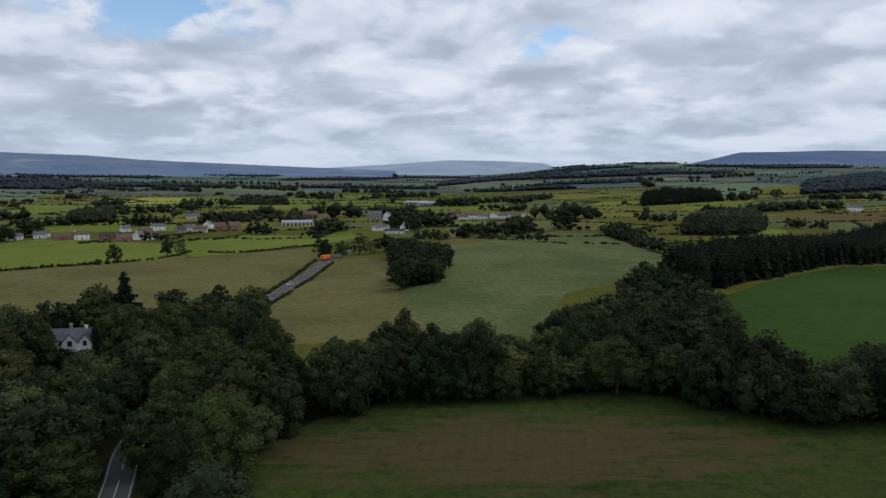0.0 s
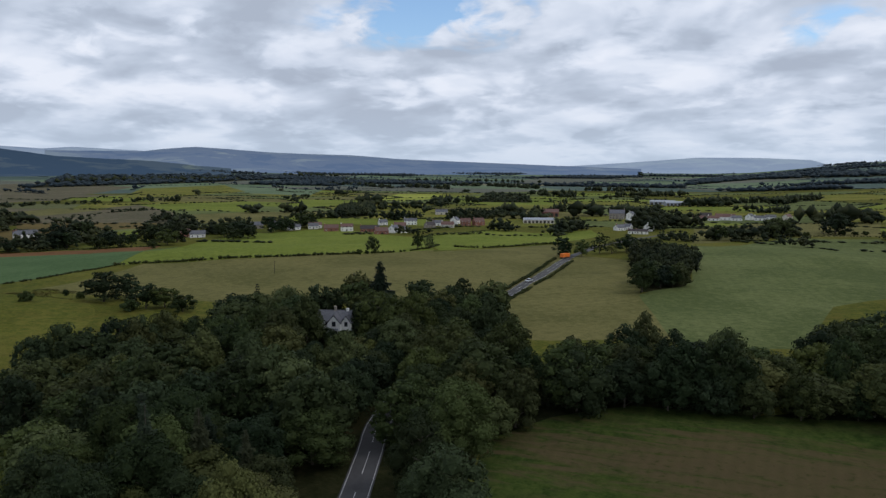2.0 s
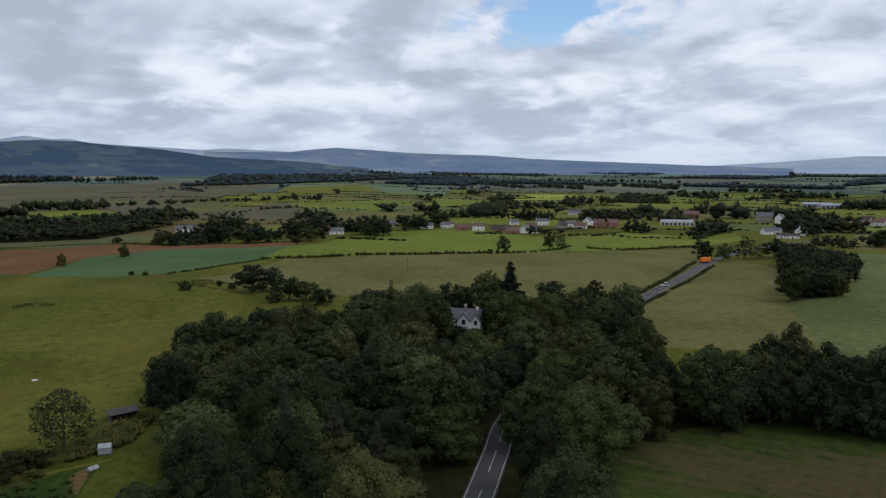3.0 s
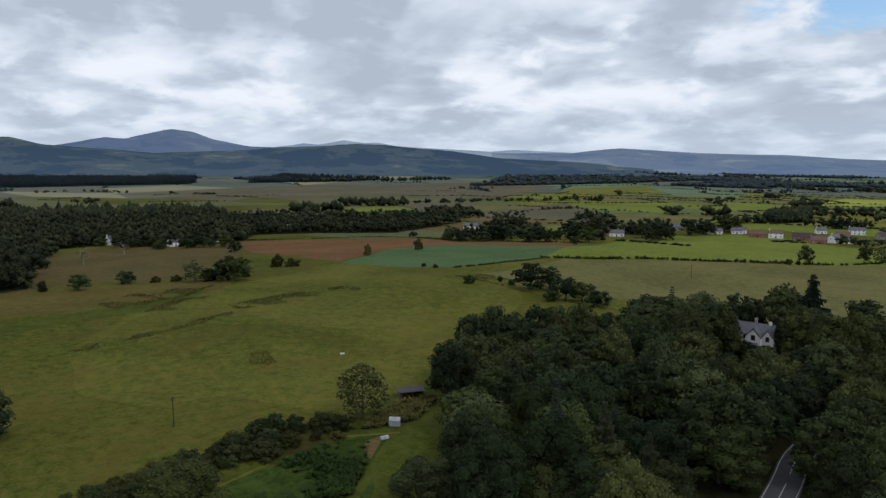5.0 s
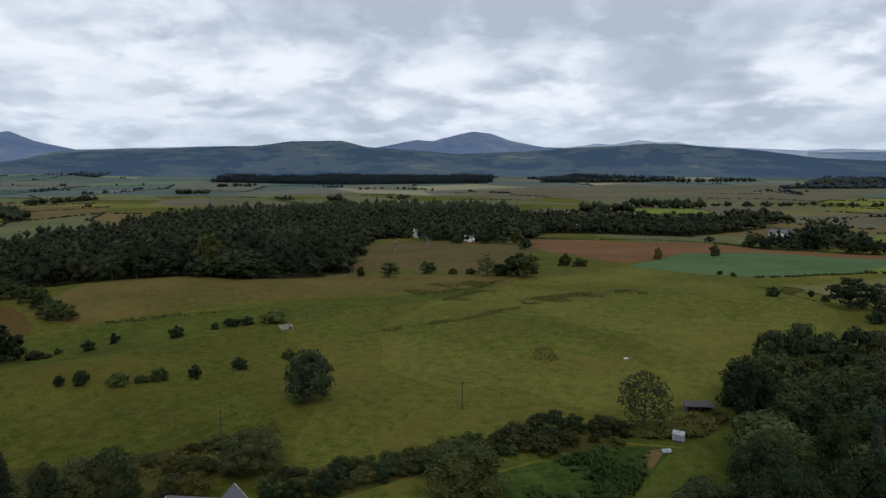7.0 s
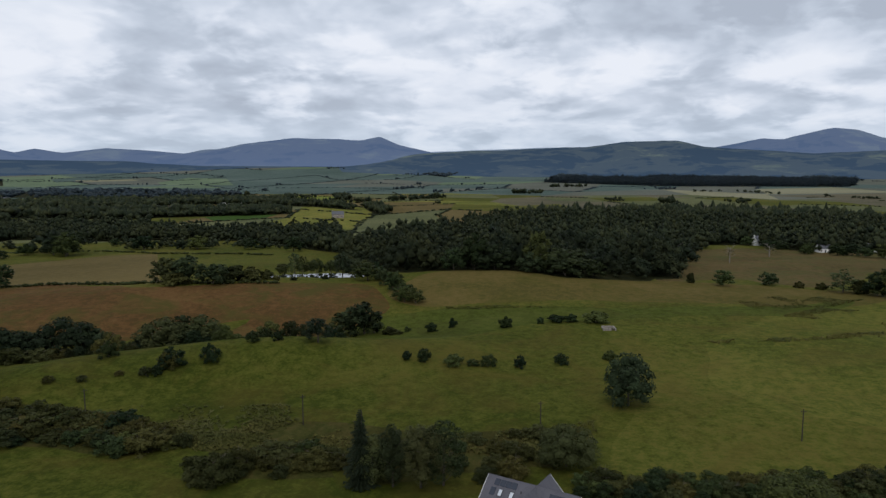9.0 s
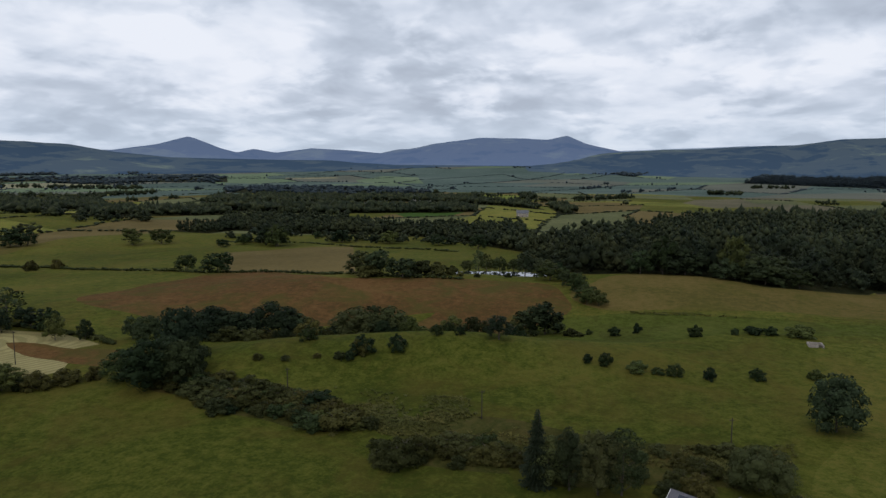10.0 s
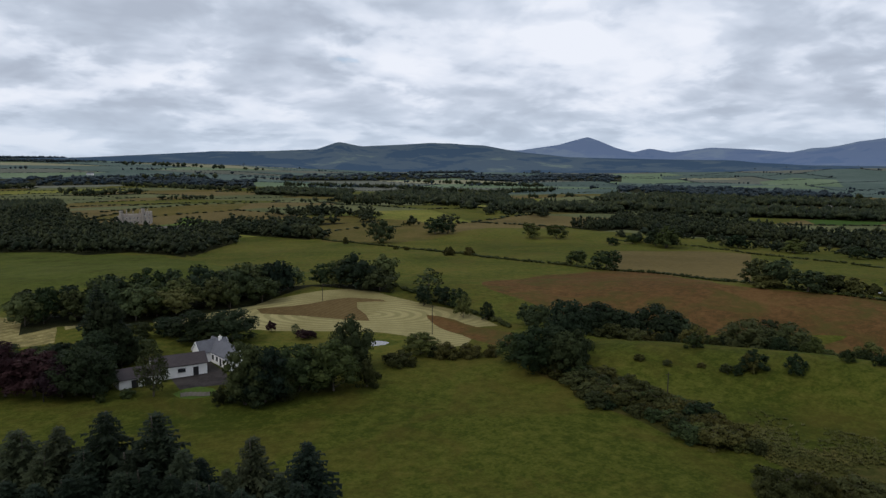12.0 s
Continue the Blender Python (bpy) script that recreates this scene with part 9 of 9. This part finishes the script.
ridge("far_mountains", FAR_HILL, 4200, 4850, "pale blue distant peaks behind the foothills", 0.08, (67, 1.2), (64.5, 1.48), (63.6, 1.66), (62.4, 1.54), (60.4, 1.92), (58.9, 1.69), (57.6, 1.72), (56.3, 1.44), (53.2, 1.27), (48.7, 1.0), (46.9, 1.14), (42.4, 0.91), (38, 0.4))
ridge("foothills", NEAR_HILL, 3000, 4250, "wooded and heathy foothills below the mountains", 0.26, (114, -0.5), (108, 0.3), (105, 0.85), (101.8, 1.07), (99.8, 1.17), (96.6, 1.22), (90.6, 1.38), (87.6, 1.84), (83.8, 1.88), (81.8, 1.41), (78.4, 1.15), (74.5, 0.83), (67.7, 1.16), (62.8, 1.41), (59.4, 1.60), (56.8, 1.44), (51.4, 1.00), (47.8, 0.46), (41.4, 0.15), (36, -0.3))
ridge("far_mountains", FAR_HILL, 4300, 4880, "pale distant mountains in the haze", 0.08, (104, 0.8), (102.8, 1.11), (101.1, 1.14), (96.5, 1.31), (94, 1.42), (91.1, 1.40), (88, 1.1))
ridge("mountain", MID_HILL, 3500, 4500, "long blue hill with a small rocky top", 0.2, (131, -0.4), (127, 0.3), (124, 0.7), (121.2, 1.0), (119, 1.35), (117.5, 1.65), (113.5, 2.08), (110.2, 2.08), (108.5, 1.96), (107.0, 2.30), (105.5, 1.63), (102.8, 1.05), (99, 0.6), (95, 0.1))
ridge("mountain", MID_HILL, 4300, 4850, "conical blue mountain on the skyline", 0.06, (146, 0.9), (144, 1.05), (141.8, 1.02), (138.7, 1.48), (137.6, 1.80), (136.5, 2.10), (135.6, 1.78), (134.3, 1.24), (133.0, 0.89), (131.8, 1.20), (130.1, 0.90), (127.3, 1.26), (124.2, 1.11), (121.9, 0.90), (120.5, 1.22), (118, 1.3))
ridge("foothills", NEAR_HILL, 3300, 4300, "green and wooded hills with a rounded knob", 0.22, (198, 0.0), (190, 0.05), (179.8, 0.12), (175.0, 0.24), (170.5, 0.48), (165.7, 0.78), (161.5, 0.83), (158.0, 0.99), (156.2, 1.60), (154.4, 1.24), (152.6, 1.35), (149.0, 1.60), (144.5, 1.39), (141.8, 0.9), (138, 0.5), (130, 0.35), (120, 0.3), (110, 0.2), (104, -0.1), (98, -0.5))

build_ground()
road_marks()
